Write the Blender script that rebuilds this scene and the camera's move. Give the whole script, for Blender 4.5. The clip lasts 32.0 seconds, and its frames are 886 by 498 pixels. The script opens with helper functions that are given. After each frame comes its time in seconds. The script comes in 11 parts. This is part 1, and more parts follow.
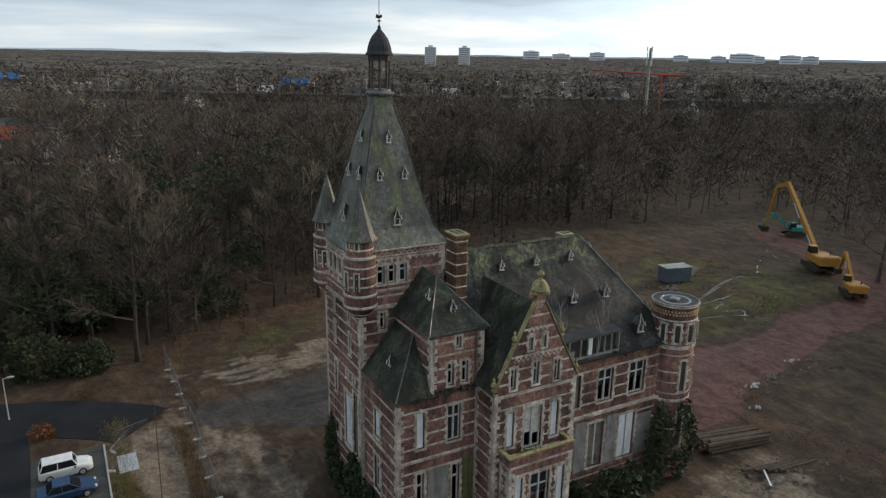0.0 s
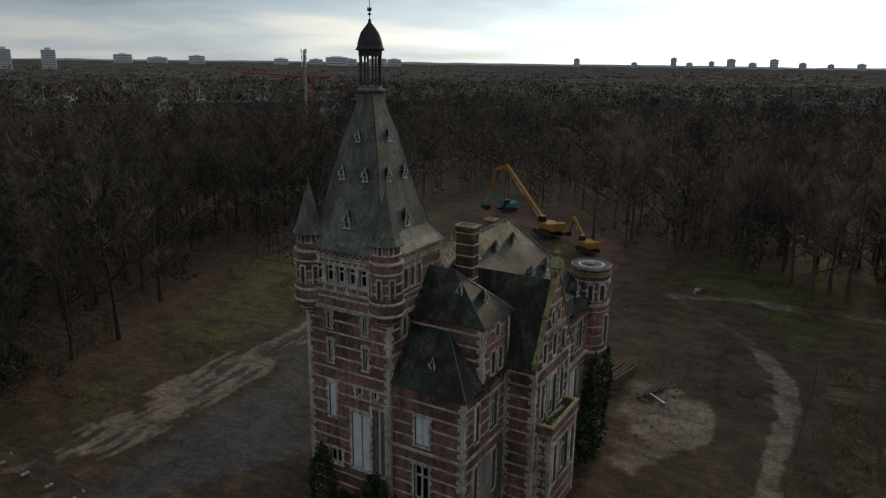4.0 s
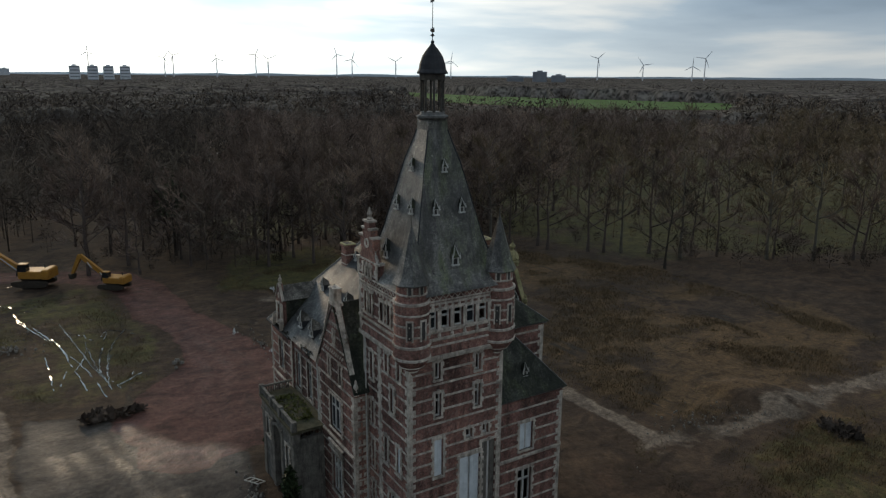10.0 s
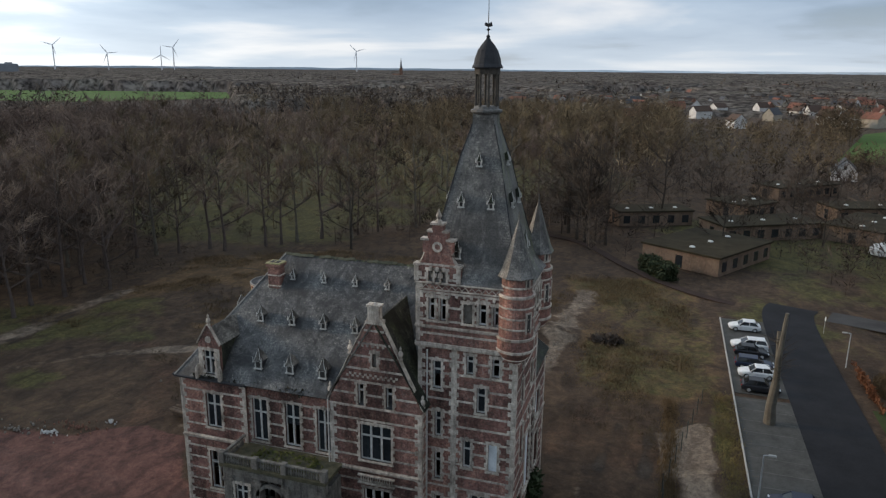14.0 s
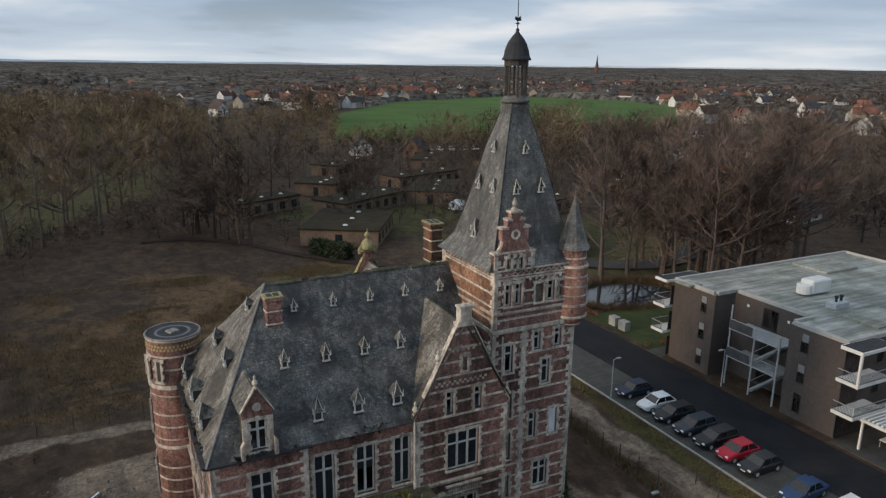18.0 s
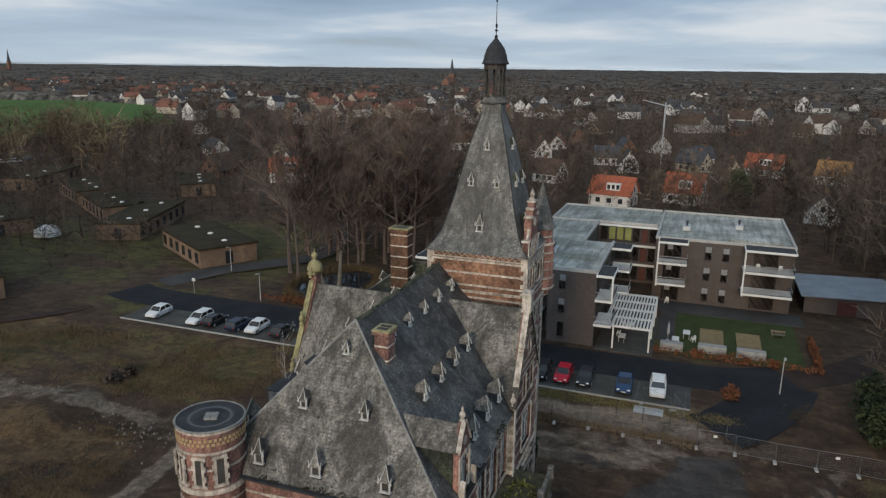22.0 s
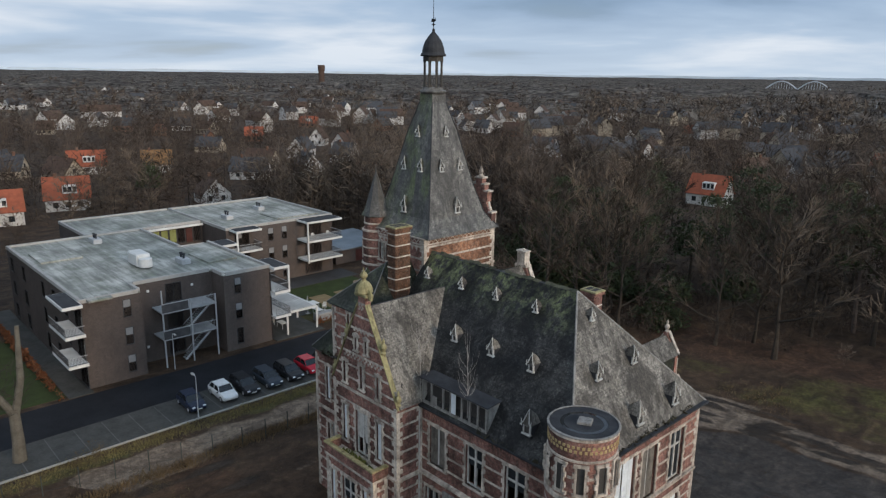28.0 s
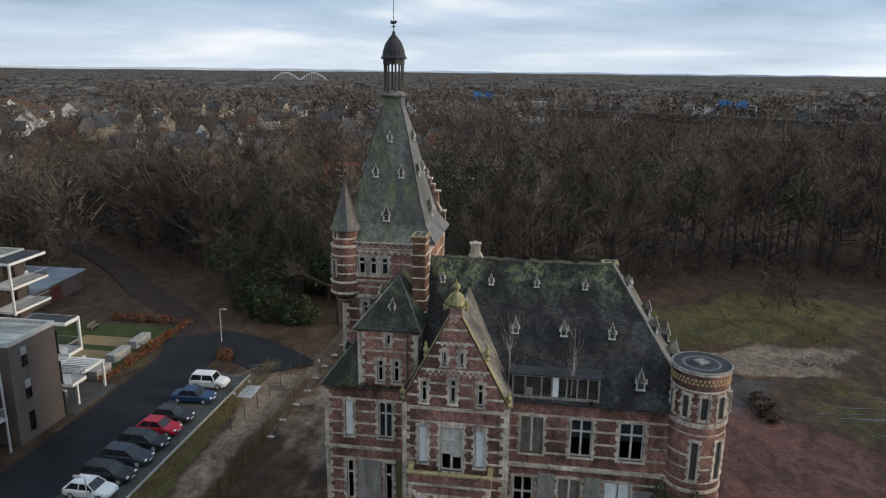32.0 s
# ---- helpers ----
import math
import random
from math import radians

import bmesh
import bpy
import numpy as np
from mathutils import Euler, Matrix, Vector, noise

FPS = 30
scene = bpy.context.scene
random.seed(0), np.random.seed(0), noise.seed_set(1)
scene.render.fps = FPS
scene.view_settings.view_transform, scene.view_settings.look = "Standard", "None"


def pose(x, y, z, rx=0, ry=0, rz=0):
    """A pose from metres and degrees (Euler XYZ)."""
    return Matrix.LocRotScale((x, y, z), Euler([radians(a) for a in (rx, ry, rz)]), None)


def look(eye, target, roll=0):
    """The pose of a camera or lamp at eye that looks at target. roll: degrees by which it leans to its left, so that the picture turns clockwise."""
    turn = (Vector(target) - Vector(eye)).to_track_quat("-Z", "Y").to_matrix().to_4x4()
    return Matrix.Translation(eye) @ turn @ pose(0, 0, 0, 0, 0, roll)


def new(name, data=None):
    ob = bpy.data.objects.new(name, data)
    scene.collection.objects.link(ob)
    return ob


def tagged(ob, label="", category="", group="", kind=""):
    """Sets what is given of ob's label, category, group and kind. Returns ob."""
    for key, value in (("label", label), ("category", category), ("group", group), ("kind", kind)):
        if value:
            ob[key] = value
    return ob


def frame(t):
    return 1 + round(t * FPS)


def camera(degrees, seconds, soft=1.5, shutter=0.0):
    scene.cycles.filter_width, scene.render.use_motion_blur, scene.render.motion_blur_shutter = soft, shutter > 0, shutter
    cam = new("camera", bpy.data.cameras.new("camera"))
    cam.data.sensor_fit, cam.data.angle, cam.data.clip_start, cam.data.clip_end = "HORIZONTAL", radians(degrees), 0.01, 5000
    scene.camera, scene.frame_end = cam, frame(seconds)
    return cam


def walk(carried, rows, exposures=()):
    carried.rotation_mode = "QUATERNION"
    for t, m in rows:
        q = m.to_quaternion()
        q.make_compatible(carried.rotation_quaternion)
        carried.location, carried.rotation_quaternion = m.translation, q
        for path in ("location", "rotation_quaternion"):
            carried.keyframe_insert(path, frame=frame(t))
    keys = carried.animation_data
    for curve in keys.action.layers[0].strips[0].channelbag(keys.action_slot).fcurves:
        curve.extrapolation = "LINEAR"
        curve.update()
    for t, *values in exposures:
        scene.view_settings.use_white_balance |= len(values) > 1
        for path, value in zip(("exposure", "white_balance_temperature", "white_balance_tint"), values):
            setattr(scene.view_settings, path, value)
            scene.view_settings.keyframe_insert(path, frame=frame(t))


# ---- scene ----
cam = camera(64.37, 32.0, 1.3)
# seconds, eye x y z, yaw, pitch, roll: one circuit of a drone round the castle
PATH = [
    (0.00, -21.157, -48.916, 35.198, -28.612, -15.392, -0.889),
    (0.50, -23.588, -47.475, 35.264, -31.827, -15.371, -0.883),
    (1.00, -26.008, -45.889, 35.290, -35.123, -15.372, -0.861),
    (1.50, -28.442, -44.064, 35.217, -38.605, -15.303, -0.803),
    (2.00, -31.008, -41.839, 35.123, -42.418, -15.218, -0.774),
    (2.50, -33.500, -39.351, 34.948, -46.343, -15.083, -0.776),
    (3.00, -36.089, -36.449, 34.789, -50.688, -14.916, -0.740),
    (3.50, -38.493, -33.335, 34.584, -55.049, -14.839, -0.681),
    (3.75, -39.725, -31.722, 34.452, -57.291, -14.778, -0.671),
    (4.00, -40.913, -29.908, 34.261, -59.651, -14.719, -0.682),
    (4.25, -42.034, -27.925, 34.045, -62.112, -14.661, -0.709),
    (4.50, -43.070, -25.801, 33.840, -64.655, -14.603, -0.746),
    (4.75, -43.998, -23.567, 33.680, -67.265, -14.547, -0.786),
    (5.00, -44.800, -21.250, 33.601, -69.922, -14.491, -0.823),
    (5.25, -45.454, -18.882, 33.636, -72.610, -14.436, -0.850),
    (5.50, -45.939, -16.490, 33.821, -75.310, -14.382, -0.862),
    (6.00, -46.935, -11.624, 34.312, -80.804, -14.258, -0.875),
    (6.50, -47.519, -6.920, 34.908, -86.112, -14.165, -0.871),
    (7.00, -47.643, -2.105, 35.296, -91.401, -14.204, -0.833),
    (7.50, -47.341, 2.440, 35.371, -96.348, -14.134, -0.793),
    (8.00, -46.545, 7.098, 35.070, -101.558, -13.843, -0.744),
    (8.50, -45.479, 11.489, 35.133, -106.521, -13.796, -0.652),
    (9.00, -44.112, 15.923, 35.061, -111.638, -13.670, -0.581),
    (9.50, -42.324, 19.920, 34.936, -116.380, -13.627, -0.492),
    (10.00, -40.034, 23.945, 34.966, -121.463, -13.774, -0.440),
    (10.50, -37.537, 27.574, 35.091, -126.276, -13.966, -0.389),
    (11.00, -34.522, 31.142, 35.233, -131.395, -14.105, -0.438),
    (11.50, -31.292, 34.364, 35.275, -136.434, -14.237, -0.440),
    (12.00, -27.750, 37.360, 35.413, -141.552, -14.350, -0.472),
    (12.50, -23.848, 40.121, 35.425, -146.888, -14.350, -0.484),
    (13.00, -20.020, 42.302, 35.366, -151.857, -14.367, -0.534),
    (13.50, -15.743, 44.234, 34.961, -157.063, -14.217, -0.498),
    (14.00, -11.396, 45.703, 34.988, -162.139, -14.269, -0.528),
    (14.50, -6.858, 46.953, 34.805, -167.497, -14.278, -0.414),
    (14.75, -4.525, 47.559, 34.751, -170.204, -14.282, -0.412),
    (15.00, -2.011, 48.014, 34.673, -173.071, -14.271, -0.441),
    (15.25, 0.626, 48.310, 34.583, -176.046, -14.251, -0.490),
    (15.50, 3.328, 48.442, 34.495, -179.074, -14.231, -0.550),
    (15.75, 6.034, 48.403, 34.419, -182.103, -14.217, -0.609),
    (16.00, 8.687, 48.186, 34.369, -185.079, -14.217, -0.657),
    (16.25, 11.226, 47.784, 34.357, -187.949, -14.239, -0.683),
    (16.50, 13.593, 47.192, 34.394, -190.659, -14.290, -0.679),
    (17.00, 18.088, 46.145, 34.371, -195.755, -14.318, -0.597),
    (17.50, 22.639, 44.435, 34.660, -201.109, -14.564, -0.582),
    (18.00, 26.756, 42.490, 34.728, -206.220, -14.623, -0.602),
    (18.50, 30.946, 40.150, 34.523, -211.636, -14.468, -0.630),
    (19.00, 34.887, 37.712, 34.657, -216.824, -14.448, -0.647),
    (19.50, 38.642, 34.593, 34.615, -222.277, -14.411, -0.740),
    (20.00, 41.943, 31.295, 34.420, -227.752, -14.263, -0.637),
    (20.50, 45.179, 27.525, 34.596, -233.536, -14.334, -0.533),
    (21.00, 47.880, 23.615, 34.709, -238.940, -14.459, -0.552),
    (21.50, 50.306, 19.286, 34.761, -244.526, -14.443, -0.552),
    (22.00, 52.252, 15.030, 34.831, -249.835, -14.441, -0.623),
    (22.50, 53.885, 10.450, 34.854, -255.286, -14.350, -0.538),
    (23.00, 55.079, 5.868, 34.756, -260.503, -14.250, -0.611),
    (23.50, 55.749, 1.150, 34.761, -265.672, -14.178, -0.614),
    (24.00, 56.066, -3.703, 34.866, -271.067, -14.107, -0.625),
    (24.50, 55.856, -8.422, 34.681, -276.285, -13.924, -0.621),
    (25.00, 55.154, -13.307, 34.436, -281.770, -13.775, -0.706),
    (25.50, 54.201, -17.823, 34.263, -286.874, -13.735, -0.696),
    (25.75, 53.708, -20.158, 34.153, -289.508, -13.696, -0.713),
    (26.00, 53.056, -22.455, 34.036, -292.119, -13.673, -0.728),
    (26.25, 52.249, -24.702, 33.922, -294.714, -13.665, -0.739),
    (26.50, 51.287, -26.886, 33.818, -297.298, -13.671, -0.748),
    (26.75, 50.175, -28.997, 33.733, -299.877, -13.690, -0.754),
    (27.00, 48.914, -31.023, 33.676, -302.457, -13.721, -0.757),
    (27.25, 47.507, -32.951, 33.654, -305.044, -13.763, -0.758),
    (27.50, 45.956, -34.769, 33.676, -307.644, -13.814, -0.757),
    (28.00, 42.819, -38.477, 33.718, -312.969, -13.907, -0.734),
    (28.50, 39.465, -41.808, 33.863, -318.074, -14.037, -0.747),
    (29.00, 35.683, -44.966, 33.861, -323.438, -14.033, -0.685),
    (29.50, 31.781, -47.593, 33.863, -328.615, -14.056, -0.648),
    (30.00, 27.490, -49.888, 33.932, -333.885, -14.111, -0.605),
    (30.50, 23.195, -51.768, 33.976, -338.917, -14.122, -0.517),
    (31.00, 18.876, -53.236, 34.083, -343.884, -14.121, -0.553),
    (31.50, 15.327, -54.123, 34.095, -347.991, -14.124, -0.609),
    (32.00, 12.206, -54.699, 34.182, -351.586, -14.098, -0.635),
]
# seconds, stops, kelvin, tint
EXPOSURES = [(0.0, 0.35, 7000, 10), (2.0, 0.15, 7050, 10), (3.0, -0.22, 7100, 10), (4.0, -0.68, 7150, 10), (6.0, -1.38, 7250, 10), (7.0, -1.43, 7250, 10), (8.0, -1.2, 7100, 8), (9.0, -0.8, 6900, 8), (10.0, -0.38, 6800, 9), (11.0, 0.0, 6750, 11), (12.0, 0.15, 6750, 13), (13.0, 0.25, 6750, 13),
             (16.0, 0.25, 6750, 13), (18.0, 0.12, 6750, 13), (20.0, 0.02, 6600, 11), (22.0, -0.08, 6400, 10), (25.0, -0.03, 6200, 11), (28.0, 0.1, 6250, 12), (30.0, 0.2, 6450, 12), (32.0, 0.35, 6600, 12)]
walk(cam, [(t, pose(x, y, z, 90 + pitch, roll, yaw)) for t, x, y, z, yaw, pitch, roll in PATH], EXPOSURES)

# ---- world: a broken winter cloud deck over a pale clear sky, low sun to the east ----
SUN_DIR = Vector((math.cos(radians(15)) * 0.998, math.cos(radians(15)) * 0.06, math.sin(radians(15)))).normalized()
world = bpy.data.worlds.new("winter_sky")
scene.world = world
world.use_nodes = True
wt = world.node_tree
wt.nodes.clear()


def wn(kind, **props):
    n = wt.nodes.new(kind)
    for key, value in props.items():
        if key == "operation":
            n.operation = value
        elif key == "blend":
            n.blend_type = value
    return n


def wlink(a, b):
    wt.links.new(a, b)


coord = wn("ShaderNodeTexCoord")
split = wn("ShaderNodeSeparateXYZ")
wlink(coord.outputs["Generated"], split.inputs[0])
lift = wn("ShaderNodeMath", operation="MAXIMUM")
wlink(split.outputs[2], lift.inputs[0])
lift.inputs[1].default_value = 0.0
lift2 = wn("ShaderNodeMath", operation="ADD")
wlink(lift.outputs[0], lift2.inputs[0])
lift2.inputs[1].default_value = 0.10
plan_x = wn("ShaderNodeMath", operation="DIVIDE")
plan_y = wn("ShaderNodeMath", operation="DIVIDE")
wlink(split.outputs[0], plan_x.inputs[0])
wlink(lift2.outputs[0], plan_x.inputs[1])
wlink(split.outputs[1], plan_y.inputs[0])
wlink(lift2.outputs[0], plan_y.inputs[1])
deck = wn("ShaderNodeCombineXYZ")
wlink(plan_x.outputs[0], deck.inputs[0])
wlink(plan_y.outputs[0], deck.inputs[1])
puffs = wn("ShaderNodeTexNoise")
puffs.inputs["Scale"].default_value = 0.36
puffs.inputs["Detail"].default_value = 6.0
puffs.inputs["Roughness"].default_value = 0.5
puffs.inputs["Distortion"].default_value = 0.25
wlink(deck.outputs[0], puffs.inputs["Vector"])
cloud_tone = wn("ShaderNodeValToRGB")
wlink(puffs.outputs["Fac"], cloud_tone.inputs["Fac"])
ramp = cloud_tone.color_ramp
ramp.elements[0].position, ramp.elements[0].color = 0.36, (0.235, 0.340, 0.475, 1)
ramp.elements[1].position, ramp.elements[1].color = 0.64, (0.77, 0.80, 0.82, 1)
mid = ramp.elements.new(0.50)
mid.color = (0.37, 0.485, 0.615, 1)
# brightening round the hidden sun
toward = wn("ShaderNodeVectorMath", operation="DOT_PRODUCT")
wlink(coord.outputs["Generated"], toward.inputs[0])
toward.inputs[1].default_value = SUN_DIR
toward0 = wn("ShaderNodeMath", operation="MAXIMUM")
wlink(toward.outputs["Value"], toward0.inputs[0])
toward0.inputs[1].default_value = 0.0
halo = wn("ShaderNodeMath", operation="POWER")
wlink(toward0.outputs[0], halo.inputs[0])
halo.inputs[1].default_value = 4.5
halo_gain = wn("ShaderNodeVectorMath", operation="MULTIPLY_ADD")
wlink(halo.outputs[0], halo_gain.inputs[0])
halo_gain.inputs[1].default_value = (2.9, 2.7, 2.35)
halo_gain.inputs[2].default_value = (1.0, 1.0, 1.0)
core = wn("ShaderNodeMath", operation="POWER")
wlink(halo.outputs[0], core.inputs[0])
core.inputs[1].default_value = 5.0
core_gain = wn("ShaderNodeVectorMath", operation="MULTIPLY_ADD")
wlink(core.outputs[0], core_gain.inputs[0])
core_gain.inputs[1].default_value = (1.9, 1.75, 1.45)
wlink(halo_gain.outputs[0], core_gain.inputs[2])
halo_gain = core_gain
lit = wn("ShaderNodeVectorMath", operation="MULTIPLY")
wlink(cloud_tone.outputs["Color"], lit.inputs[0])
wlink(halo_gain.outputs[0], lit.inputs[1])
# a paler band of sky low over the horizon
low = wn("ShaderNodeMapRange")
wlink(split.outputs[2], low.inputs[0])
low.inputs[1].default_value, low.inputs[2].default_value = 0.0, 0.10
low.inputs[3].default_value, low.inputs[4].default_value = 0.65, 0.0
pale = wn("ShaderNodeMix")
pale.data_type = "RGBA"
wlink(low.outputs[0], pale.inputs[0])
wlink(lit.outputs[0], pale.inputs[6])
pale_rgb = wn("ShaderNodeVectorMath", operation="MULTIPLY")
pale_rgb.inputs[0].default_value = (0.60, 0.68, 0.74)
wlink(halo_gain.outputs[0], pale_rgb.inputs[1])
wlink(pale_rgb.outputs[0], pale.inputs[7])
sky = wn("ShaderNodeTexSky")
sky.sky_type, sky.sun_disc = "NISHITA", False
sky.sun_elevation, sky.sun_rotation = radians(15), radians(87)
sky_light = wn("ShaderNodeBackground")
wlink(sky.outputs[0], sky_light.inputs[0])
sky_light.inputs[1].default_value = 0.06
cloud_light = wn("ShaderNodeBackground")
wlink(pale.outputs[2], cloud_light.inputs[0])
cloud_light.inputs[1].default_value = 1.0
cover = wn("ShaderNodeMapRange")
wlink(puffs.outputs["Fac"], cover.inputs[0])
cover.inputs[1].default_value, cover.inputs[2].default_value = 0.32, 0.42
cover.inputs[3].default_value, cover.inputs[4].default_value = 0.75, 1.0
sky_mix = wn("ShaderNodeMixShader")
wlink(cover.outputs[0], sky_mix.inputs[0])
wlink(sky_light.outputs[0], sky_mix.inputs[1])
wlink(cloud_light.outputs[0], sky_mix.inputs[2])
sky_out = wn("ShaderNodeOutputWorld")
wlink(sky_mix.outputs[0], sky_out.inputs[0])

sun = new("sun", bpy.data.lights.new("sun", "SUN"))
sun.data.energy, sun.data.angle, sun.data.color = 1.7, radians(10), (1.0, 0.76, 0.50)
sun.matrix_world = look((0, 0, 60), Vector((0, 0, 60)) - SUN_DIR)

# ---- materials ----
def material(name):
    m = bpy.data.materials.new(name)
    m.use_nodes = True
    return m, m.node_tree, m.node_tree.nodes["Principled BSDF"]


def node(t, kind, **ins):
    n = t.nodes.new(kind)
    for key, value in ins.items():
        n.inputs[key.replace("_", " ")].default_value = value
    return n


def ramp_of(t, fac, stops):
    r = t.nodes.new("ShaderNodeValToRGB")
    t.links.new(fac, r.inputs[0])
    e = r.color_ramp.elements
    e[0].position, e[0].color = stops[0][0], (*stops[0][1], 1)
    e[1].position, e[1].color = stops[-1][0], (*stops[-1][1], 1)
    for p, c in stops[1:-1]:
        e.new(p).color = (*c, 1)
    return r.outputs[0]


def mix_rgb(t, fac, a, b, blend="MIX"):
    m = t.nodes.new("ShaderNodeMix")
    m.data_type, m.blend_type = "RGBA", blend
    for k, v in ((0, fac), (6, a), (7, b)):
        if isinstance(v, (int, float)):
            m.inputs[k].default_value = v
        elif isinstance(v, tuple):
            m.inputs[k].default_value = (*v, 1)
        else:
            t.links.new(v, m.inputs[k])
    return m.outputs[2]


def mapped(t, scale=(1, 1, 1), turn=(0, 0, 0)):
    c = t.nodes.new("ShaderNodeNewGeometry")
    m = t.nodes.new("ShaderNodeMapping")
    m.inputs["Scale"].default_value = scale
    m.inputs["Rotation"].default_value = turn
    t.links.new(c.outputs["Position"], m.inputs["Vector"])
    return m.outputs[0]


def noise_at(t, scale, detail=5.0, rough=0.6, vector=None, distort=0.0):
    n = node(t, "ShaderNodeTexNoise", Scale=scale, Detail=detail, Roughness=rough, Distortion=distort)
    t.links.new(vector if vector is not None else mapped(t), n.inputs["Vector"])
    return n.outputs["Fac"]


def bumped(t, bsdf, height, strength=0.3, distance=0.02):
    b = node(t, "ShaderNodeBump", Strength=strength, Distance=distance)
    t.links.new(height, b.inputs["Height"])
    t.links.new(b.outputs[0], bsdf.inputs["Normal"])


def weathered(name, dark, light, rough=0.8, scale=1.5, fine=18.0, metal=0.0, bump=0.25, specular=0.3, streaks=0.0):
    """Painted, stone, metal or earthen surface: two scales of tone over the base colour."""
    m, t, b = material(name)
    broad = noise_at(t, scale, 6, 0.62)
    grain = noise_at(t, fine, 3, 0.6)
    c = ramp_of(t, broad, [(0.33, dark), (0.67, light)])
    c = mix_rgb(t, 0.35, c, ramp_of(t, grain, [(0.3, dark), (0.7, light)]))
    if streaks:
        c = mix_rgb(t, ramp_of(t, noise_at(t, 1.0, 6, 0.7, mapped(t, (3.2, 3.2, 0.5))), [(0.48, (0, 0, 0)), (0.72, (streaks,) * 3)]), c, tuple(q * 0.28 for q in dark))
    t.links.new(c, b.inputs["Base Color"])
    b.inputs["Roughness"].default_value, b.inputs["Metallic"].default_value = rough, metal
    b.inputs["Specular IOR Level"].default_value = specular
    bumped(t, b, grain, bump, 0.01)
    return m


def brick_material(name, tones, mortar, size=(0.21, 0.065), soot=0.5, wear=1.0):
    """Coursed brick with soot and damp over it; courses follow height, stretchers follow x + y."""
    m, t, b = material(name)
    g = t.nodes.new("ShaderNodeNewGeometry")
    s = t.nodes.new("ShaderNodeSeparateXYZ")
    t.links.new(g.outputs["Position"], s.inputs[0])
    a = t.nodes.new("ShaderNodeMath")
    t.links.new(s.outputs[0], a.inputs[0])
    t.links.new(s.outputs[1], a.inputs[1])
    v = t.nodes.new("ShaderNodeCombineXYZ")
    t.links.new(a.outputs[0], v.inputs[0])
    t.links.new(s.outputs[2], v.inputs[1])
    k = node(t, "ShaderNodeTexBrick", Scale=1.0, Mortar_Size=0.008, Brick_Width=size[0], Row_Height=size[1], Bias=0.0)
    t.links.new(v.outputs[0], k.inputs["Vector"])
    k.inputs["Color1"].default_value, k.inputs["Color2"].default_value = (*tones[0], 1), (*tones[1], 1)
    k.inputs["Mortar"].default_value = (*mortar, 1)
    broad = noise_at(t, 0.45, 6, 0.65)
    c = mix_rgb(t, ramp_of(t, broad, [(0.35, (0, 0, 0)), (0.72, (1, 1, 1))]), k.outputs["Color"], tones[2])
    streak = noise_at(t, 1.0, 5, 0.6, mapped(t, (1.6, 1.6, 0.22)))
    c = mix_rgb(t, ramp_of(t, streak, [(0.46, (0, 0, 0)), (0.75, (soot, soot, soot))]), c, (0.035, 0.032, 0.028))
    c = mix_rgb(t, 0.25, c, ramp_of(t, noise_at(t, 9.0, 3), [(0.3, tones[0]), (0.7, tones[2])]))
    c = mix_rgb(t, wear, c, ramp_of(t, noise_at(t, 2.3, 6, 0.75), [(0.3, (0.5, 0.5, 0.52)), (0.5, (1.0, 0.97, 0.95)), (0.7, (1.45, 1.38, 1.3))]), "MULTIPLY")
    c = mix_rgb(t, wear, c, ramp_of(t, noise_at(t, 0.3, 6, 0.62, mapped(t, (1, 1, 0.6)), 0.5), [(0.38, (0.36, 0.37, 0.37)), (0.54, (1.02, 1.02, 1.02)), (0.7, (1.34, 1.3, 1.22))]), "MULTIPLY")
    # lime bloom and washed-out mortar in patches, black runs below the ledges
    c = mix_rgb(t, ramp_of(t, noise_at(t, 3.4, 6, 0.78, mapped(t, (1, 1, 1.6)), 0.4), [(0.55, (0, 0, 0)), (0.70, (0.36 * wear,) * 3)]), c, tuple(q * 1.25 for q in mortar))
    c = mix_rgb(t, ramp_of(t, noise_at(t, 1.0, 6, 0.72, mapped(t, (4.5, 4.5, 0.5)), 0.2), [(0.55, (0, 0, 0)), (0.70, (0.6 * wear,) * 3)]), c, (0.03, 0.027, 0.025))
    c = mix_rgb(t, wear, c, ramp_of(t, noise_at(t, 7.0, 5, 0.8), [(0.36, (0.55, 0.55, 0.56)), (0.64, (1.5, 1.47, 1.42))]), "MULTIPLY")
    t.links.new(c, b.inputs["Base Color"])
    b.inputs["Roughness"].default_value = 0.9
    b.inputs["Specular IOR Level"].default_value = 0.2
    bumped(t, b, k.outputs["Fac"], 0.25, 0.01)
    return m


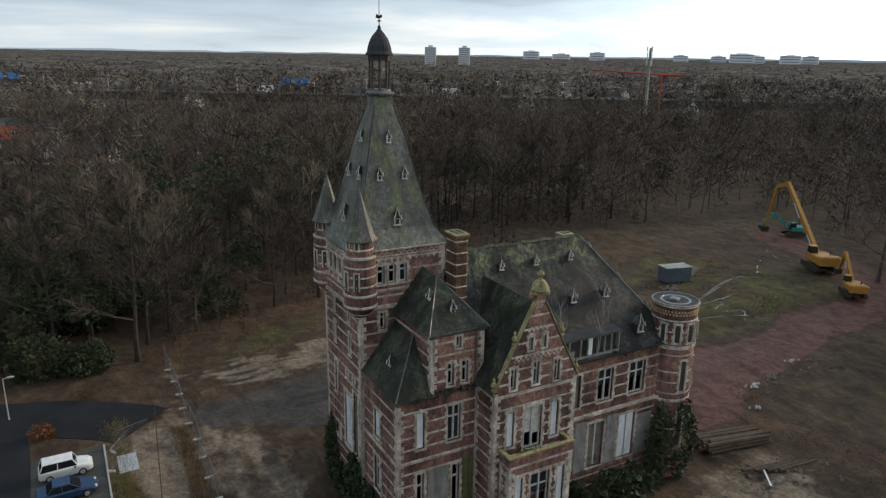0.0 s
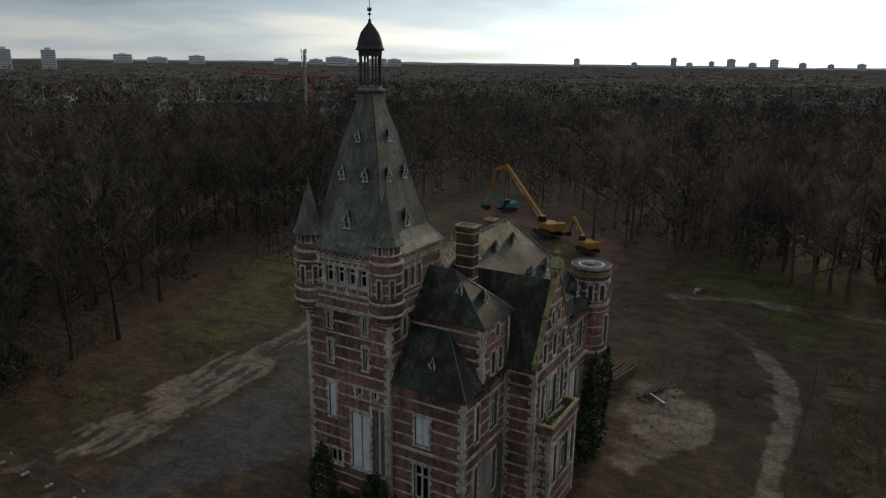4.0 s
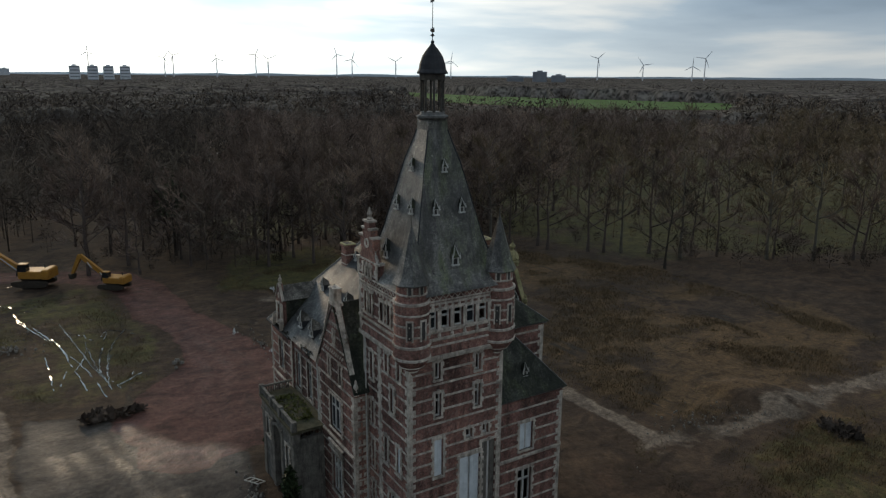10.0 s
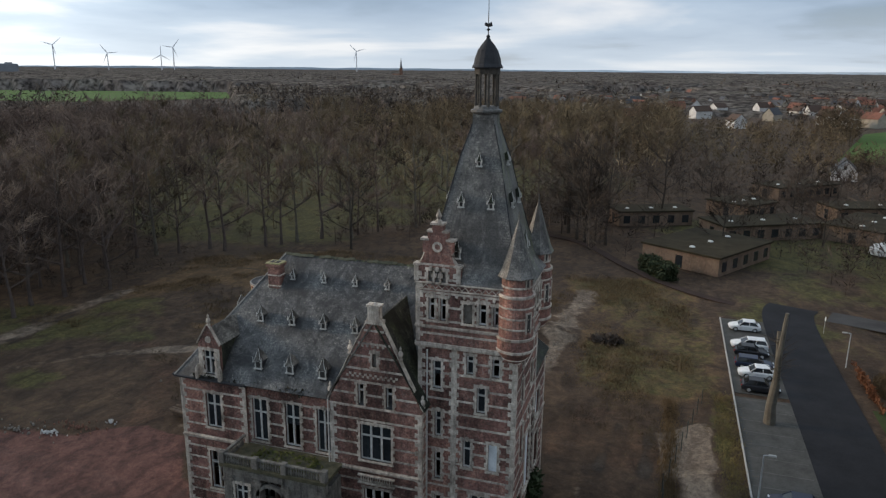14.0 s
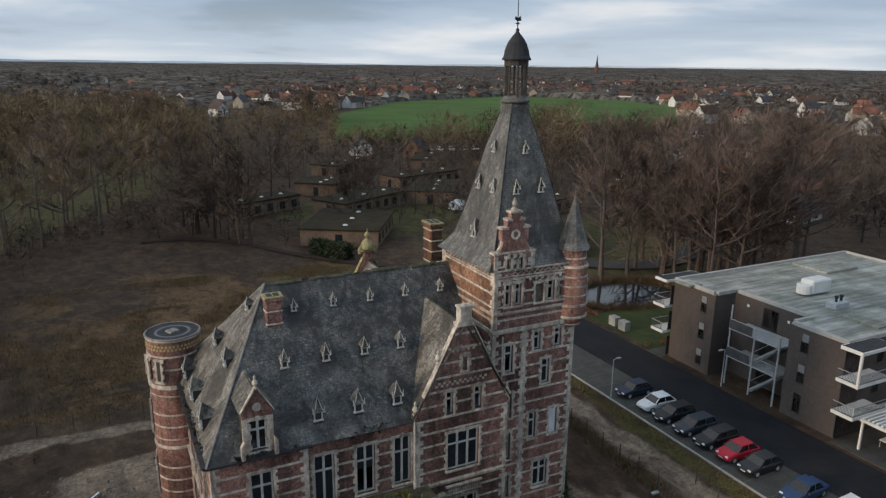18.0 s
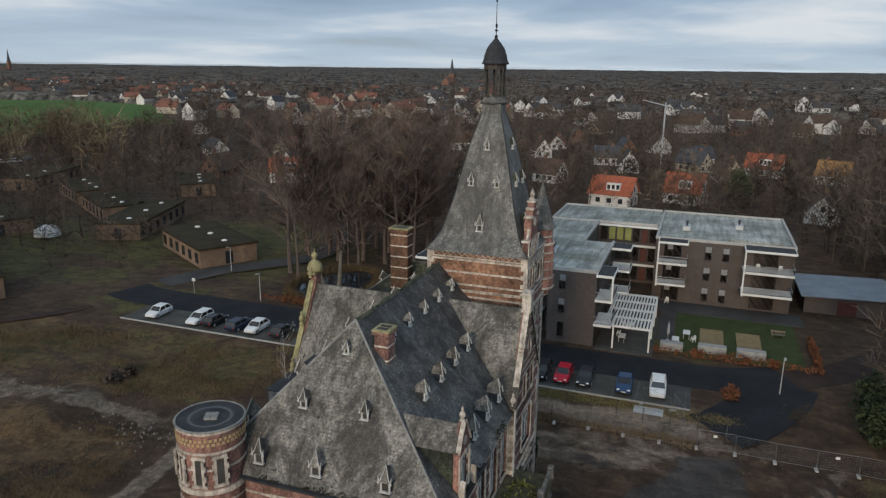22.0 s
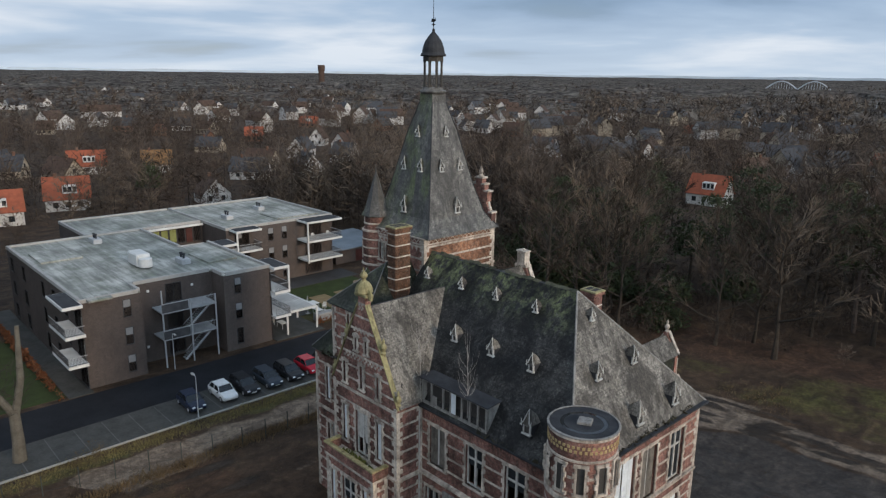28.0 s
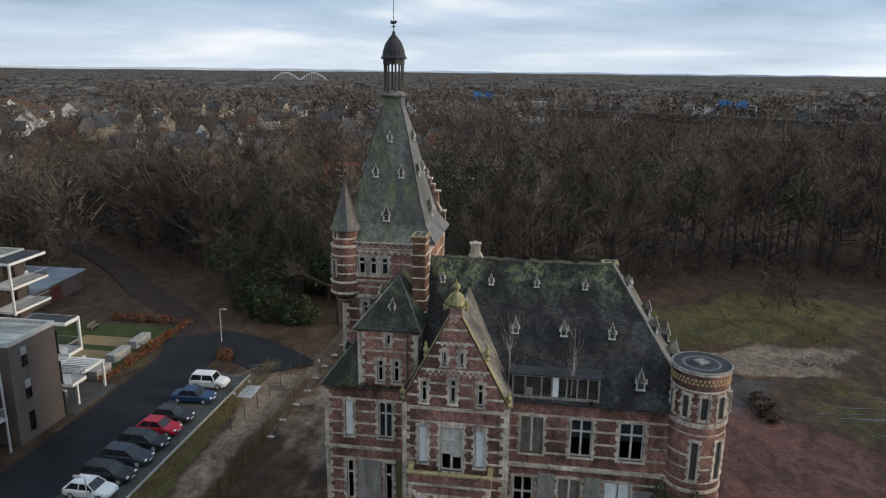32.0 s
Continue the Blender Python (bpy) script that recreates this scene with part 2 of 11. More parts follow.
def slate_material(name, dark, light, moss, amount, lichen, crest=None, damp=None, sheen=0.1, runs=1.35):
    """Slates in courses by height, with moss streaks running down and pale lichen spots."""
    m, t, b = material(name)
    g = t.nodes.new("ShaderNodeNewGeometry")
    s = t.nodes.new("ShaderNodeSeparateXYZ")
    t.links.new(g.outputs["Position"], s.inputs[0])
    a = t.nodes.new("ShaderNodeMath")
    t.links.new(s.outputs[0], a.inputs[0])
    t.links.new(s.outputs[1], a.inputs[1])
    v = t.nodes.new("ShaderNodeCombineXYZ")
    t.links.new(a.outputs[0], v.inputs[0])
    t.links.new(s.outputs[2], v.inputs[1])
    k = node(t, "ShaderNodeTexBrick", Scale=1.0, Mortar_Size=0.012, Brick_Width=0.24, Row_Height=0.16)
    t.links.new(v.outputs[0], k.inputs["Vector"])
    a, z = [p * 0.62 + q * 0.38 for p, q in zip(dark, light)], [p * 0.42 + q * 0.58 for p, q in zip(dark, light)]
    k.inputs["Color1"].default_value, k.inputs["Color2"].default_value = (*(q * 0.68 for q in a), 1), (*(q * 1.28 for q in z), 1)
    k.inputs["Mortar"].default_value = tuple(q * 0.6 for q in dark) + (1,)
    broad = noise_at(t, 0.5, 7, 0.65)
    c = mix_rgb(t, ramp_of(t, broad, [(0.36, (0, 0, 0)), (0.66, (0.8, 0.8, 0.8))]), k.outputs["Color"], light)
    c = mix_rgb(t, ramp_of(t, noise_at(t, 0.8, 7, 0.7, None, 0.5), [(0.34, (0.7, 0.7, 0.7)), (0.52, (0, 0, 0))]), c, dark)
    streak = noise_at(t, 1.0, 6, 0.65, mapped(t, (0.9, 0.9, 0.16)), 0.3)
    c = mix_rgb(t, ramp_of(t, streak, [(0.62 - 0.3 * amount, (0, 0, 0)), (0.9 - 0.3 * amount, (0.85, 0.85, 0.85))]), c, moss)
    if crest:
        # moss creeping down from the ridge in ragged tongues
        up = node(t, "ShaderNodeMapRange")
        t.links.new(s.outputs[2], up.inputs[0])
        up.inputs[1].default_value, up.inputs[2].default_value = crest
        tongue = t.nodes.new("ShaderNodeMath")
        tongue.operation = "MULTIPLY"
        t.links.new(up.outputs[0], tongue.inputs[0])
        t.links.new(ramp_of(t, noise_at(t, 1.0, 5, 0.65, mapped(t, (2.3, 2.3, 0.22)), 0.3), [(0.42, (0, 0, 0)), (0.56, (1, 1, 1))]), tongue.inputs[1])
        c = mix_rgb(t, tongue.outputs[0], c, (0.165, 0.19, 0.09))
    if damp:
        # algae on the side that the weather comes from
        face = t.nodes.new("ShaderNodeVectorMath")
        face.operation = "DOT_PRODUCT"
        t.links.new(g.outputs["Normal"], face.inputs[0])
        face.inputs[1].default_value = damp
        side = node(t, "ShaderNodeMapRange")
        t.links.new(face.outputs["Value"], side.inputs[0])
        side.inputs[1].default_value, side.inputs[2].default_value = 0.25, 0.8
        run = t.nodes.new("ShaderNodeMath")
        run.operation = "MULTIPLY"
        t.links.new(side.outputs[0], run.inputs[0])
        t.links.new(ramp_of(t, noise_at(t, 1.0, 6, 0.62, mapped(t, (0.75, 0.75, 0.07)), 0.5), [(0.44, (0, 0, 0)), (0.62, (0.9, 0.9, 0.9))]), run.inputs[1])
        c = mix_rgb(t, run.outputs[0], c, (0.10, 0.125, 0.042))
    # narrow dark and pale runs down the slope
    run_ = noise_at(t, 1.0, 5, 0.7, mapped(t, (3.6, 3.6, 0.2)), 0.2)
    c = mix_rgb(t, ramp_of(t, run_, [(0.36, (0.7, 0.7, 0.7)), (0.46, (0, 0, 0))]), c, tuple(q * 0.55 for q in dark))
    c = mix_rgb(t, ramp_of(t, run_, [(0.57, (0, 0, 0)), (0.70, (0.6, 0.6, 0.6))]), c, tuple(q * runs for q in light))
    spots = noise_at(t, 4.5, 6, 0.75)
    c = mix_rgb(t, ramp_of(t, spots, [(0.56, (0, 0, 0)), (0.70, (lichen, lichen, lichen))]), c, (0.36, 0.35, 0.30))
    flecks = noise_at(t, 10.0, 3, 0.7)
    crust = mix_rgb(t, 1.0, ramp_of(t, flecks, [(0.58, (0, 0, 0)), (0.65, (lichen * 0.8,) * 3)]), ramp_of(t, noise_at(t, 0.9, 5, 0.65, None, 0.6), [(0.40, (0.12, 0.12, 0.12)), (0.62, (1, 1, 1))]), "MULTIPLY")
    c = mix_rgb(t, crust, c, (0.42, 0.41, 0.36))
    c = mix_rgb(t, ramp_of(t, flecks, [(0.34, (0.7, 0.7, 0.7)), (0.40, (0, 0, 0))]), c, tuple(q * 0.5 for q in dark))
    holes = noise_at(t, 1.9, 5, 0.7)
    c = mix_rgb(t, ramp_of(t, holes, [(0.31, (0.95, 0.95, 0.95)), (0.36, (0, 0, 0))]), c, (0.016, 0.016, 0.017))
    grime = noise_at(t, 1.0, 7, 0.7, mapped(t, (0.55, 0.55, 0.22)), 0.6)
    c = mix_rgb(t, ramp_of(t, grime, [(0.42, (0, 0, 0)), (0.58, (0.85, 0.85, 0.85))]), c, tuple(q * 0.55 for q in dark))
    c = mix_rgb(t, 1.0, c, ramp_of(t, noise_at(t, 2.6, 7, 0.78), [(0.32, (0.66, 0.66, 0.66)), (0.5, (1, 1, 1)), (0.68, (1.36, 1.34, 1.3))]), "MULTIPLY")
    c = mix_rgb(t, 1.0, c, ramp_of(t, noise_at(t, 8.0, 5, 0.8), [(0.34, (0.64, 0.64, 0.65)), (0.66, (1.42, 1.4, 1.36))]), "MULTIPLY")
    t.links.new(c, b.inputs["Base Color"])
    r = ramp_of(t, broad, [(0.3, (0.42, 0.42, 0.42)), (0.7, (0.72, 0.72, 0.72))])
    t.links.new(r, b.inputs["Roughness"])
    b.inputs["Specular IOR Level"].default_value = sheen
    bumped(t, b, k.outputs["Fac"], 0.35, 0.02)
    return m


BRICK = brick_material("old_red_brick", ((0.240, 0.108, 0.088), (0.335, 0.152, 0.122), (0.164, 0.092, 0.083)), (0.32, 0.28, 0.245), soot=0.8)
BRICK_CHIMNEY_AND_LIT = brick_material("chimney_and_sunlit_brick", ((0.23, 0.105, 0.06), (0.32, 0.15, 0.085), (0.17, 0.095, 0.065)), (0.3, 0.25, 0.2), soot=0.35)
STONE = weathered("pale_limestone", (0.27, 0.238, 0.205), (0.60, 0.535, 0.462), 0.85, 1.1, 9.0, streaks=0.85)
nt = STONE.node_tree
sb = nt.nodes["Principled BSDF"]
clean = sb.inputs["Base Color"].links[0].from_socket
grimy = mix_rgb(nt, 1.0, clean, ramp_of(nt, noise_at(nt, 0.32, 6, 0.66, None, 0.5), [(0.34, (0.58, 0.56, 0.54)), (0.48, (1.02, 1.01, 1.0)), (0.62, (1.26, 1.26, 1.24))]), "MULTIPLY")
grimy = mix_rgb(nt, 1.0, grimy, ramp_of(nt, noise_at(nt, 2.6, 5, 0.75), [(0.34, (0.66, 0.65, 0.64)), (0.6, (1.18, 1.18, 1.18))]), "MULTIPLY")
nt.links.new(grimy, sb.inputs["Base Color"])
STONE_GREEN = weathered("mossy_limestone", (0.13, 0.12, 0.055), (0.42, 0.37, 0.20), 0.9, 1.4, 12.0, streaks=0.8)
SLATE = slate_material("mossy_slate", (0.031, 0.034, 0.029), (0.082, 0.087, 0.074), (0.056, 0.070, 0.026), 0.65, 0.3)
# base tone is set per slope: darkest south, grey north, palest east
SLATE_SOUTH = slate_material("dark_south_slate", (0.019, 0.019, 0.020), (0.052, 0.052, 0.051), (0.040, 0.043, 0.028), 0.08, 0.28, (17.8, 20.4), None, 0.14, 2.4)
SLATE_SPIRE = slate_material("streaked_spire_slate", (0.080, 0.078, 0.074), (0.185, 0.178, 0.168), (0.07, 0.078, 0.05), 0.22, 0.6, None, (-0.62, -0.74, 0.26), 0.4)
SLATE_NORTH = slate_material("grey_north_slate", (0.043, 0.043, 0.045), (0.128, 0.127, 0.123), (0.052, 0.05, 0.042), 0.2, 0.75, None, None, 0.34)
SLATE_PALE = slate_material("pale_lichened_slate", (0.088, 0.082, 0.075), (0.26, 0.245, 0.222), (0.085, 0.08, 0.062), 0.3, 0.9)
LANTERN_WOOD = weathered("blackened_lantern_wood", (0.022, 0.020, 0.018), (0.095, 0.085, 0.072), 0.8, 2.0, 16.0)
LANTERN_LEAD = weathered("pale_streaked_lead", (0.06, 0.06, 0.058), (0.22, 0.215, 0.205), 0.7, 2.2, 14.0, 0.0, 0.25, 0.2, 0.6)
LEAD = weathered("dark_lead", (0.02, 0.021, 0.024), (0.055, 0.057, 0.062), 0.75, 1.2, 20.0, 0.0, 0.25, 0.15)
RIDGE = weathered("mossy_ridge_tile", (0.035, 0.037, 0.027), (0.13, 0.13, 0.085), 0.9, 1.5, 10.0)
ZINC = weathered("zinc_gutter", (0.07, 0.07, 0.07), (0.20, 0.20, 0.20), 0.5, 1.5, 20.0, 0.6)
FRAME_PAINT = weathered("peeling_white_paint", (0.30, 0.295, 0.275), (0.60, 0.59, 0.555), 0.7, 2.5, 25.0)
BOARD_WHITE = weathered("weathered_white_board", (0.46, 0.50, 0.52), (0.76, 0.80, 0.82), 0.7, 1.2, 16.0)
BOARD_GREY = weathered("grey_render", (0.14, 0.135, 0.127), (0.33, 0.32, 0.30), 0.9, 0.8, 14.0, streaks=0.7)
BOARD_OLD = weathered("stained_old_boarding", (0.075, 0.066, 0.055), (0.22, 0.20, 0.175), 0.9, 1.6, 12.0, streaks=0.8)
# near-black colour puts the gloom of unlit rooms, slits and flues into the surface
DARK_INSIDE = weathered("painted_interior_gloom", (0.03, 0.028, 0.026), (0.07, 0.065, 0.06), 0.95, 0.8, 9.0)
GLASS = weathered("old_dusty_window_glass", (0.010, 0.012, 0.014), (0.035, 0.04, 0.045), 0.4, 0.7, 5.0, 0.0, 0.02, 0.06)
SOOTY = weathered("sooty_porch_stone", (0.06, 0.056, 0.05), (0.24, 0.225, 0.20), 0.9, 1.2, 9.0, streaks=0.85)
DECK_MOSS = weathered("mossy_terrace_deck", (0.03, 0.03, 0.018), (0.12, 0.11, 0.07), 0.95, 1.6, 10.0)
IRON = weathered("wrought_iron", (0.02, 0.02, 0.022), (0.06, 0.06, 0.062), 0.6, 3.0, 30.0, 0.7)
OLD_WOOD = weathered("weathered_timber", (0.07, 0.055, 0.042), (0.2, 0.165, 0.13), 0.85, 2.0, 22.0)

# ---- mesh helpers ----
MESHES = {}


def mesh_of(name, verts, faces, mat):
    me = bpy.data.meshes.new(name)
    me.from_pydata([tuple(v) for v in verts], [], faces)
    me.materials.append(mat)
    me.update()
    return me


def put(name, me, parent=None, label="", m=None):
    """One mesh object, under a thing or part where one is given; m is its place in the world."""
    ob = new(name, me)
    if m is not None:
        ob.matrix_world = m
    if parent is not None:
        ob.parent = parent
        pm = parent.matrix_basis
        p = parent.parent
        while p is not None:
            pm = p.matrix_basis @ pm
            p = p.parent
        ob.matrix_parent_inverse = Matrix.Identity(4)
        ob.matrix_basis = pm.inverted() @ (m if m is not None else Matrix.Identity(4))
    if label:
        ob["label"] = label
    return ob


class Geo:
    """Collects vertices and faces."""

    def __init__(self):
        self.v, self.f = [], []

    def add(self, verts, faces):
        k = len(self.v)
        self.v += [tuple(p) for p in verts]
        self.f += [tuple(k + i for i in q) for q in faces]
        return self

    def box(self, a, b):
        (x0, y0, z0), (x1, y1, z1) = a, b
        return self.add([(x0, y0, z0), (x1, y0, z0), (x1, y1, z0), (x0, y1, z0), (x0, y0, z1), (x1, y0, z1), (x1, y1, z1), (x0, y1, z1)],
                        [(0, 3, 2, 1), (4, 5, 6, 7), (0, 1, 5, 4), (1, 2, 6, 5), (2, 3, 7, 6), (3, 0, 4, 7)])

    def bevel_box(self, a, b, c=0.03):
        """A box whose upright edges and top rim are cut by c."""
        (x0, y0, z0), (x1, y1, z1) = a, b
        rings = []
        for z, k in ((z0, 0.0), (z1 - c, 0.0), (z1, c)):
            q = c + k
            X0, Y0, X1, Y1 = x0 + k, y0 + k, x1 - k, y1 - k
            rings.append([(X0 + c, Y0, z), (X1 - c, Y0, z), (X1, Y0 + c, z), (X1, Y1 - c, z), (X1 - c, Y1, z), (X0 + c, Y1, z), (X0, Y1 - c, z), (X0, Y0 + c, z)])
        return self.rings(rings)

    def rings(self, rings, close=True):
        k, n = len(self.v), len(rings[0])
        for r in rings:
            self.v += [tuple(p) for p in r]
        for i in range(len(rings) - 1):
            for j in range(n):
                a, b = k + i * n + j, k + i * n + (j + 1) % n
                self.f.append((a, b, b + n, a + n))
        if close:
            self.f.append(tuple(k + j for j in reversed(range(n))))
            self.f.append(tuple(k + (len(rings) - 1) * n + j for j in range(n)))
        return self

    def lathe(self, centre, profile, n=16, phase=0.0):
        """profile: (radius, z) from the bottom up."""
        cx, cy = centre
        return self.rings([[(cx + r * math.cos(phase + 2 * math.pi * j / n), cy + r * math.sin(phase + 2 * math.pi * j / n), z) for j in range(n)] for r, z in profile])

    def tube(self, points, radii, n=6):
        """A tapered tube along points."""
        rings = []
        pts = [Vector(p) for p in points]
        for i, p in enumerate(pts):
            d = (pts[min(i + 1, len(pts) - 1)] - pts[max(i - 1, 0)]).normalized()
            side = d.cross(Vector((0, 0, 1)) if abs(d.z) < 0.95 else Vector((1, 0, 0))).normalized()
            up = side.cross(d)
            r = radii[i] if isinstance(radii, (list, tuple)) else radii
            rings.append([p + (side * math.cos(2 * math.pi * j / n) + up * math.sin(2 * math.pi * j / n)) * r for j in range(n)])
        return self.rings(rings)

    def slab(self, poly, thick):
        """A flat polygon (counter-clockwise from its upper side) with thickness below it."""
        p = [Vector(q) for q in poly]
        nrm = (p[1] - p[0]).cross(p[2] - p[0]).normalized()
        n = len(p)
        low = [q - nrm * thick for q in p]
        return self.add(p + low, [tuple(range(n)), tuple(reversed(range(n, 2 * n)))] + [(i, n + i, n + (i + 1) % n, (i + 1) % n) for i in range(n)])

    def mesh(self, name, mat):
        return mesh_of(name, self.v, self.f, mat)


def part(name, geo, mat, parent=None, label="", m=None):
    return put(name, geo.mesh(name, mat), parent, label, m)

# ---- the castle ----
castle = tagged(new("castle"), "derelict red-brick castle with pale stone bands and mossy slate roofs", "castle")
BANDS = [0.9 + 0.95 * k for k in range(24)]


class Face:
    """A wall's outer plane: u runs along it, d out of it."""

    def __init__(self, p0, p1):
        self.p = Vector((p0[0], p0[1], 0))
        q = Vector((p1[0], p1[1], 0)) - self.p
        self.len = q.length
        self.u = q.normalized()
        self.n = Vector((self.u.y, -self.u.x, 0))

    def at(self, u, z, d=0.0):
        return self.p + self.u * u + self.n * d + Vector((0, 0, z))

    def m(self, u, z, d=0.0):
        r = Matrix((self.u, -self.n, Vector((0, 0, 1)))).transposed().to_4x4()
        return Matrix.Translation(self.at(u, z, d)) @ r


def spans(knots, openings, z, pad=0.0):
    """The stretches of wall at a height: its edges less its openings."""
    for (z0, a0, b0), (z1, a1, b1) in zip(knots, knots[1:]):
        if z0 <= z <= z1:
            k = 0 if z1 == z0 else (z - z0) / (z1 - z0)
            a, b = a0 + (a1 - a0) * k, b0 + (b1 - b0) * k
            break
    else:
        return []
    out = []
    for o in sorted(openings):
        if o[2] - pad < z < o[3] + pad:
            out.append((a, o[0] - pad))
            a = o[1] + pad
    out.append((a, b))
    return [(s, e) for s, e in out if e - s > 0.06]


def wall(name, p0, p1, z0, z1, openings=(), knots=None, mat=None, th=0.45, bands=True, quoins=(True, True), label=""):
    """A wall with thickness and real openings, its stone courses, quoins and windows.
    openings: (u0, u1, z0, z1, kind, lights)."""
    f = Face(p0, p1)
    knots = knots or [(z0, 0, f.len), (z1, 0, f.len)]
    g = Geo()
    cuts = sorted({k[0] for k in knots} | {o[2] for o in openings} | {o[3] for o in openings})

    def edge(z, side, low):
        ks = list(zip(knots, knots[1:]))
        for (za, a0, b0), (zb, a1, b1) in (ks if not low else reversed(ks)):
            if za <= z <= zb:
                k = 0 if zb == za else (z - za) / (zb - za)
                return (a0 + (a1 - a0) * k) if side == 0 else (b0 + (b1 - b0) * k)

    for za, zb in zip(cuts, cuts[1:]):
        if zb - za < 1e-4:
            continue
        inside = sorted(o for o in openings if o[2] <= za + 1e-6 and o[3] >= zb - 1e-6)
        lows = [edge(za, 0, True)] + [q for o in inside for q in (o[0], o[1])] + [edge(za, 1, True)]
        tops = [edge(zb, 0, False)] + [q for o in inside for q in (o[0], o[1])] + [edge(zb, 1, False)]
        for i in range(0, len(lows), 2):
            a0, b0, a1, b1 = lows[i], lows[i + 1], tops[i], tops[i + 1]
            g.add([f.at(a0, za), f.at(b0, za), f.at(b1, zb), f.at(a1, zb)], [(0, 1, 2, 3)])
            g.add([f.at(a0, za, -th), f.at(b0, za, -th), f.at(b1, zb, -th), f.at(a1, zb, -th)], [(3, 2, 1, 0)])
        e = 0.008
        g.add([f.at(lows[0] + e, za), f.at(tops[0] + e, zb), f.at(tops[0] + e, zb, -th), f.at(lows[0] + e, za, -th)], [(0, 1, 2, 3)])
        g.add([f.at(lows[-1] - e, za), f.at(tops[-1] - e, zb), f.at(tops[-1] - e, zb, -th), f.at(lows[-1] - e, za, -th)], [(3, 2, 1, 0)])
    zt, a, b = knots[-1]
    g.add([f.at(a, zt), f.at(b, zt), f.at(b, zt, -th), f.at(a, zt, -th)], [(0, 1, 2, 3)])
    for o in openings:
        a, b, za, zb = o[:4]
        for (u0, w0), (u1, w1) in (((a, za), (b, za)), ((b, za), (b, zb)), ((b, zb), (a, zb)), ((a, zb), (a, za))):
            g.add([f.at(u0, w0), f.at(u0, w0, -th), f.at(u1, w1, -th), f.at(u1, w1)], [(3, 2, 1, 0)])
    ob = part(name, g, mat or BRICK, castle, label)
    if bands:
        for z in BANDS:
            if knots[0][0] + 0.2 < z < knots[-1][0] - 0.25:
                for a, b in spans(knots, openings, z, 0.1):
                    s, k = Geo(), 0.02
                    s.add([f.at(q, w, d) for q, w, d in ((a + k, z - .075, -.02), (b - k, z - .075, -.02), (b - k, z + .075, -.02), (a + k, z + .075, -.02),
                                                         (a + k, z - .075, .018), (b - k, z - .075, .018), (b - k, z + .075, .018), (a + k, z + .075, .018))],
                          [(4, 5, 6, 7), (0, 4, 7, 3), (1, 2, 6, 5), (0, 1, 5, 4), (3, 7, 6, 2)])
                    part("stone_band", s, STONE, ob)
    for side in (0, 1):
        if quoins[side]:
            z, k = knots[0][0] + 0.1, 0
            top = max(q[0] for q in knots if abs(q[1 + side] - knots[0][1 + side]) < 1e-3)
            while z + 0.34 < top:
                w = 0.52 if k % 2 else 0.3
                key = ("quoin", w)
                if key not in MESHES:
                    MESHES[key] = Geo().bevel_box((0, -0.035, 0), (w, 0.03, 0.325), 0.012).mesh("quoin", STONE)
                put("quoin", MESHES[key], ob, "", f.m(-0.03 if side == 0 else f.len - w + 0.03, z))
                z, k = z + 0.34, k + 1
    for o in openings:
        window(f, *o)
    return ob


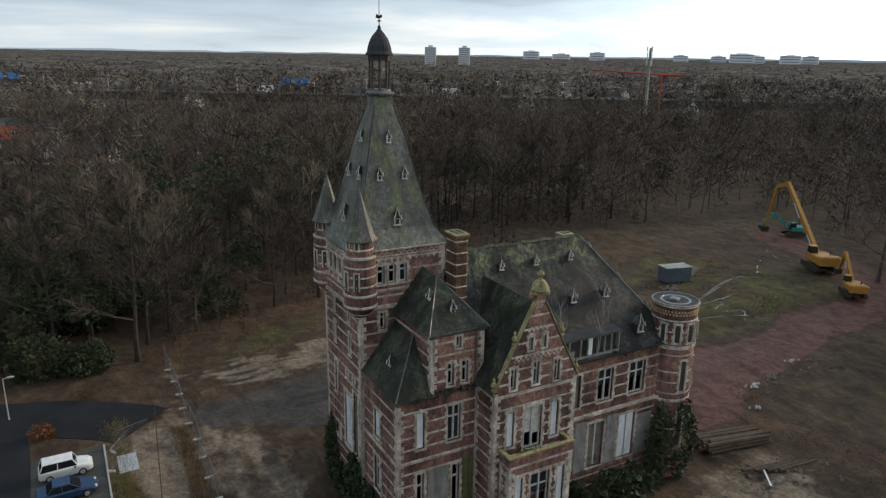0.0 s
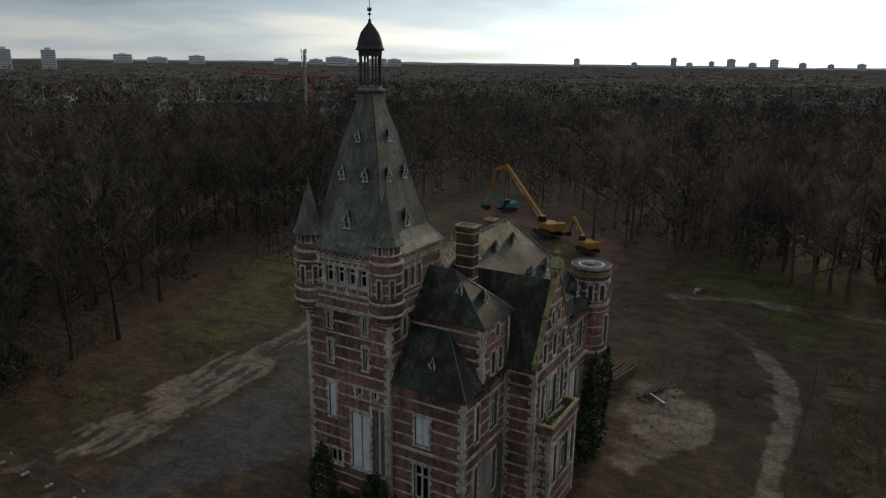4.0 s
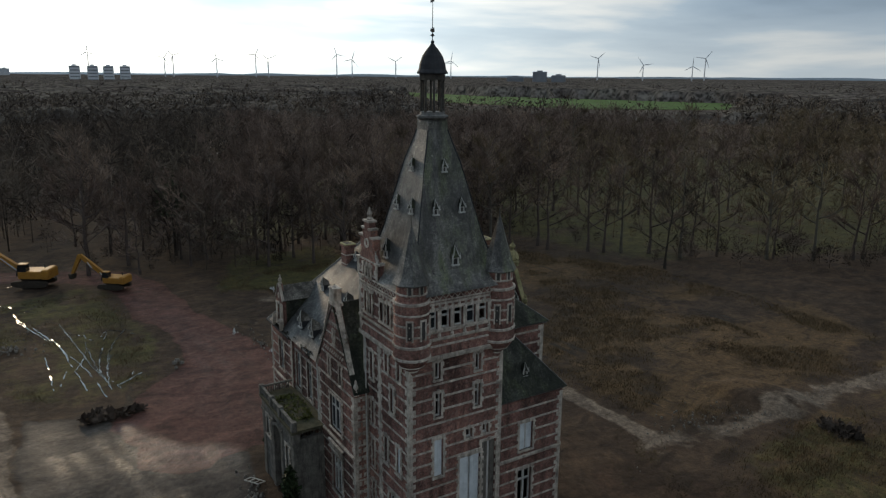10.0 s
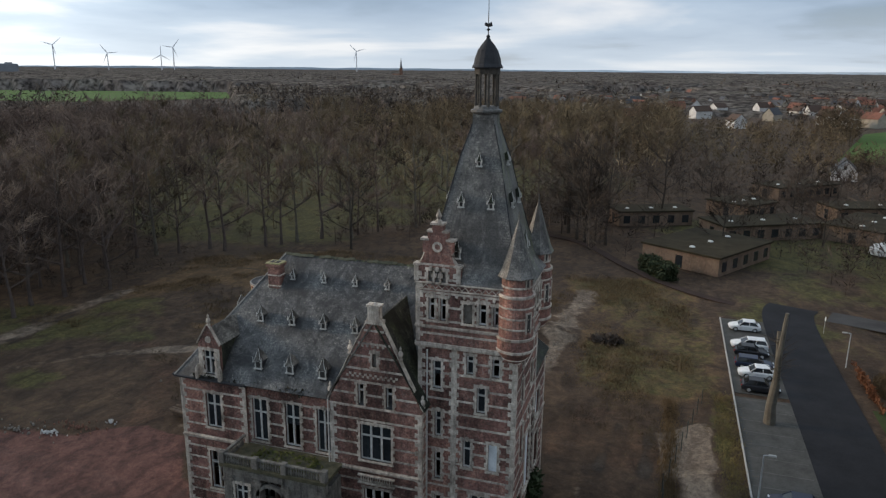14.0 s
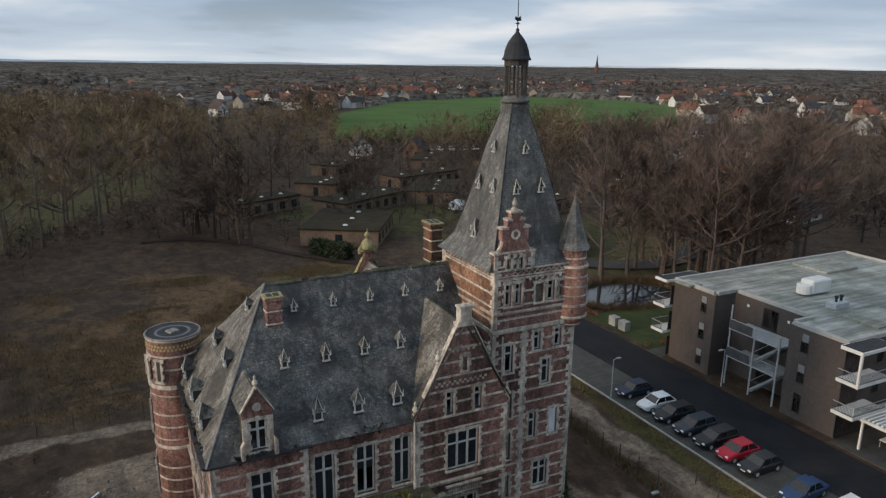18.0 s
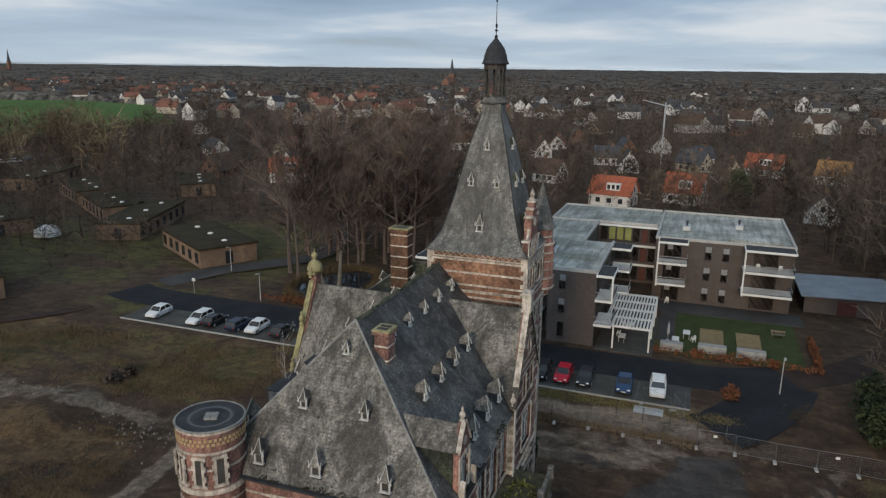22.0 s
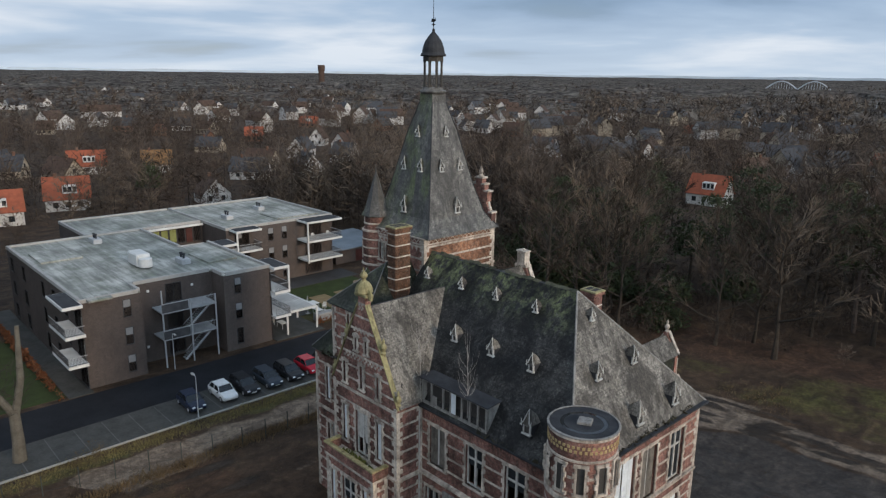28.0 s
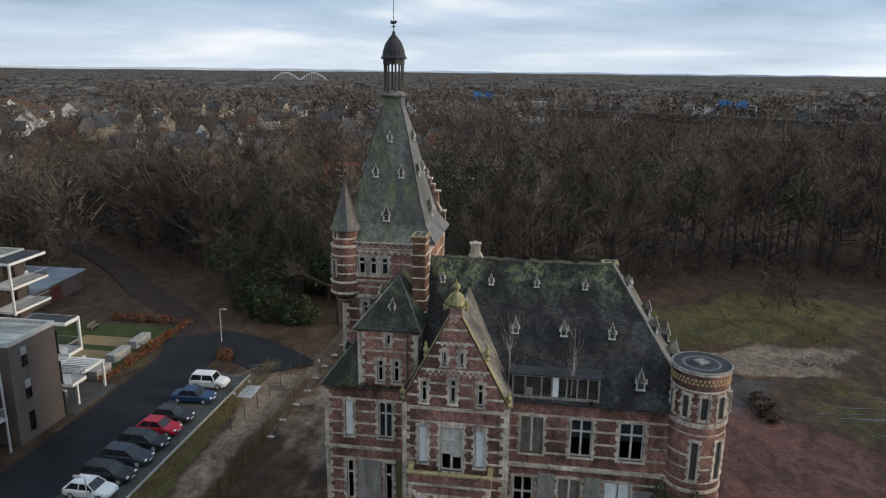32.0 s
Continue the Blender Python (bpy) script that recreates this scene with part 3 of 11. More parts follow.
def window(f, u0, u1, z0, z1, kind="g", lights=2):
    """Stone surround with toothed jambs, frame with transom, and panes or boards."""
    w, h = round(u1 - u0, 2), round(z1 - z0, 2)
    if kind == "x":
        return None
    key = ("surround", w, h)
    if key not in MESHES:
        def jamb(sign):
            """One toothed jamb as a single solid."""
            outer, z, k = [], 0.0, 0
            while z < h - 0.05:
                e, top = (0.25 if k % 2 else 0.14), min(z + 0.3, h)
                outer += [(e, z), (e, top)]
                z, k = z + 0.3, k + 1
            ring = outer + [(0.0, h), (0.0, 0.0)]
            x0 = 0.0 if sign < 0 else w
            p = [(x0 + sign * u, -0.04, v) for u, v in ring]
            q = Geo().slab(p if sign > 0 else p[::-1], 0.08)
            return q.mesh("jamb", STONE)
        MESHES[key] = (Geo().box((-0.22, -0.05, h), (w + 0.22, 0.04, h + 0.2)).mesh("window", STONE), jamb(-1), jamb(1),
                       Geo().box((w / 2 - 0.1, -0.075, h - 0.02), (w / 2 + 0.1, 0.03, h + 0.28)).mesh("keystone", STONE),
                       Geo().bevel_box((-0.18, -0.12, -0.13), (w + 0.18, 0.3, 0.0), 0.02).mesh("sill", STONE))
    ob = put("window", MESHES[key][0], castle, "", f.m(u0, z0))
    for name, me in zip(("jamb", "jamb", "keystone", "sill"), MESHES[key][1:]):
        put(name, me, ob, "", f.m(u0, z0))
    key = ("frame", w, h, lights)
    if key not in MESHES:
        g = Geo()
        b = 0.1
        g.box((0, 0.14, 0), (b, 0.24, h)).box((w - b, 0.14, 0), (w, 0.24, h)).box((b, 0.14, 0), (w - b, 0.24, b)).box((b, 0.14, h - b), (w - b, 0.24, h))
        for i in range(1, lights):
            x = w * i / lights
            g.box((x - 0.07, 0.10, b), (x + 0.07, 0.26, h - b))
        if h > 1.2:
            zt = h * 0.68
            for i in range(lights):
                a, c = w * i / lights + (0.07 if i else b), w * (i + 1) / lights - (0.07 if i < lights - 1 else b)
                g.box((a, 0.11, zt - 0.06), (c, 0.25, zt + 0.06))
        MESHES[key] = g.mesh("window_frame", FRAME_PAINT)
    put("window_frame", MESHES[key], ob, "", f.m(u0, z0))
    if kind in "gh":
        key = ("pane", w, h)
        if key not in MESHES:
            MESHES[key] = Geo().box((0.02, 0.185, 0.02 if kind == "g" else h * 0.5), (w - 0.02, 0.197, h - 0.02)).mesh("pane", GLASS)
        p = put("pane", MESHES[key], ob, "", f.m(u0, z0))
        p.visible_shadow = False
    if kind == "p":
        key = ("blind", w, h)
        if key not in MESHES:
            MESHES[key] = Geo().box((0.02, 0.20, h * 0.36), (w / 2 - 0.02, 0.22, h - 0.02)).box((w / 2 + 0.02, 0.20, h * 0.30), (w - 0.02, 0.22, h - 0.02)).mesh("blind", FRAME_PAINT)
        put("blind", MESHES[key], ob, "", f.m(u0, z0))
    if kind in "bc":
        lo, hi = 0.02, h - 0.02
        key = ("board", w, lo, hi, kind)
        if key not in MESHES:
            g, n = Geo(), max(1, round(w / 0.45))
            for i in range(n):
                g.box((0.02 + (w - 0.04) * i / n, 0.10 + 0.006 * (i % 2), lo), (0.02 + (w - 0.04) * (i + 1) / n - 0.012, 0.135 + 0.006 * (i % 2), hi))
            MESHES[key] = g.mesh("board", BOARD_OLD if kind == "c" else BOARD_WHITE)
        put("board", MESHES[key], ob, "", f.m(u0, z0))
    return ob


def course(name, p0, p1, z, h, proud, mat=None, over=0.0):
    """A moulded string course or cornice along a wall."""
    f = Face(p0, p1)
    g = Geo()
    a, b = -over, f.len + over
    prof = [(-0.05, z), (proud * 0.45, z), (proud, z + h * 0.45), (proud, z + h), (-0.05, z + h)]
    g.add([f.at(a, q, d) for d, q in prof] + [f.at(b, q, d) for d, q in prof],
          [(i, i + 5, (i + 1) % 5 + 5, (i + 1) % 5) for i in range(5)] + [(0, 1, 2, 3, 4), (9, 8, 7, 6, 5)])
    return part(name, g, mat or STONE, castle)


def xs(x0, ops):
    """Openings of a wall that runs along +x, from their x."""
    return [(a - x0, b - x0, *r) for a, b, *r in ops]


def rev(x1, ops):
    """Openings of a wall that runs along -x or -y."""
    return [(x1 - max(a, b), x1 - min(a, b), *r) for a, b, *r in ops]


G1, G2 = (3.15, 6.4), (8.4, 11.2)
# tower, lower storeys
wall("tower_wall", (-3.1, 3.75), (-3.1, -3.7), 0, 17.3, rev(3.75, [
    (1.79, 1.4, 15.5, 16.7, "o", 1), (-1.42, -1.82, 15.5, 16.7, "o", 1), (1.76, 1.34, 12.8, 14.5, "o", 1), (-1.42, -1.82, 12.8, 14.5, "o", 1),
    (-0.7, -1.2, 10.55, 11.25, "o", 1), (-2.13, -2.57, 10.55, 11.25, "o", 1), (1.83, 1.15, 8.3, 11.1, "b", 1), (-0.24, -1.95, 4.6, 9.15, "b", 2),
    (-2.1, -3.3, 4.6, 9.9, "c", 2), (1.9, 0.75, 4.4, 5.6, "o", 2)]))
wall("tower_wall", (3.7, 3.75), (-3.1, 3.75), 0, 17.3, rev(3.7, [
    (2.66, 2.04, 13.95, 16.0, "h", 1), (0.3, -0.22, 15.3, 16.65, "g", 1), (-1.46, -2.0, 15.3, 16.65, "o", 1), (-0.46, -1.08, 12.6, 14.45, "g", 1),
    (0.45, -0.12, 8.35, 10.4, "g", 1), (-1.34, -1.98, 8.35, 10.4, "b", 1), (-0.12, -1.33, 4.2, 6.3, "g", 2), (2.5, 2.02, 10.4, 12.3, "g", 1),
    (2.5, 2.02, 7.1, 9.2, "o", 1), (2.5, 2.02, 4.0, 5.8, "o", 1)]))
wall("tower_wall", (-3.1, -3.7), (3.7, -3.7), 0, 17.3, xs(-3.1, [(-1.5, -1.08, 15.4, 16.7, "o", 1)]))
wall("tower_wall", (3.7, -3.7), (3.7, 3.75), 0, 17.3)
pil = [Geo().bevel_box((-w, -0.01, 0), (w, 0.04, 0.335), 0.012).mesh("pilaster_stone", STONE) for w in (0.2, 0.34)]
for k in range(48):
    put("pilaster_stone", pil[k % 2], castle, "", Matrix.Translation((1.14, 3.75, 0.6 + 0.35 * k)))
# tower, corbelled top storey
U0, U1 = 17.3, 21.5
UPW, UPS, UPN, UPE = -3.4, -3.85, 3.95, 3.78
arc = [(2.5 - 0.98 * k, 2.5 - 0.98 * k - 0.66, 19.15, 20.4, "o" if k % 3 else "g", 1) for k in range(5)]
wall("tower_top_wall", (UPW, UPN), (UPW, UPS), U0, U1, rev(UPN, arc), quoins=(False, False))
wall("tower_top_wall", (UPW, UPS), (UPE, UPS), U0, U1, xs(UPW, [(-1.75, -1.2, 18.95, 20.35, "o", 1), (-0.85, -0.3, 18.95, 20.35, "o", 1), (0.05, 0.6, 18.95, 20.35, "g", 1)]), quoins=(False, True))
# the more orange brick paints warm low sun onto this east face
wall("tower_top_wall", (UPE, UPS), (UPE, UPN), U0, U1, mat=BRICK_CHIMNEY_AND_LIT)
wall("tower_top_wall", (UPE, UPN), (UPW, UPN), U0, U1, rev(UPE, [
    (2.91, 2.46, 18.95, 20.5, "o", 1), (2.1, 1.68, 18.95, 20.5, "o", 1), (0.5, -0.12, 18.95, 20.3, "c", 1), (-0.53, -1.06, 18.95, 20.4, "o", 1),
    (-1.5, -2.04, 18.95, 20.3, "o", 1)]), quoins=(True, False))
CORN = [((UPW, UPN), (UPW, UPS)), ((UPW, UPS), (UPE, UPS)), ((UPE, UPS), (UPE, UPN)), ((UPE, UPN), (UPW, UPN))]
for a, b in CORN:
    course("cornice", a, b, 17.0, 0.34, 0.10, over=0.05)
    course("cornice", a, b, 18.35, 0.22, 0.10, over=0.05)
    course("cornice", a, b, 20.98, 0.12, 0.06)
    course("cornice", a, b, 21.42, 0.14, 0.12, over=0.05)
    # zigzag frieze of stone under the eaves
    f, g = Face(a, b), Geo()
    n = int(f.len / 0.44)
    zig = [f.at(f.len * k / (2 * n), (21.13, 21.38)[k % 2] + dz, d) for k in range(2 * n + 1) for dz, d in ((-0.035, 0.02), (0.035, 0.02), (0.035, -0.02), (-0.035, -0.02))]
    g.add(zig, [(4 * k + i, 4 * k + 4 + i, 4 * k + 4 + (i + 1) % 4, 4 * k + (i + 1) % 4) for k in range(2 * n) for i in range(4)])
    part("zigzag_frieze", g, STONE, castle)
    # corbels under the projecting storey and blind arcade heads above its openings
    if a[0] == UPW or b[0] == UPW:
        key = "corbel"
        if key not in MESHES:
            MESHES[key] = Geo().box((-0.09, -0.04, 0), (0.09, 0.12, 0.2)).box((-0.06, 0.0, -0.16), (0.06, 0.12, 0)).mesh("corbel", STONE)
        for k in range(int(f.len / 0.5)):
            put("corbel", MESHES[key], castle, "", f.m(0.3 + 0.5 * k, 20.62, 0.0))
for k in range(6):
    part("colonnette", Geo().lathe((UPW - 0.02, 2.66 - 0.98 * k), [(0.13, 18.6), (0.13, 18.75), (0.085, 18.8), (0.085, 20.25), (0.14, 20.35), (0.14, 20.5)], 10), STONE, castle)
# corner turrets
for cx, cy in ((-2.85, 3.4), (-2.85, -3.3)):
    g = Geo().lathe((cx, cy), [(0.12, 15.9), (0.3, 16.15), (0.42, 16.5), (0.8, 16.85), (1.12, 17.25), (1.22, 17.5), (1.22, 18.3), (1.16, 18.35), (1.16, 21.2), (0.98, 21.35), (0.98, 22.45)], 20)
    tur = part("corner_turret", g, BRICK, castle)
    for r, z0, z1 in ((1.27, 17.42, 17.62), (1.27, 18.28, 18.46), (1.19, 19.0, 19.15), (1.19, 19.7, 19.85), (1.19, 20.4, 20.55), (1.21, 21.1, 21.28), (1.03, 21.7, 21.84), (0.47, 16.42, 16.56), (0.86, 16.82, 16.92)):
        part("stone_band", Geo().lathe((cx, cy), [(r - 0.04, z0), (r, z0 + 0.03), (r, z1 - 0.03), (r - 0.04, z1)], 20), STONE, tur)
    for a in (100, 145, 190, 235, 262):
        q = radians(a if cy > 0 else a)
        m = Matrix.Translation((cx + 1.13 * math.cos(q), cy + 1.13 * math.sin(q), 0)) @ Matrix.Rotation(q + math.pi / 2, 4, "Z")
        if a in (145, 235, 190):
            # solid slit blocks, the shade of the opening given by their colour
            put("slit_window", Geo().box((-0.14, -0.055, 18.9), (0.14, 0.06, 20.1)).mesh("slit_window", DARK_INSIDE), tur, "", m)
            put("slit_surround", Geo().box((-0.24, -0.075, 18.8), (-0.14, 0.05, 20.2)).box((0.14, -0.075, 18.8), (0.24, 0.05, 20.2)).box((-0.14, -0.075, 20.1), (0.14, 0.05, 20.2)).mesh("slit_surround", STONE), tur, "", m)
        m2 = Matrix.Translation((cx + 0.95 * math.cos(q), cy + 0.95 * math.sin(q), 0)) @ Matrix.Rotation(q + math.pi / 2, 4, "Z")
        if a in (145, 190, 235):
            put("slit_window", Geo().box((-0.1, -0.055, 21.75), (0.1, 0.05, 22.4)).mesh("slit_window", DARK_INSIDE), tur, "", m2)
            put("slit_surround", Geo().box((-0.2, -0.06, 21.7), (-0.1, 0.05, 22.45)).box((0.1, -0.06, 21.7), (0.2, 0.05, 22.45)).mesh("slit_surround", STONE), tur, "", m2)
    part("turret_roof", Geo().lathe((cx, cy), [(1.24, 22.36), (1.26, 22.42), (1.02, 22.85), (0.62, 24.1), (0.27, 25.3), (0.05, 26.0), (0.035, 26.55)], 8, radians(22.5)), SLATE_SPIRE, tur, "eight-sided slate cap")
# the stepped gable on the tower's north side
gx = [(21.5, 0.0, 3.12), (22.65, 0.0, 3.12), (22.66, 0.32, 2.8), (23.55, 0.72, 2.4), (23.56, 0.55, 2.57), (24.35, 0.55, 2.57), (24.36, 0.9, 2.22), (24.9, 0.9, 2.22), (24.91, 1.2, 1.92), (25.4, 1.2, 1.92)]
wall("stepped_gable", (3.87, 4.0), (0.75, 4.0), 21.5, 25.4, [(0.95, 1.28, 21.6, 22.35, "c", 1), (1.4, 1.72, 21.6, 22.35, "c", 1), (1.84, 2.17, 21.6, 22.35, "c", 1)], knots=gx, th=0.5, quoins=(True, True))
f = Face((3.87, 4.0), (0.75, 4.0))
g = Geo()
for a, b, z in ((-0.08, 0.4, 22.65), (2.72, 3.2, 22.65), (0.42, 0.98, 24.35), (2.14, 2.7, 24.35), (0.85, 1.25, 24.9), (1.87, 2.27, 24.9), (1.1, 2.02, 25.4)):
    g = Geo()
    g.add([f.at(q, w, d) for q, w, d in ((a, z, -.55), (b, z, -.55), (b, z, .08), (a, z, .08), (a, z + .14, -.55), (b, z + .14, -.55), (b, z + .14, .08), (a, z + .14, .08))],
          [(0, 3, 2, 1), (4, 5, 6, 7), (0, 1, 5, 4), (1, 2, 6, 5), (2, 3, 7, 6), (3, 0, 4, 7)])
    part("coping_stone", g, STONE, castle)
for (a, z), (b, w) in (((0.30, 22.75), (0.70, 23.6)), ((2.82, 22.75), (2.42, 23.6))):
    g = Geo()
    g.tube([f.at(a, z, -0.2), f.at((a + b) / 2 + (0.1 if a < 1 else -0.1), (z + w) / 2, -0.2), f.at(b, w, -0.2)], 0.13, 6)
    part("gable_scroll", g, STONE, castle)
g = Geo()
for k in range(24):
    a0, a1 = 2 * math.pi * k / 24, 2 * math.pi * (k + 1) / 24
    c0 = (1.56, 23.95)
    ring = [f.at(c0[0] + r * math.cos(a), c0[1] + r * math.sin(a), d) for a in (a0, a1) for r, d in ((0.2, .0), (0.2, .06), (0.34, .06), (0.34, .0))]
    g.add(ring, [(0, 4, 5, 1), (1, 5, 6, 2), (2, 6, 7, 3)])
part("oculus_ring", g, STONE, castle)
part("gable_knob", Geo().lathe((2.31, 3.75), [(0.2, 25.5), (0.24, 25.62), (0.12, 25.75), (0.2, 25.95), (0.12, 26.15), (0.03, 26.4)], 10), STONE, castle)
# tower roof, lantern, dome and weathercock
AX, AY = 0.28, 0.08
prof = [(3.95, 21.5), (3.9, 21.62), (3.5, 22.1), (3.04, 22.8), (2.42, 24.9), (1.89, 27.2), (1.36, 29.5), (0.93, 30.9), (0.74, 31.6), (0.72, 32.25)]
g = Geo().rings([[(AX - r, AY - r, z), (AX + r, AY - r, z), (AX + r, AY + r, z), (AX - r, AY + r, z)] for r, z in prof])
part("tower_roof", g, SLATE_SPIRE, castle, "steep slate spire with green moss streaks")
hips = Geo()
for sx, sy in ((1, 1), (1, -1), (-1, 1), (-1, -1)):
    hips.tube([(AX + sx * r, AY + sy * r, z) for r, z in prof[1:-1]], 0.05, 5)
part("hip_lead", hips, LEAD, castle)
part("lantern_base", Geo().lathe((AX, AY), [(0.78, 32.2), (0.95, 32.28), (1.06, 32.38), (1.06, 32.5), (0.85, 32.55), (0.8, 32.75)], 16), LANTERN_LEAD, castle)
for k in range(8):
    a = radians(22.5 + 45 * k)
    cx, cy = AX + 0.72 * math.cos(a), AY + 0.72 * math.sin(a)
    part("lantern_column", Geo().lathe((cx, cy), [(0.11, 32.7), (0.11, 32.9), (0.08, 32.95), (0.075, 34.6), (0.12, 34.8), (0.12, 35.0)], 8), LANTERN_WOOD, castle)
part("lantern_ring", Geo().rings([[(AX + r * math.cos(radians(22.5 + 45 * j)), AY + r * math.sin(radians(22.5 + 45 * j)), z) for j in range(8)] for r, z in ((0.60, 34.75), (0.82, 34.75), (0.86, 35.2), (0.60, 35.2))]), LANTERN_WOOD, castle)
part("dome", Geo().lathe((AX, AY), [(1.0, 35.12), (1.02, 35.2), (0.90, 35.4), (0.84, 35.75), (0.66, 36.25), (0.40, 36.62), (0.2, 36.85), (0.1, 37.0), (0.13, 37.1), (0.06, 37.2)], 16), LEAD, castle, "dark lead bell-shaped dome")
part("finial_rod", Geo().tube([(AX, AY, 37.1), (AX, AY, 40.2)], [0.035, 0.015], 6).lathe((AX, AY), [(0.03, 37.42), (0.12, 37.52), (0.03, 37.62)], 8), IRON, castle)
cock = Geo().slab([(AX - 0.28, AY, 37.72), (AX + 0.02, AY, 37.66), (AX + 0.26, AY, 37.78), (AX + 0.2, AY, 37.98), (AX, AY, 37.86), (AX - 0.2, AY, 38.0)], 0.02)
cock.tube([(AX - 0.2, AY, 37.5), (AX + 0.2, AY, 37.5)], 0.015, 5).tube([(AX, AY - 0.2, 37.5), (AX, AY + 0.2, 37.5)], 0.015, 5)
cock.slab([(AX - 0.25, AY, 39.55), (AX + 0.25, AY, 39.5), (AX + 0.25, AY, 39.7), (AX - 0.05, AY, 39.75)], 0.015)
part("weathercock", cock, IRON, castle)

# annexe in the south-west angle
wall("annexe_wall", (-2.85, -9.6), (3.4, -9.6), 0, 12.3, xs(-2.85, [(-1.35, -0.77, *G2, "b", 1), (1.11, 2.14, *G2, "g", 2), (-1.33, -0.8, *G1, "o", 1), (1.56, 2.13, *G1, "o", 1)]), quoins=(True, False))
wall("annexe_wall", (-2.85, -3.7), (-2.85, -9.6), 0, 12.3, rev(-3.7, [(-5.66, -6.84, 8.0, 10.2, "b", 2), (-5.6, -6.84, 3.6, 6.4, "o", 2)]), quoins=(False, True))
wall("annexe_wall", (-0.3, -9.6), (3.95, -9.6), 12.3, 16.75, xs(-0.3, [(1.68, 2.04, 15.55, 16.4, "o", 1), (1.06, 1.5, 12.8, 14.45, "o", 1), (2.2, 2.66, 12.8, 14.45, "o", 1)]))
wall("annexe_wall", (-0.3, -3.9), (-0.3, -9.6), 12.3, 16.75, quoins=(False, True))
wall("annexe_wall", (3.95, -9.6), (3.95, -3.7), 12.3, 16.75, quoins=(True, False))
course("eaves_gutter", (-2.85, -9.6), (3.4, -9.6), 12.2, 0.2, 0.2, ZINC, 0.1)
course("eaves_gutter", (-2.85, -3.7), (-2.85, -9.6), 12.2, 0.2, 0.2, ZINC, 0.1)
course("string_course", (-2.85, -9.6), (3.4, -9.6), 7.35, 0.25, 0.14)
course("string_course", (-2.85, -3.7), (-2.85, -9.6), 7.35, 0.25, 0.14)
for a, b in (((-0.3, -9.6), (3.95, -9.6)), ((-0.3, -3.9), (-0.3, -9.6)), ((3.95, -9.6), (3.95, -3.9))):
    course("eaves_gutter", a, b, 16.62, 0.2, 0.25, ZINC, 0.2)
g = Geo()
g.slab([(-3.1, -3.7, 12.38), (-3.1, -9.85, 12.38), (-0.3, -6.9, 15.9), (-0.3, -3.7, 15.9)], 0.12)
g.slab([(-3.1, -9.85, 12.38), (-0.3, -9.85, 12.38), (-0.3, -6.9, 15.9)], 0.12)
part("annexe_roof", g, SLATE, castle)
part("hip_lead", Geo().tube([(-3.05, -9.8, 12.45), (-0.3, -6.9, 15.95)], 0.05, 5), ZINC, castle)
a, b, c, d, e, h = (-0.6, -9.9, 16.8), (4.25, -9.9, 16.8), (1.95, -6.1, 19.75), (1.95, -3.7, 19.9), (-0.6, -3.7, 16.8), (4.25, -3.7, 16.8)
g = Geo().slab([a, b, c], 0.12).slab([a, c, d, e], 0.12).slab([b, h, d, c], 0.12)
part("annexe_roof", g, SLATE, castle)
part("hip_lead", Geo().tube([a, c, d], 0.05, 5).tube([b, c], 0.05, 5), ZINC, castle)
part("downpipe", Geo().tube([(3.25, -9.72, 12.5), (3.25, -9.72, 16.5)], 0.05, 6), ZINC, castle)

# south cross wing with its tall gable
sg = [(0, 0, 7.1), (12.7, 0, 7.1), (18.75, 3.08, 3.9), (19.75, 3.12, 3.86)]
S1 = [(4.51, 5.08, 8.25, 11.0, "b", 1), (6.01, 7.5, 7.75, 11.05, "p", 2), (8.37, 9.0, 8.2, 11.0, "b", 1),
      (4.65, 5.07, 12.75, 14.3, "o", 1), (6.58, 7.0, 12.8, 14.5, "g", 1), (8.42, 8.83, 12.72, 14.3, "o", 1), (6.06, 6.36, 15.5, 16.45, "o", 1), (7.2, 7.5, 15.5, 16.45, "o", 1)]
wall("gable_wall", (3.4, -12.1), (10.5, -12.1), 0, 12.7, xs(3.4, S1), knots=sg)
wall("wing_wall", (3.4, -9.6), (3.4, -12.1), 0, 12.6)
wall("wing_wall", (10.5, -12.1), (10.5, -9.9), 0, 12.6)
wall("bay_wall", (4.05, -13.3), (9.5, -13.3), 0, 7.3, xs(4.05, [(4.6, 5.2, *G1, "b", 1), (5.95, 7.55, *G1, "h", 2), (8.3, 8.9, *G1, "b", 1)]))
wall("bay_wall", (4.05, -12.1), (4.05, -13.3), 0, 7.3)
wall("bay_wall", (9.5, -13.3), (9.5, -12.1), 0, 7.3)
part("balcony_floor", Geo().box((3.95, -13.42, 7.3), (9.6, -12.1, 7.5)), STONE, castle)
for p, q in (((3.95, -13.42), (4.2, -12.1)), ((9.35, -13.42), (9.6, -12.1)), ((4.2, -13.42), (9.35, -13.17))):
    part("balcony_parapet", Geo().box((*p, 7.5), (*q, 8.15)), BRICK, castle)
    part("parapet_coping", Geo().bevel_box((p[0] - 0.05, p[1] - 0.05, 8.15), (q[0] + 0.05, q[1] + 0.02, 8.28), 0.03), STONE_GREEN, castle)
course("string_course", (3.4, -12.1), (10.5, -12.1), 7.3, 0.25, 0.14)
course("string_course", (10.5, -12.1), (10.5, -9.9), 7.3, 0.25, 0.14)
course("string_course", (3.4, -12.1), (10.5, -12.1), 12.35, 0.12, 0.06)


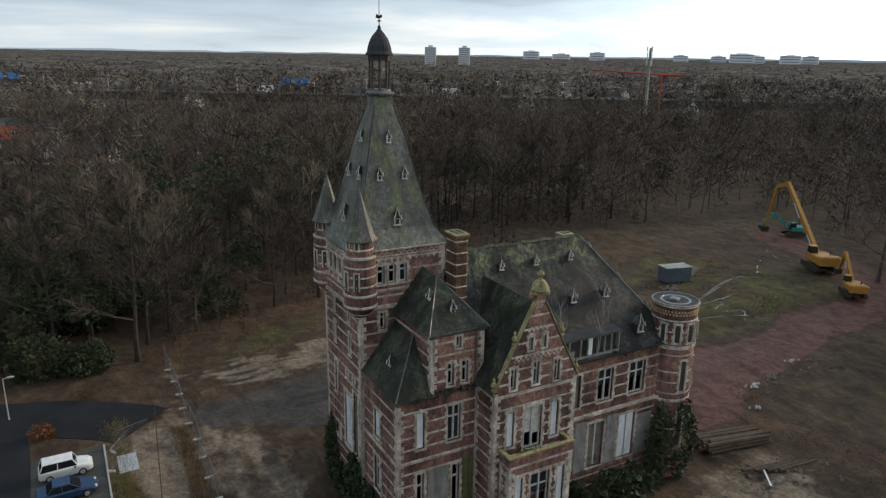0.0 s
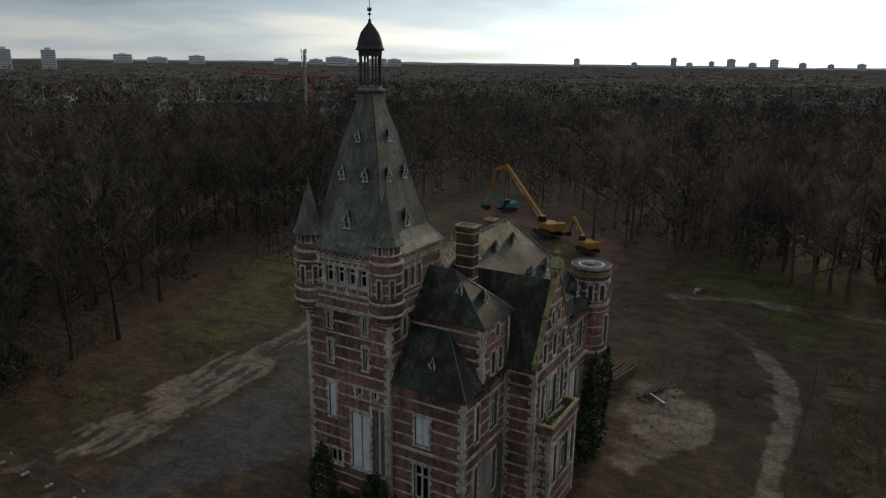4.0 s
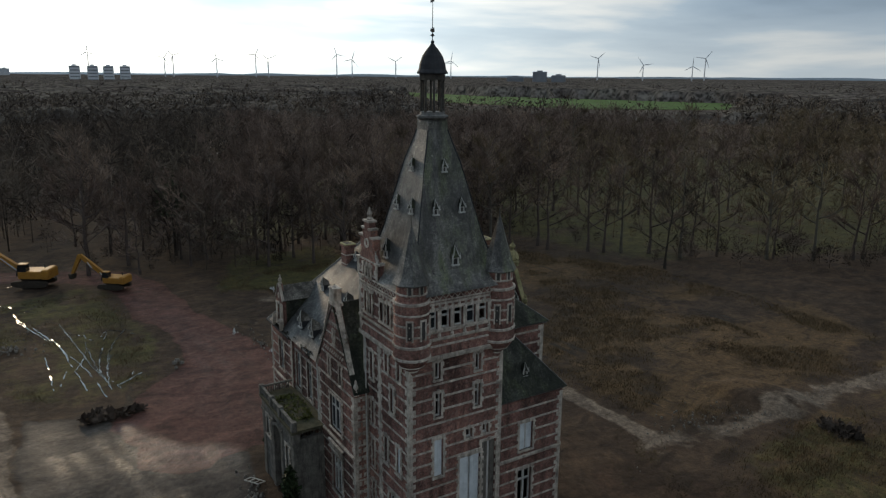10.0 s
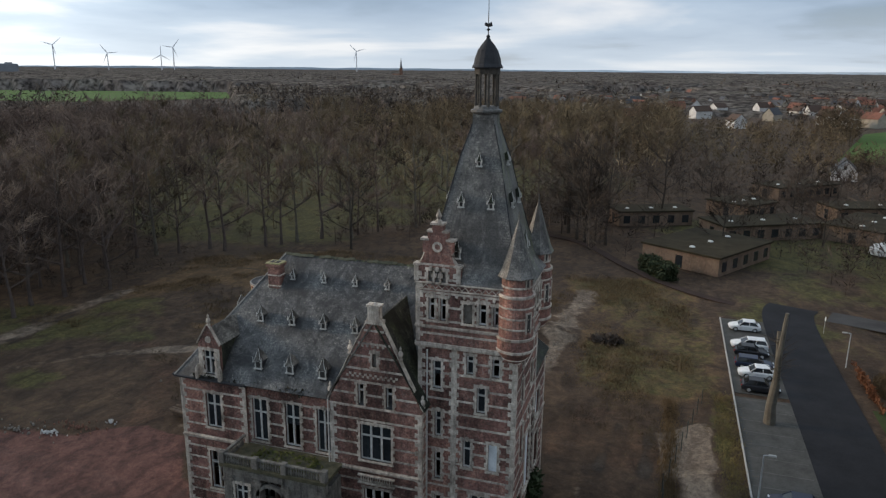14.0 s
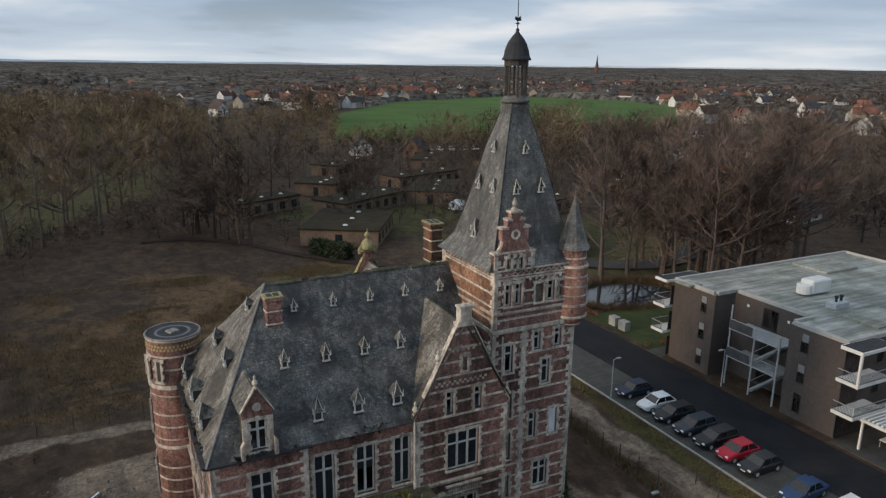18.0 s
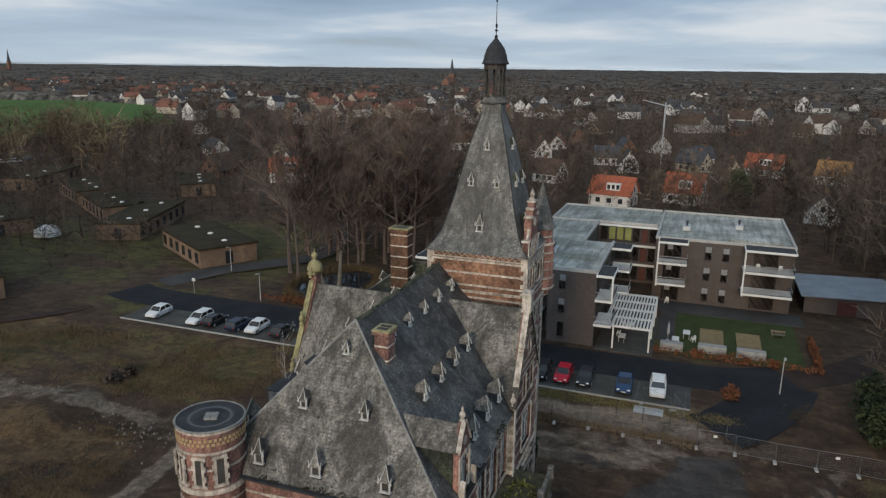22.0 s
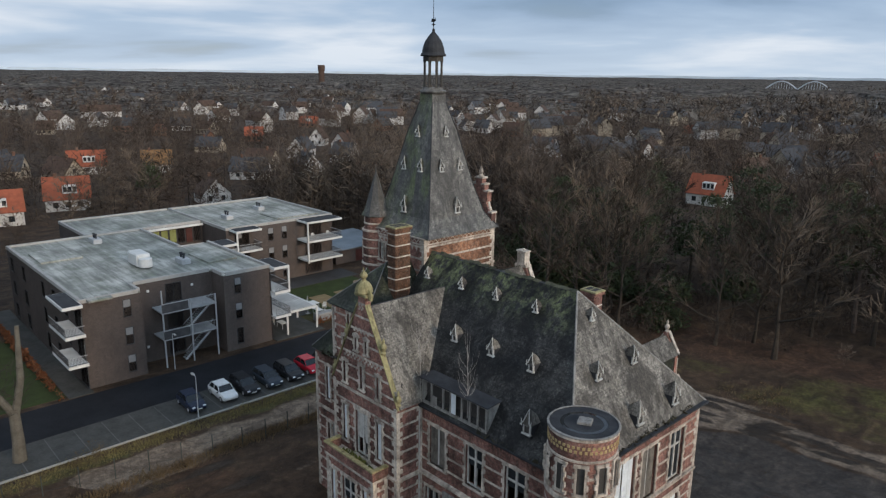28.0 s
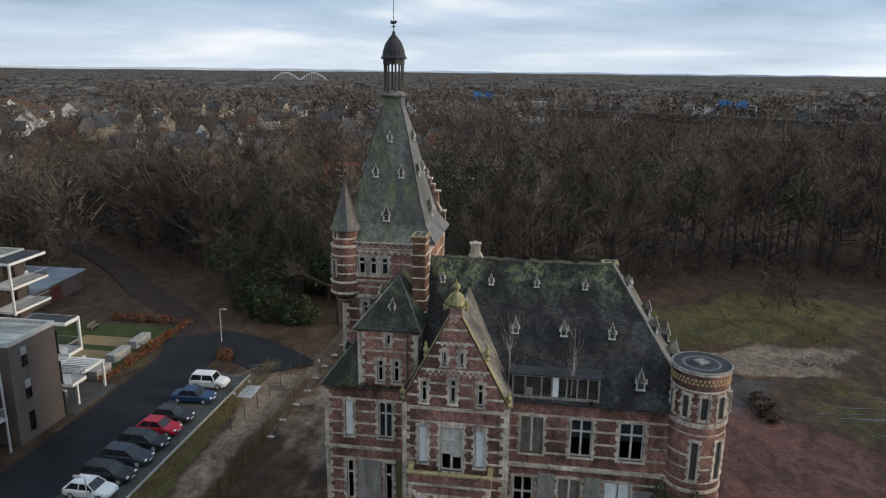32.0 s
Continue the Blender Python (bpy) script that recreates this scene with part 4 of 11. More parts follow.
def coping(face, pts, mat, r=0.13, th=0.45):
    """Stone coping up a gable's rakes, with ball finials at the kneelers."""
    for (u0, z0), (u1, z1) in zip(pts, pts[1:]):
        g = Geo()
        v = [face.at(u, z + dz, d) for u, z in ((u0, z0), (u1, z1)) for dz, d in ((0.0, 0.07), (r, 0.07), (r, 0.12 - th), (0.0, 0.12 - th))]
        g.add(v, [(0, 1, 5, 4), (1, 2, 6, 5), (2, 3, 7, 6), (3, 0, 4, 7), (0, 3, 2, 1), (4, 5, 6, 7)])
        part("coping_stone", g, mat, castle)


def checker(face, u0, u1, z, rows, size=0.19):
    """Chequer of small stones let into the brick."""
    for i in range(rows):
        for k in range(int((u1 - u0) / (2 * size))):
            u = u0 + size * (2 * k + (i % 2))
            key = ("chequer", size)
            if key not in MESHES:
                MESHES[key] = Geo().box((0, -0.03, 0), (size * 0.92, 0.02, size * 0.8)).mesh("chequer_stone", STONE)
            put("chequer_stone", MESHES[key], castle, "", face.m(u, z + i * size * 0.9))


def pinnacle(x, y, z, s, mat):
    return part("pinnacle", Geo().lathe((x, y), [(0.16 * s, z), (0.2 * s, z + 0.1 * s), (0.1 * s, z + 0.2 * s), (0.22 * s, z + 0.45 * s), (0.16 * s, z + 0.65 * s), (0.07 * s, z + 0.75 * s), (0.11 * s, z + 0.9 * s), (0.02 * s, z + 1.1 * s)], 10), mat, castle)


fs = Face((3.4, -12.1), (10.5, -12.1))
coping(fs, [(-0.15, 12.62), (3.05, 18.85)], STONE_GREEN)
coping(fs, [(7.25, 12.62), (3.95, 18.85)], STONE_GREEN)
checker(fs, 1.4, 5.8, 14.75, 2)
checker(fs, 2.55, 4.5, 16.85, 2)
checker(fs, 3.15, 3.85, 18.5, 3, 0.14)
for u, z in ((-0.02, 12.85), (7.1, 12.85), (1.55, 16.0), (5.6, 16.0)):
    p = fs.at(u, z, -0.15)
    pinnacle(p.x, p.y, p.z, 1.0, STONE_GREEN)
for x in (6.21, 7.35):
    g, n = Geo(), 10
    for k in range(n):
        q = [(x - r * math.cos(a), dy, 16.45 + r * math.sin(a)) for a in (math.pi * k / n, math.pi * (k + 1) / n) for r, dy in ((0.17, -12.08), (0.17, -12.19), (0.33, -12.19), (0.33, -12.08))]
        g.add(q, [(0, 4, 5, 1), (1, 5, 6, 2), (2, 6, 7, 3), (3, 7, 4, 0)])
    part("niche_arch", g, STONE, castle)
g = Geo().bevel_box((6.25, -12.24, 19.5), (7.55, -11.58, 19.68), 0.05).lathe((6.9, -11.9), [(0.52, 19.66), (0.60, 19.78), (0.58, 20.0), (0.50, 20.22), (0.34, 20.42), (0.17, 20.52), (0.13, 20.66), (0.24, 20.78), (0.27, 20.92), (0.16, 21.08), (0.06, 21.18), (0.025, 21.42)], 14)
for sg_ in (-1, 1):
    g.tube([(6.9 + sg_ * 0.70, -11.9, 19.3), (6.9 + sg_ * 0.74, -11.9, 19.6), (6.9 + sg_ * 0.66, -11.9, 19.85), (6.9 + sg_ * 0.54, -11.9, 20.05)], [0.14, 0.14, 0.11, 0.06], 6)
part("gable_crown", g, STONE_GREEN, castle, "mossy carved stone crown finial")
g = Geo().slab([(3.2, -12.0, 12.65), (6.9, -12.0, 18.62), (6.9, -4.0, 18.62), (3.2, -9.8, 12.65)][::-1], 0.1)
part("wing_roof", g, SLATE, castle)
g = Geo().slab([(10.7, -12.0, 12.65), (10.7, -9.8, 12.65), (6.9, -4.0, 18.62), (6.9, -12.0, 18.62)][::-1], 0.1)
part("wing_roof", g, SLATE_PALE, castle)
part("ridge_capping", Geo().tube([(6.9, -11.6, 18.64), (6.9, -4.3, 18.64)], 0.07, 6), LEAD, castle)
part("valley_lead", Geo().tube([(10.55, -9.9, 12.75), (6.9, -4.3, 18.7)], 0.06, 5), ZINC, castle)
part("valley_lead", Geo().tube([(3.4, -9.9, 12.75), (6.9, -4.3, 18.7)], 0.05, 5), LEAD, castle)

# main range
wall("main_wall", (10.5, -9.9), (21.3, -9.9), 0, 12.35, xs(10.5, [
    (11.3, 12.85, *G2, "c", 2), (14.7, 16.2, *G2, "h", 2), (18.0, 19.65, *G2, "h", 2), (10.9, 12.3, 2.6, 6.5, "o", 2), (14.1, 15.6, 2.6, 6.6, "c", 2), (17.3, 19.0, 2.6, 6.6, "b", 2)]), quoins=(False, False))
# grey cement render over the brick of the lower storey, green where the water runs
RENDER_GREEN = weathered("algae_stained_render", (0.055, 0.06, 0.022), (0.15, 0.155, 0.07), 0.9, 0.9, 9.0, streaks=0.6)
for x0, x1, z0, z1, y, mat in ((12.62, 13.82, 2.5, 6.9, -9.9, BOARD_GREY), (15.9, 17.02, 2.5, 6.9, -9.9, BOARD_GREY), (19.3, 20.9, 2.5, 6.2, -9.9, BOARD_GREY), (-0.5, 1.26, 1.6, 6.5, -9.6, BOARD_GREY), (2.4, 3.3, 1.2, 6.7, -9.6, RENDER_GREEN)):
    part("render_patch", Geo().bevel_box((x0, y - 0.085, z0), (x1, y + 0.02, z1), 0.02), mat, castle)
course("string_course", (10.5, -9.9), (21.3, -9.9), 7.3, 0.3, 0.3)
course("eaves_gutter", (10.5, -9.9), (21.3, -9.9), 12.25, 0.22, 0.36, LEAD)
wall("main_wall", (22.7, -8.0), (22.7, 4.6), 0, 12.35, [(2.3, 4.7, 7.7, 11.3, "b", 2), (9.0, 10.6, 7.6, 11.2, "g", 2), (5.6, 7.2, 7.6, 11.2, "c", 2), (2.3, 4.7, 2.6, 6.3, "c", 2), (9.0, 10.6, 2.6, 6.3, "b", 2)], quoins=(False, True))
course("string_course", (22.7, -8.0), (22.7, 4.6), 7.2, 0.25, 0.16)
course("eaves_gutter", (22.7, -8.0), (22.7, 4.6), 12.25, 0.22, 0.5, LEAD, 0.2)
wall("main_wall", (22.7, 4.6), (17.0, 4.6), 0, 12.35, rev(22.7, [(20.5, 19.15, *G2, "g", 2), (20.5, 19.15, *G1, "o", 2)]))
wall("main_wall", (17.0, 4.4), (9.9, 4.4), 0, 12.35, rev(17.0, [(16.6, 15.3, 7.9, 11.3, "g", 2), (13.85, 12.6, 7.9, 11.3, "h", 2), (11.25, 10.1, 7.9, 11.3, "g", 2), (16.3, 15.0, 3.0, 6.0, "o", 2), (14.2, 12.2, 0.8, 6.0, "o", 2)]), quoins=(False, False))
course("eaves_gutter", (22.7, 4.6), (17.0, 4.6), 12.25, 0.22, 0.4, LEAD, 0.2)
course("eaves_gutter", (17.0, 4.4), (9.9, 4.4), 12.25, 0.22, 0.4, LEAD)
course("string_course", (22.7, 4.6), (17.0, 4.6), 7.3, 0.25, 0.14)
R = {"sw": (3.9, -10.2, 12.42), "se": (22.95, -10.2, 12.42), "ne": (22.95, 4.85, 12.42), "nw": (3.9, 4.85, 12.42), "re": (17.5, -3.0, 20.5), "rw": (3.7, -3.0, 20.5)}
RN = (20.5 - 12.42) / 7.85
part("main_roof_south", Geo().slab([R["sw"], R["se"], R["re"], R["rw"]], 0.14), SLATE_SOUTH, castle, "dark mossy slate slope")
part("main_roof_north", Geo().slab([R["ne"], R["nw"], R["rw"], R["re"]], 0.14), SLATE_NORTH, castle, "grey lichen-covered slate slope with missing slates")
part("main_roof_east", Geo().slab([R["se"], R["ne"], R["re"]], 0.14), SLATE_PALE, castle, "pale lichen-spotted slate hip slope")
rr = random.Random(15)
ridge = Geo().add([(0, -0.16, -0.12), (0.5, -0.16, -0.12), (0.5, 0, 0.05), (0, 0, 0.05), (0, 0.16, -0.12), (0.5, 0.16, -0.12), (0, 0, -0.02), (0.5, 0, -0.02)],
                  [(0, 1, 2, 3), (3, 2, 5, 4), (0, 6, 7, 1), (6, 4, 5, 7), (0, 3, 6), (3, 4, 6), (1, 7, 2), (2, 7, 5)]).mesh("ridge_tile", RIDGE)
for k in range(27):
    if k not in (6, 13, 14, 21):
        put("ridge_tile", ridge, castle, "", Matrix.Translation((3.75 + 0.51 * k, -3.0 + rr.uniform(-0.04, 0.04), 20.56 + rr.uniform(-0.06, 0.05))) @ Matrix.Rotation(rr.uniform(-0.1, 0.1), 4, "Y") @ Matrix.Rotation(rr.uniform(-0.12, 0.12), 4, "Z"))
part("hip_lead", Geo().tube([R["re"], R["se"]], 0.07, 5).tube([R["re"], R["ne"]], 0.07, 5), BOARD_GREY, castle)

# north cross wing
ng = [(0, 0, 6.85), (12.6, 0, 6.85), (18.7, 3.05, 3.85), (19.7, 3.08, 3.82)]
wall("gable_wall", (9.9, 4.9), (3.05, 4.9), 0, 12.6, rev(9.9, [(7.74, 7.25, 12.4, 14.05, "o", 1), (5.64, 5.12, 12.4, 14.05, "o", 1), (6.6, 6.26, 15.4, 16.4, "c", 1), (7.62, 5.26, 8.25, 11.0, "g", 3), (7.4, 5.4, 2.8, 6.0, "o", 3)]), knots=ng)
wall("wing_wall", (3.05, 4.9), (3.05, 3.75), 0, 12.6)
wall("wing_wall", (9.9, 4.4), (9.9, 4.9), 0, 12.6, bands=False)
fn = Face((9.9, 4.9), (3.05, 4.9))
coping(fn, [(-0.15, 12.55), (3.0, 18.8)], STONE)
coping(fn, [(7.0, 12.55), (3.9, 18.8)], STONE)
checker(fn, 1.35, 5.5, 14.5, 2)
checker(fn, 2.5, 4.4, 16.8, 2)
for u, z in ((-0.02, 12.8), (6.87, 12.8), (1.6, 16.1), (5.3, 16.1)):
    p = fn.at(u, z, -0.15)
    pinnacle(p.x, p.y, p.z, 0.9, STONE)
course("string_course", (9.9, 4.9), (3.05, 4.9), 7.3, 0.25, 0.14)
course("string_course", (9.9, 4.9), (3.05, 4.9), 12.2, 0.12, 0.06)
g = Geo().box((6.05, 4.38, 18.7), (6.85, 5.0, 19.72)).box((5.85, 4.34, 18.5), (7.05, 5.03, 18.7)).box((5.95, 4.36, 19.72), (6.95, 5.02, 19.84)).lathe((6.45, 4.74), [(0.26, 19.84), (0.16, 19.9), (0.12, 19.95), (0.02, 20.0)], 10)
part("gable_aedicule", g, STONE, castle)
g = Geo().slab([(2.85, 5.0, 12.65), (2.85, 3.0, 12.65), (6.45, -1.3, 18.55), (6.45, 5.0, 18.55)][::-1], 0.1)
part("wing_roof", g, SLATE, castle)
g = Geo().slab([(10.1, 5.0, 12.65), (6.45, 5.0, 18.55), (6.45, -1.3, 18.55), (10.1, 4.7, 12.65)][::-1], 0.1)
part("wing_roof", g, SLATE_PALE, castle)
part("valley_lead", Geo().tube([(10.0, 4.7, 12.75), (6.45, -1.1, 18.65)], 0.06, 5), ZINC, castle)
g = Geo()
for k in range(14):
    g.lathe((7.55 - 0.18 * k, 5.05), [(0.05, 6.55), (0.07, 6.7), (0.04, 6.85), (0.05, 7.05)], 6)
g.box((5.0, 4.95, 7.05), (7.8, 5.15, 7.15)).box((5.0, 4.95, 6.45), (7.8, 5.15, 6.55))
part("window_balustrade", g, STONE, castle)

# gabled dormer over the north-east bay
wall("dormer_gable", (20.75, 4.62), (19.0, 4.62), 12.4, 15.2, [(0.35, 1.4, 12.75, 14.7, "h", 2)], knots=[(12.4, 0, 1.75), (15.2, 0, 1.75), (16.4, 0.72, 1.03), (16.6, 0.72, 1.03)], th=0.35, bands=False, quoins=(True, True))
fd = Face((20.75, 4.62), (19.0, 4.62))
coping(fd, [(-0.1, 15.15), (0.75, 16.55)], STONE, 0.13, 0.3)
coping(fd, [(1.85, 15.15), (1.0, 16.55)], STONE, 0.13, 0.3)
pinnacle(19.87, 4.45, 16.6, 0.8, STONE)
part("oculus", Geo().lathe((0, 0), [(0.12, -0.02), (0.26, 0.0), (0.26, 0.06), (0.12, 0.06)], 16), STONE, castle, "", Matrix.Translation((19.87, 4.6, 15.55)) @ Matrix.Rotation(-math.pi / 2, 4, "X"))
part("dormer_cheek", Geo().slab([(20.7, 4.5, 12.5), (20.7, 4.5, 15.2), (20.7, 2.2, 15.2)], 0.1), SLATE, castle)
part("dormer_cheek", Geo().slab([(19.05, 4.5, 12.5), (19.05, 2.2, 15.2), (19.05, 4.5, 15.2)], 0.1), SLATE, castle)
part("dormer_roof", Geo().slab([(20.85, 4.55, 15.15), (19.87, 4.55, 16.35), (19.87, 1.05, 16.35), (20.85, 2.1, 15.15)][::-1], 0.08).slab([(18.9, 4.55, 15.15), (18.9, 2.1, 15.15), (19.87, 1.05, 16.35), (19.87, 4.55, 16.35)][::-1], 0.08), SLATE_PALE, castle)
for x, s in ((20.95, 1), (18.8, -1)):
    g = Geo()
    g.slab([(x, 4.7, 12.45), (x - s * 0.0, 4.7, 13.3), (x - s * 0.2, 4.7, 13.6), (x - s * 0.22, 4.7, 12.45)][::s], 0.3)
    part("dormer_scroll", g, STONE, castle)

# wide flat dormer on the south slope
FRAME_OLD = weathered("dirty_bare_timber", (0.10, 0.095, 0.085), (0.36, 0.345, 0.32), 0.8, 1.8, 16.0, streaks=0.6)
g = Geo().box((10.6, -10.02, 12.6), (10.72, -9.87, 14.35)).box((16.38, -10.02, 12.6), (16.5, -9.87, 14.35)).box((10.72, -10.02, 12.6), (16.38, -9.87, 12.78)).box((10.72, -10.02, 14.22), (16.38, -9.87, 14.35))
fdm = part("flat_dormer", g, FRAME_OLD, castle, "wide flat-topped dormer with broken windows")
for x in (11.5, 12.6, 13.3, 14.3, 15.0, 15.7):
    part("mullion", Geo().box((x - 0.05, -10.01, 12.78), (x + 0.05, -9.89, 14.22)), FRAME_OLD, fdm)
part("dormer_cheek", Geo().slab([(16.5, -9.92, 12.6), (16.5, -8.82, 14.35), (16.5, -9.92, 14.35)], 0.1), FRAME_OLD, fdm)
part("dormer_cheek", Geo().slab([(10.7, -9.92, 12.6), (10.7, -8.82, 14.35), (10.7, -9.92, 14.35)], 0.1), FRAME_OLD, fdm)
part("dormer_roof", Geo().slab([(10.4, -10.14, 14.4), (16.65, -10.14, 14.4), (16.65, -8.84, 14.5), (10.4, -8.84, 14.5)], 0.06), LEAD, fdm)
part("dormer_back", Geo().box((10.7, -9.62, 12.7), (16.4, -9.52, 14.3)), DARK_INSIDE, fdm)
part("board", Geo().box((13.36, -9.98, 12.82), (13.75, -9.94, 14.2)), BOARD_WHITE, fdm)
part("board", Geo().box((11.56, -9.98, 12.82), (12.0, -9.94, 13.4)), BOARD_GREY, fdm)

# round tower
GOLD_STONE = weathered("ochre_frieze_stone", (0.30, 0.22, 0.10), (0.52, 0.40, 0.20), 0.85, 1.5, 10.0, streaks=0.5)
RT, RR_ = (23.0, -9.4), 1.87
rt = part("round_tower", Geo().lathe(RT, [(RR_, 0), (RR_, 11.9), (RR_ - 0.04, 12.1), (RR_ - 0.04, 14.6), (RR_, 14.65), (RR_, 15.7)], 40), BRICK, castle, "round brick corner tower with a flat lead roof")
for r, z0, z1 in [(RR_ + 0.06, 7.2, 7.45), (RR_ + 0.08, 11.95, 12.25), (RR_ + 0.02, 14.35, 14.5), (RR_ + 0.05, 15.55, 15.72)] + [(RR_ + 0.02, z, z + 0.13) for z in (1.0, 2.0, 7.9, 11.35)]:
    part("stone_band", Geo().lathe(RT, [(r - 0.06, z0), (r, z0 + 0.02), (r, z1 - 0.02), (r - 0.06, z1)], 40), STONE, rt)
part("tower_rim", Geo().lathe(RT, [(RR_ - 0.02, 15.66), (RR_ + 0.09, 15.72), (RR_ + 0.09, 15.78), (RR_ + 0.05, 15.81), (RR_ - 0.03, 15.81), (RR_ - 0.03, 15.7)], 40), BOARD_GREY, rt)
part("tower_deck", Geo().lathe(RT, [(RR_ - 0.03, 15.60), (RR_ - 0.03, 15.77), (1.32, 15.765), (1.28, 15.745), (0.04, 15.745)], 40), LEAD, rt, "flat lead roof with standing rainwater")
RAIN = weathered("standing_rain", (0.018, 0.019, 0.02), (0.03, 0.031, 0.032), 0.05, 0.5, 3.0, 0.0, 0.0, 0.5)
part("puddle", Geo().lathe(RT, [(1.27, 15.70), (1.265, 15.752), (1.06, 15.752), (1.04, 15.73)], 40), RAIN, rt, "rainwater standing on the lead")
part("roof_hatch", Geo().bevel_box((-0.38, -0.38, 0), (0.38, 0.38, 0.14), 0.04), BOARD_GREY, rt, "pale roof hatch", Matrix.Translation((23.0, -9.3, 15.745)) @ Matrix.Rotation(radians(25), 4, "Z"))
for k in range(44):
    for i in range(2):
        q = 2 * math.pi * (k + 0.5 * i) / 44
        key = "rt_chequer"
        if key not in MESHES:
            MESHES[key] = Geo().box((-0.075, -0.03, 0), (0.075, 0.03, 0.16)).mesh("chequer_stone", GOLD_STONE)
        put("chequer_stone", MESHES[key], rt, "", Matrix.Translation((RT[0] + RR_ * math.cos(q), RT[1] + RR_ * math.sin(q), 14.9 + 0.24 * i)) @ Matrix.Rotation(q + math.pi / 2, 4, "Z"))
for k, (deg, z0, z1) in enumerate([(d, 12.6, 14.1) for d in (-160, -125, -90, -55, -20, 15, 50)] + [(d, 8.2, 10.9) for d in (-100, -50, 0)] + [(d, 3.0, 6.2) for d in (-95, -50, 0)]):
    q = radians(deg)
    m = Matrix.Translation((RT[0] + (RR_ - 0.03) * math.cos(q), RT[1] + (RR_ - 0.03) * math.sin(q), 0)) @ Matrix.Rotation(q + math.pi / 2, 4, "Z")
    # each slit is a solid block with its inner shade painted on
    put("slit_window", Geo().box((-0.2, -0.05, z0), (0.2, 0.1, z1)).mesh("slit_window", DARK_INSIDE), rt, "", m)
    ring, z, i = [], z0 - 0.02, 0
    while z < z1:
        e, top = (0.43 if i % 2 else 0.33), min(z + 0.3, z1)
        ring += [(e, z), (e, top)]
        z, i = z + 0.3, i + 1
    for sg in (-1, 1):
        p = [(sg * u, -0.07, v) for u, v in ring + [(0.2, z1), (0.2, z0 - 0.02)]]
        put("jamb", Geo().slab(p if sg > 0 else p[::-1], 0.13).mesh("jamb", STONE), rt, "", m)
    put("lintel", Geo().box((-0.4, -0.07, z1), (0.4, 0.06, z1 + 0.18)).mesh("lintel", STONE), rt, "", m)
    put("sill", Geo().box((-0.42, -0.1, z0 - 0.2), (0.42, 0.06, z0 - 0.02)).mesh("sill", STONE), rt, "", m)

# courses of the round tower between its windows
for z, gaps in [(13.4, (-160, -125, -90, -55, -20, 15, 50))] + [(z, (-100, -50, 0)) for z in (8.9, 9.85)] + [(z, (-95, -50, 0)) for z in (3.6, 4.6, 5.6)]:
    ends = [q + 13 for q in gaps] , [q - 13 for q in gaps[1:]] + [gaps[0] + 347]
    for a0, a1 in zip(*ends):
        n = max(2, int((a1 - a0) / 9))
        ang = [radians(a0 + (a1 - a0) * i / n) for i in range(n + 1)]
        g = Geo()
        g.add([(RT[0] + r * math.cos(q), RT[1] + r * math.sin(q), w) for q in ang for r, w in ((RR_ - 0.06, z), (RR_ + 0.02, z), (RR_ + 0.02, z + 0.13), (RR_ - 0.06, z + 0.13))],
              [(4 * i + j, 4 * i + 4 + j, 4 * i + 4 + (j + 1) % 4, 4 * i + (j + 1) % 4) for i in range(n) for j in range(3)] + [(0, 1, 2, 3), (4 * n + 3, 4 * n + 2, 4 * n + 1, 4 * n)])
        part("stone_band", g, STONE, rt)
# pale downpipes
for x, y, z0, z1 in ((10.5, -10.15, 1.0, 12.4), (10.05, 4.95, 1.0, 12.5), (3.0, 3.95, 2.0, 16.8)):
    part("downpipe", Geo().tube([(x, y, z1), (x, y, z0)], 0.055, 7), FRAME_PAINT, castle)

# north porch with a balustraded terrace on top
PX0, PX1, PY = 9.2, 17.3, 7.5
for i, (x, w) in enumerate(((PX0, 0.7), (12.0, 0.6), (14.3, 0.6), (PX1 - 0.7, 0.7))):
    part("porch_pier", Geo().bevel_box((x, PY - 0.7, 0), (x + w, PY, 6.7), 0.05).box((x - 0.08, PY - 0.78, 6.2), (x + w + 0.08, PY + 0.08, 6.4)), SOOTY, castle)
part("porch_lintel", Geo().box((PX0, PY - 0.6, 6.7), (PX1, PY - 0.02, 7.35)), SOOTY, castle)
part("porch_sign_panel", Geo().bevel_box((12.4, PY - 0.02, 6.85), (15.2, PY + 0.08, 7.25), 0.02), SOOTY, castle)
wall("porch_wall", (PX1, PY - 0.1), (14.9, PY - 0.1), 0, 6.7, [(0.9, 2.0, 4.2, 6.0, "g", 2)], bands=False, quoins=(False, False), mat=SOOTY)
wall("porch_wall", (PX1 - 0.02, 4.6), (PX1 - 0.02, PY - 0.1), 0, 6.7, bands=False, quoins=(False, False), mat=SOOTY)
wall("porch_wall", (PX0 + 0.02, PY - 0.1), (PX0 + 0.02, 4.9), 0, 6.7, bands=False, quoins=(False, False), mat=SOOTY)
wall("porch_wall", (12.0, PY - 0.1), (9.9, PY - 0.1), 0, 6.7, [(0.6, 1.6, 2.5, 5.5, "o", 1)], bands=False, quoins=(False, False), mat=SOOTY)
g = Geo()
n = 12
for k in range(n):
    a0, a1 = math.pi * k / n, math.pi * (k + 1) / n
    q = [(13.45 - r * math.cos(a), PY - 0.3 + dy, 5.4 + r * 0.85 * math.sin(a)) for a in (a0, a1) for r, dy in ((0.95, 0), (0.95, 0.3), (1.2, 0.3), (1.2, 0))]
    g.add(q, [(0, 4, 5, 1), (1, 5, 6, 2), (2, 6, 7, 3), (3, 7, 4, 0)])
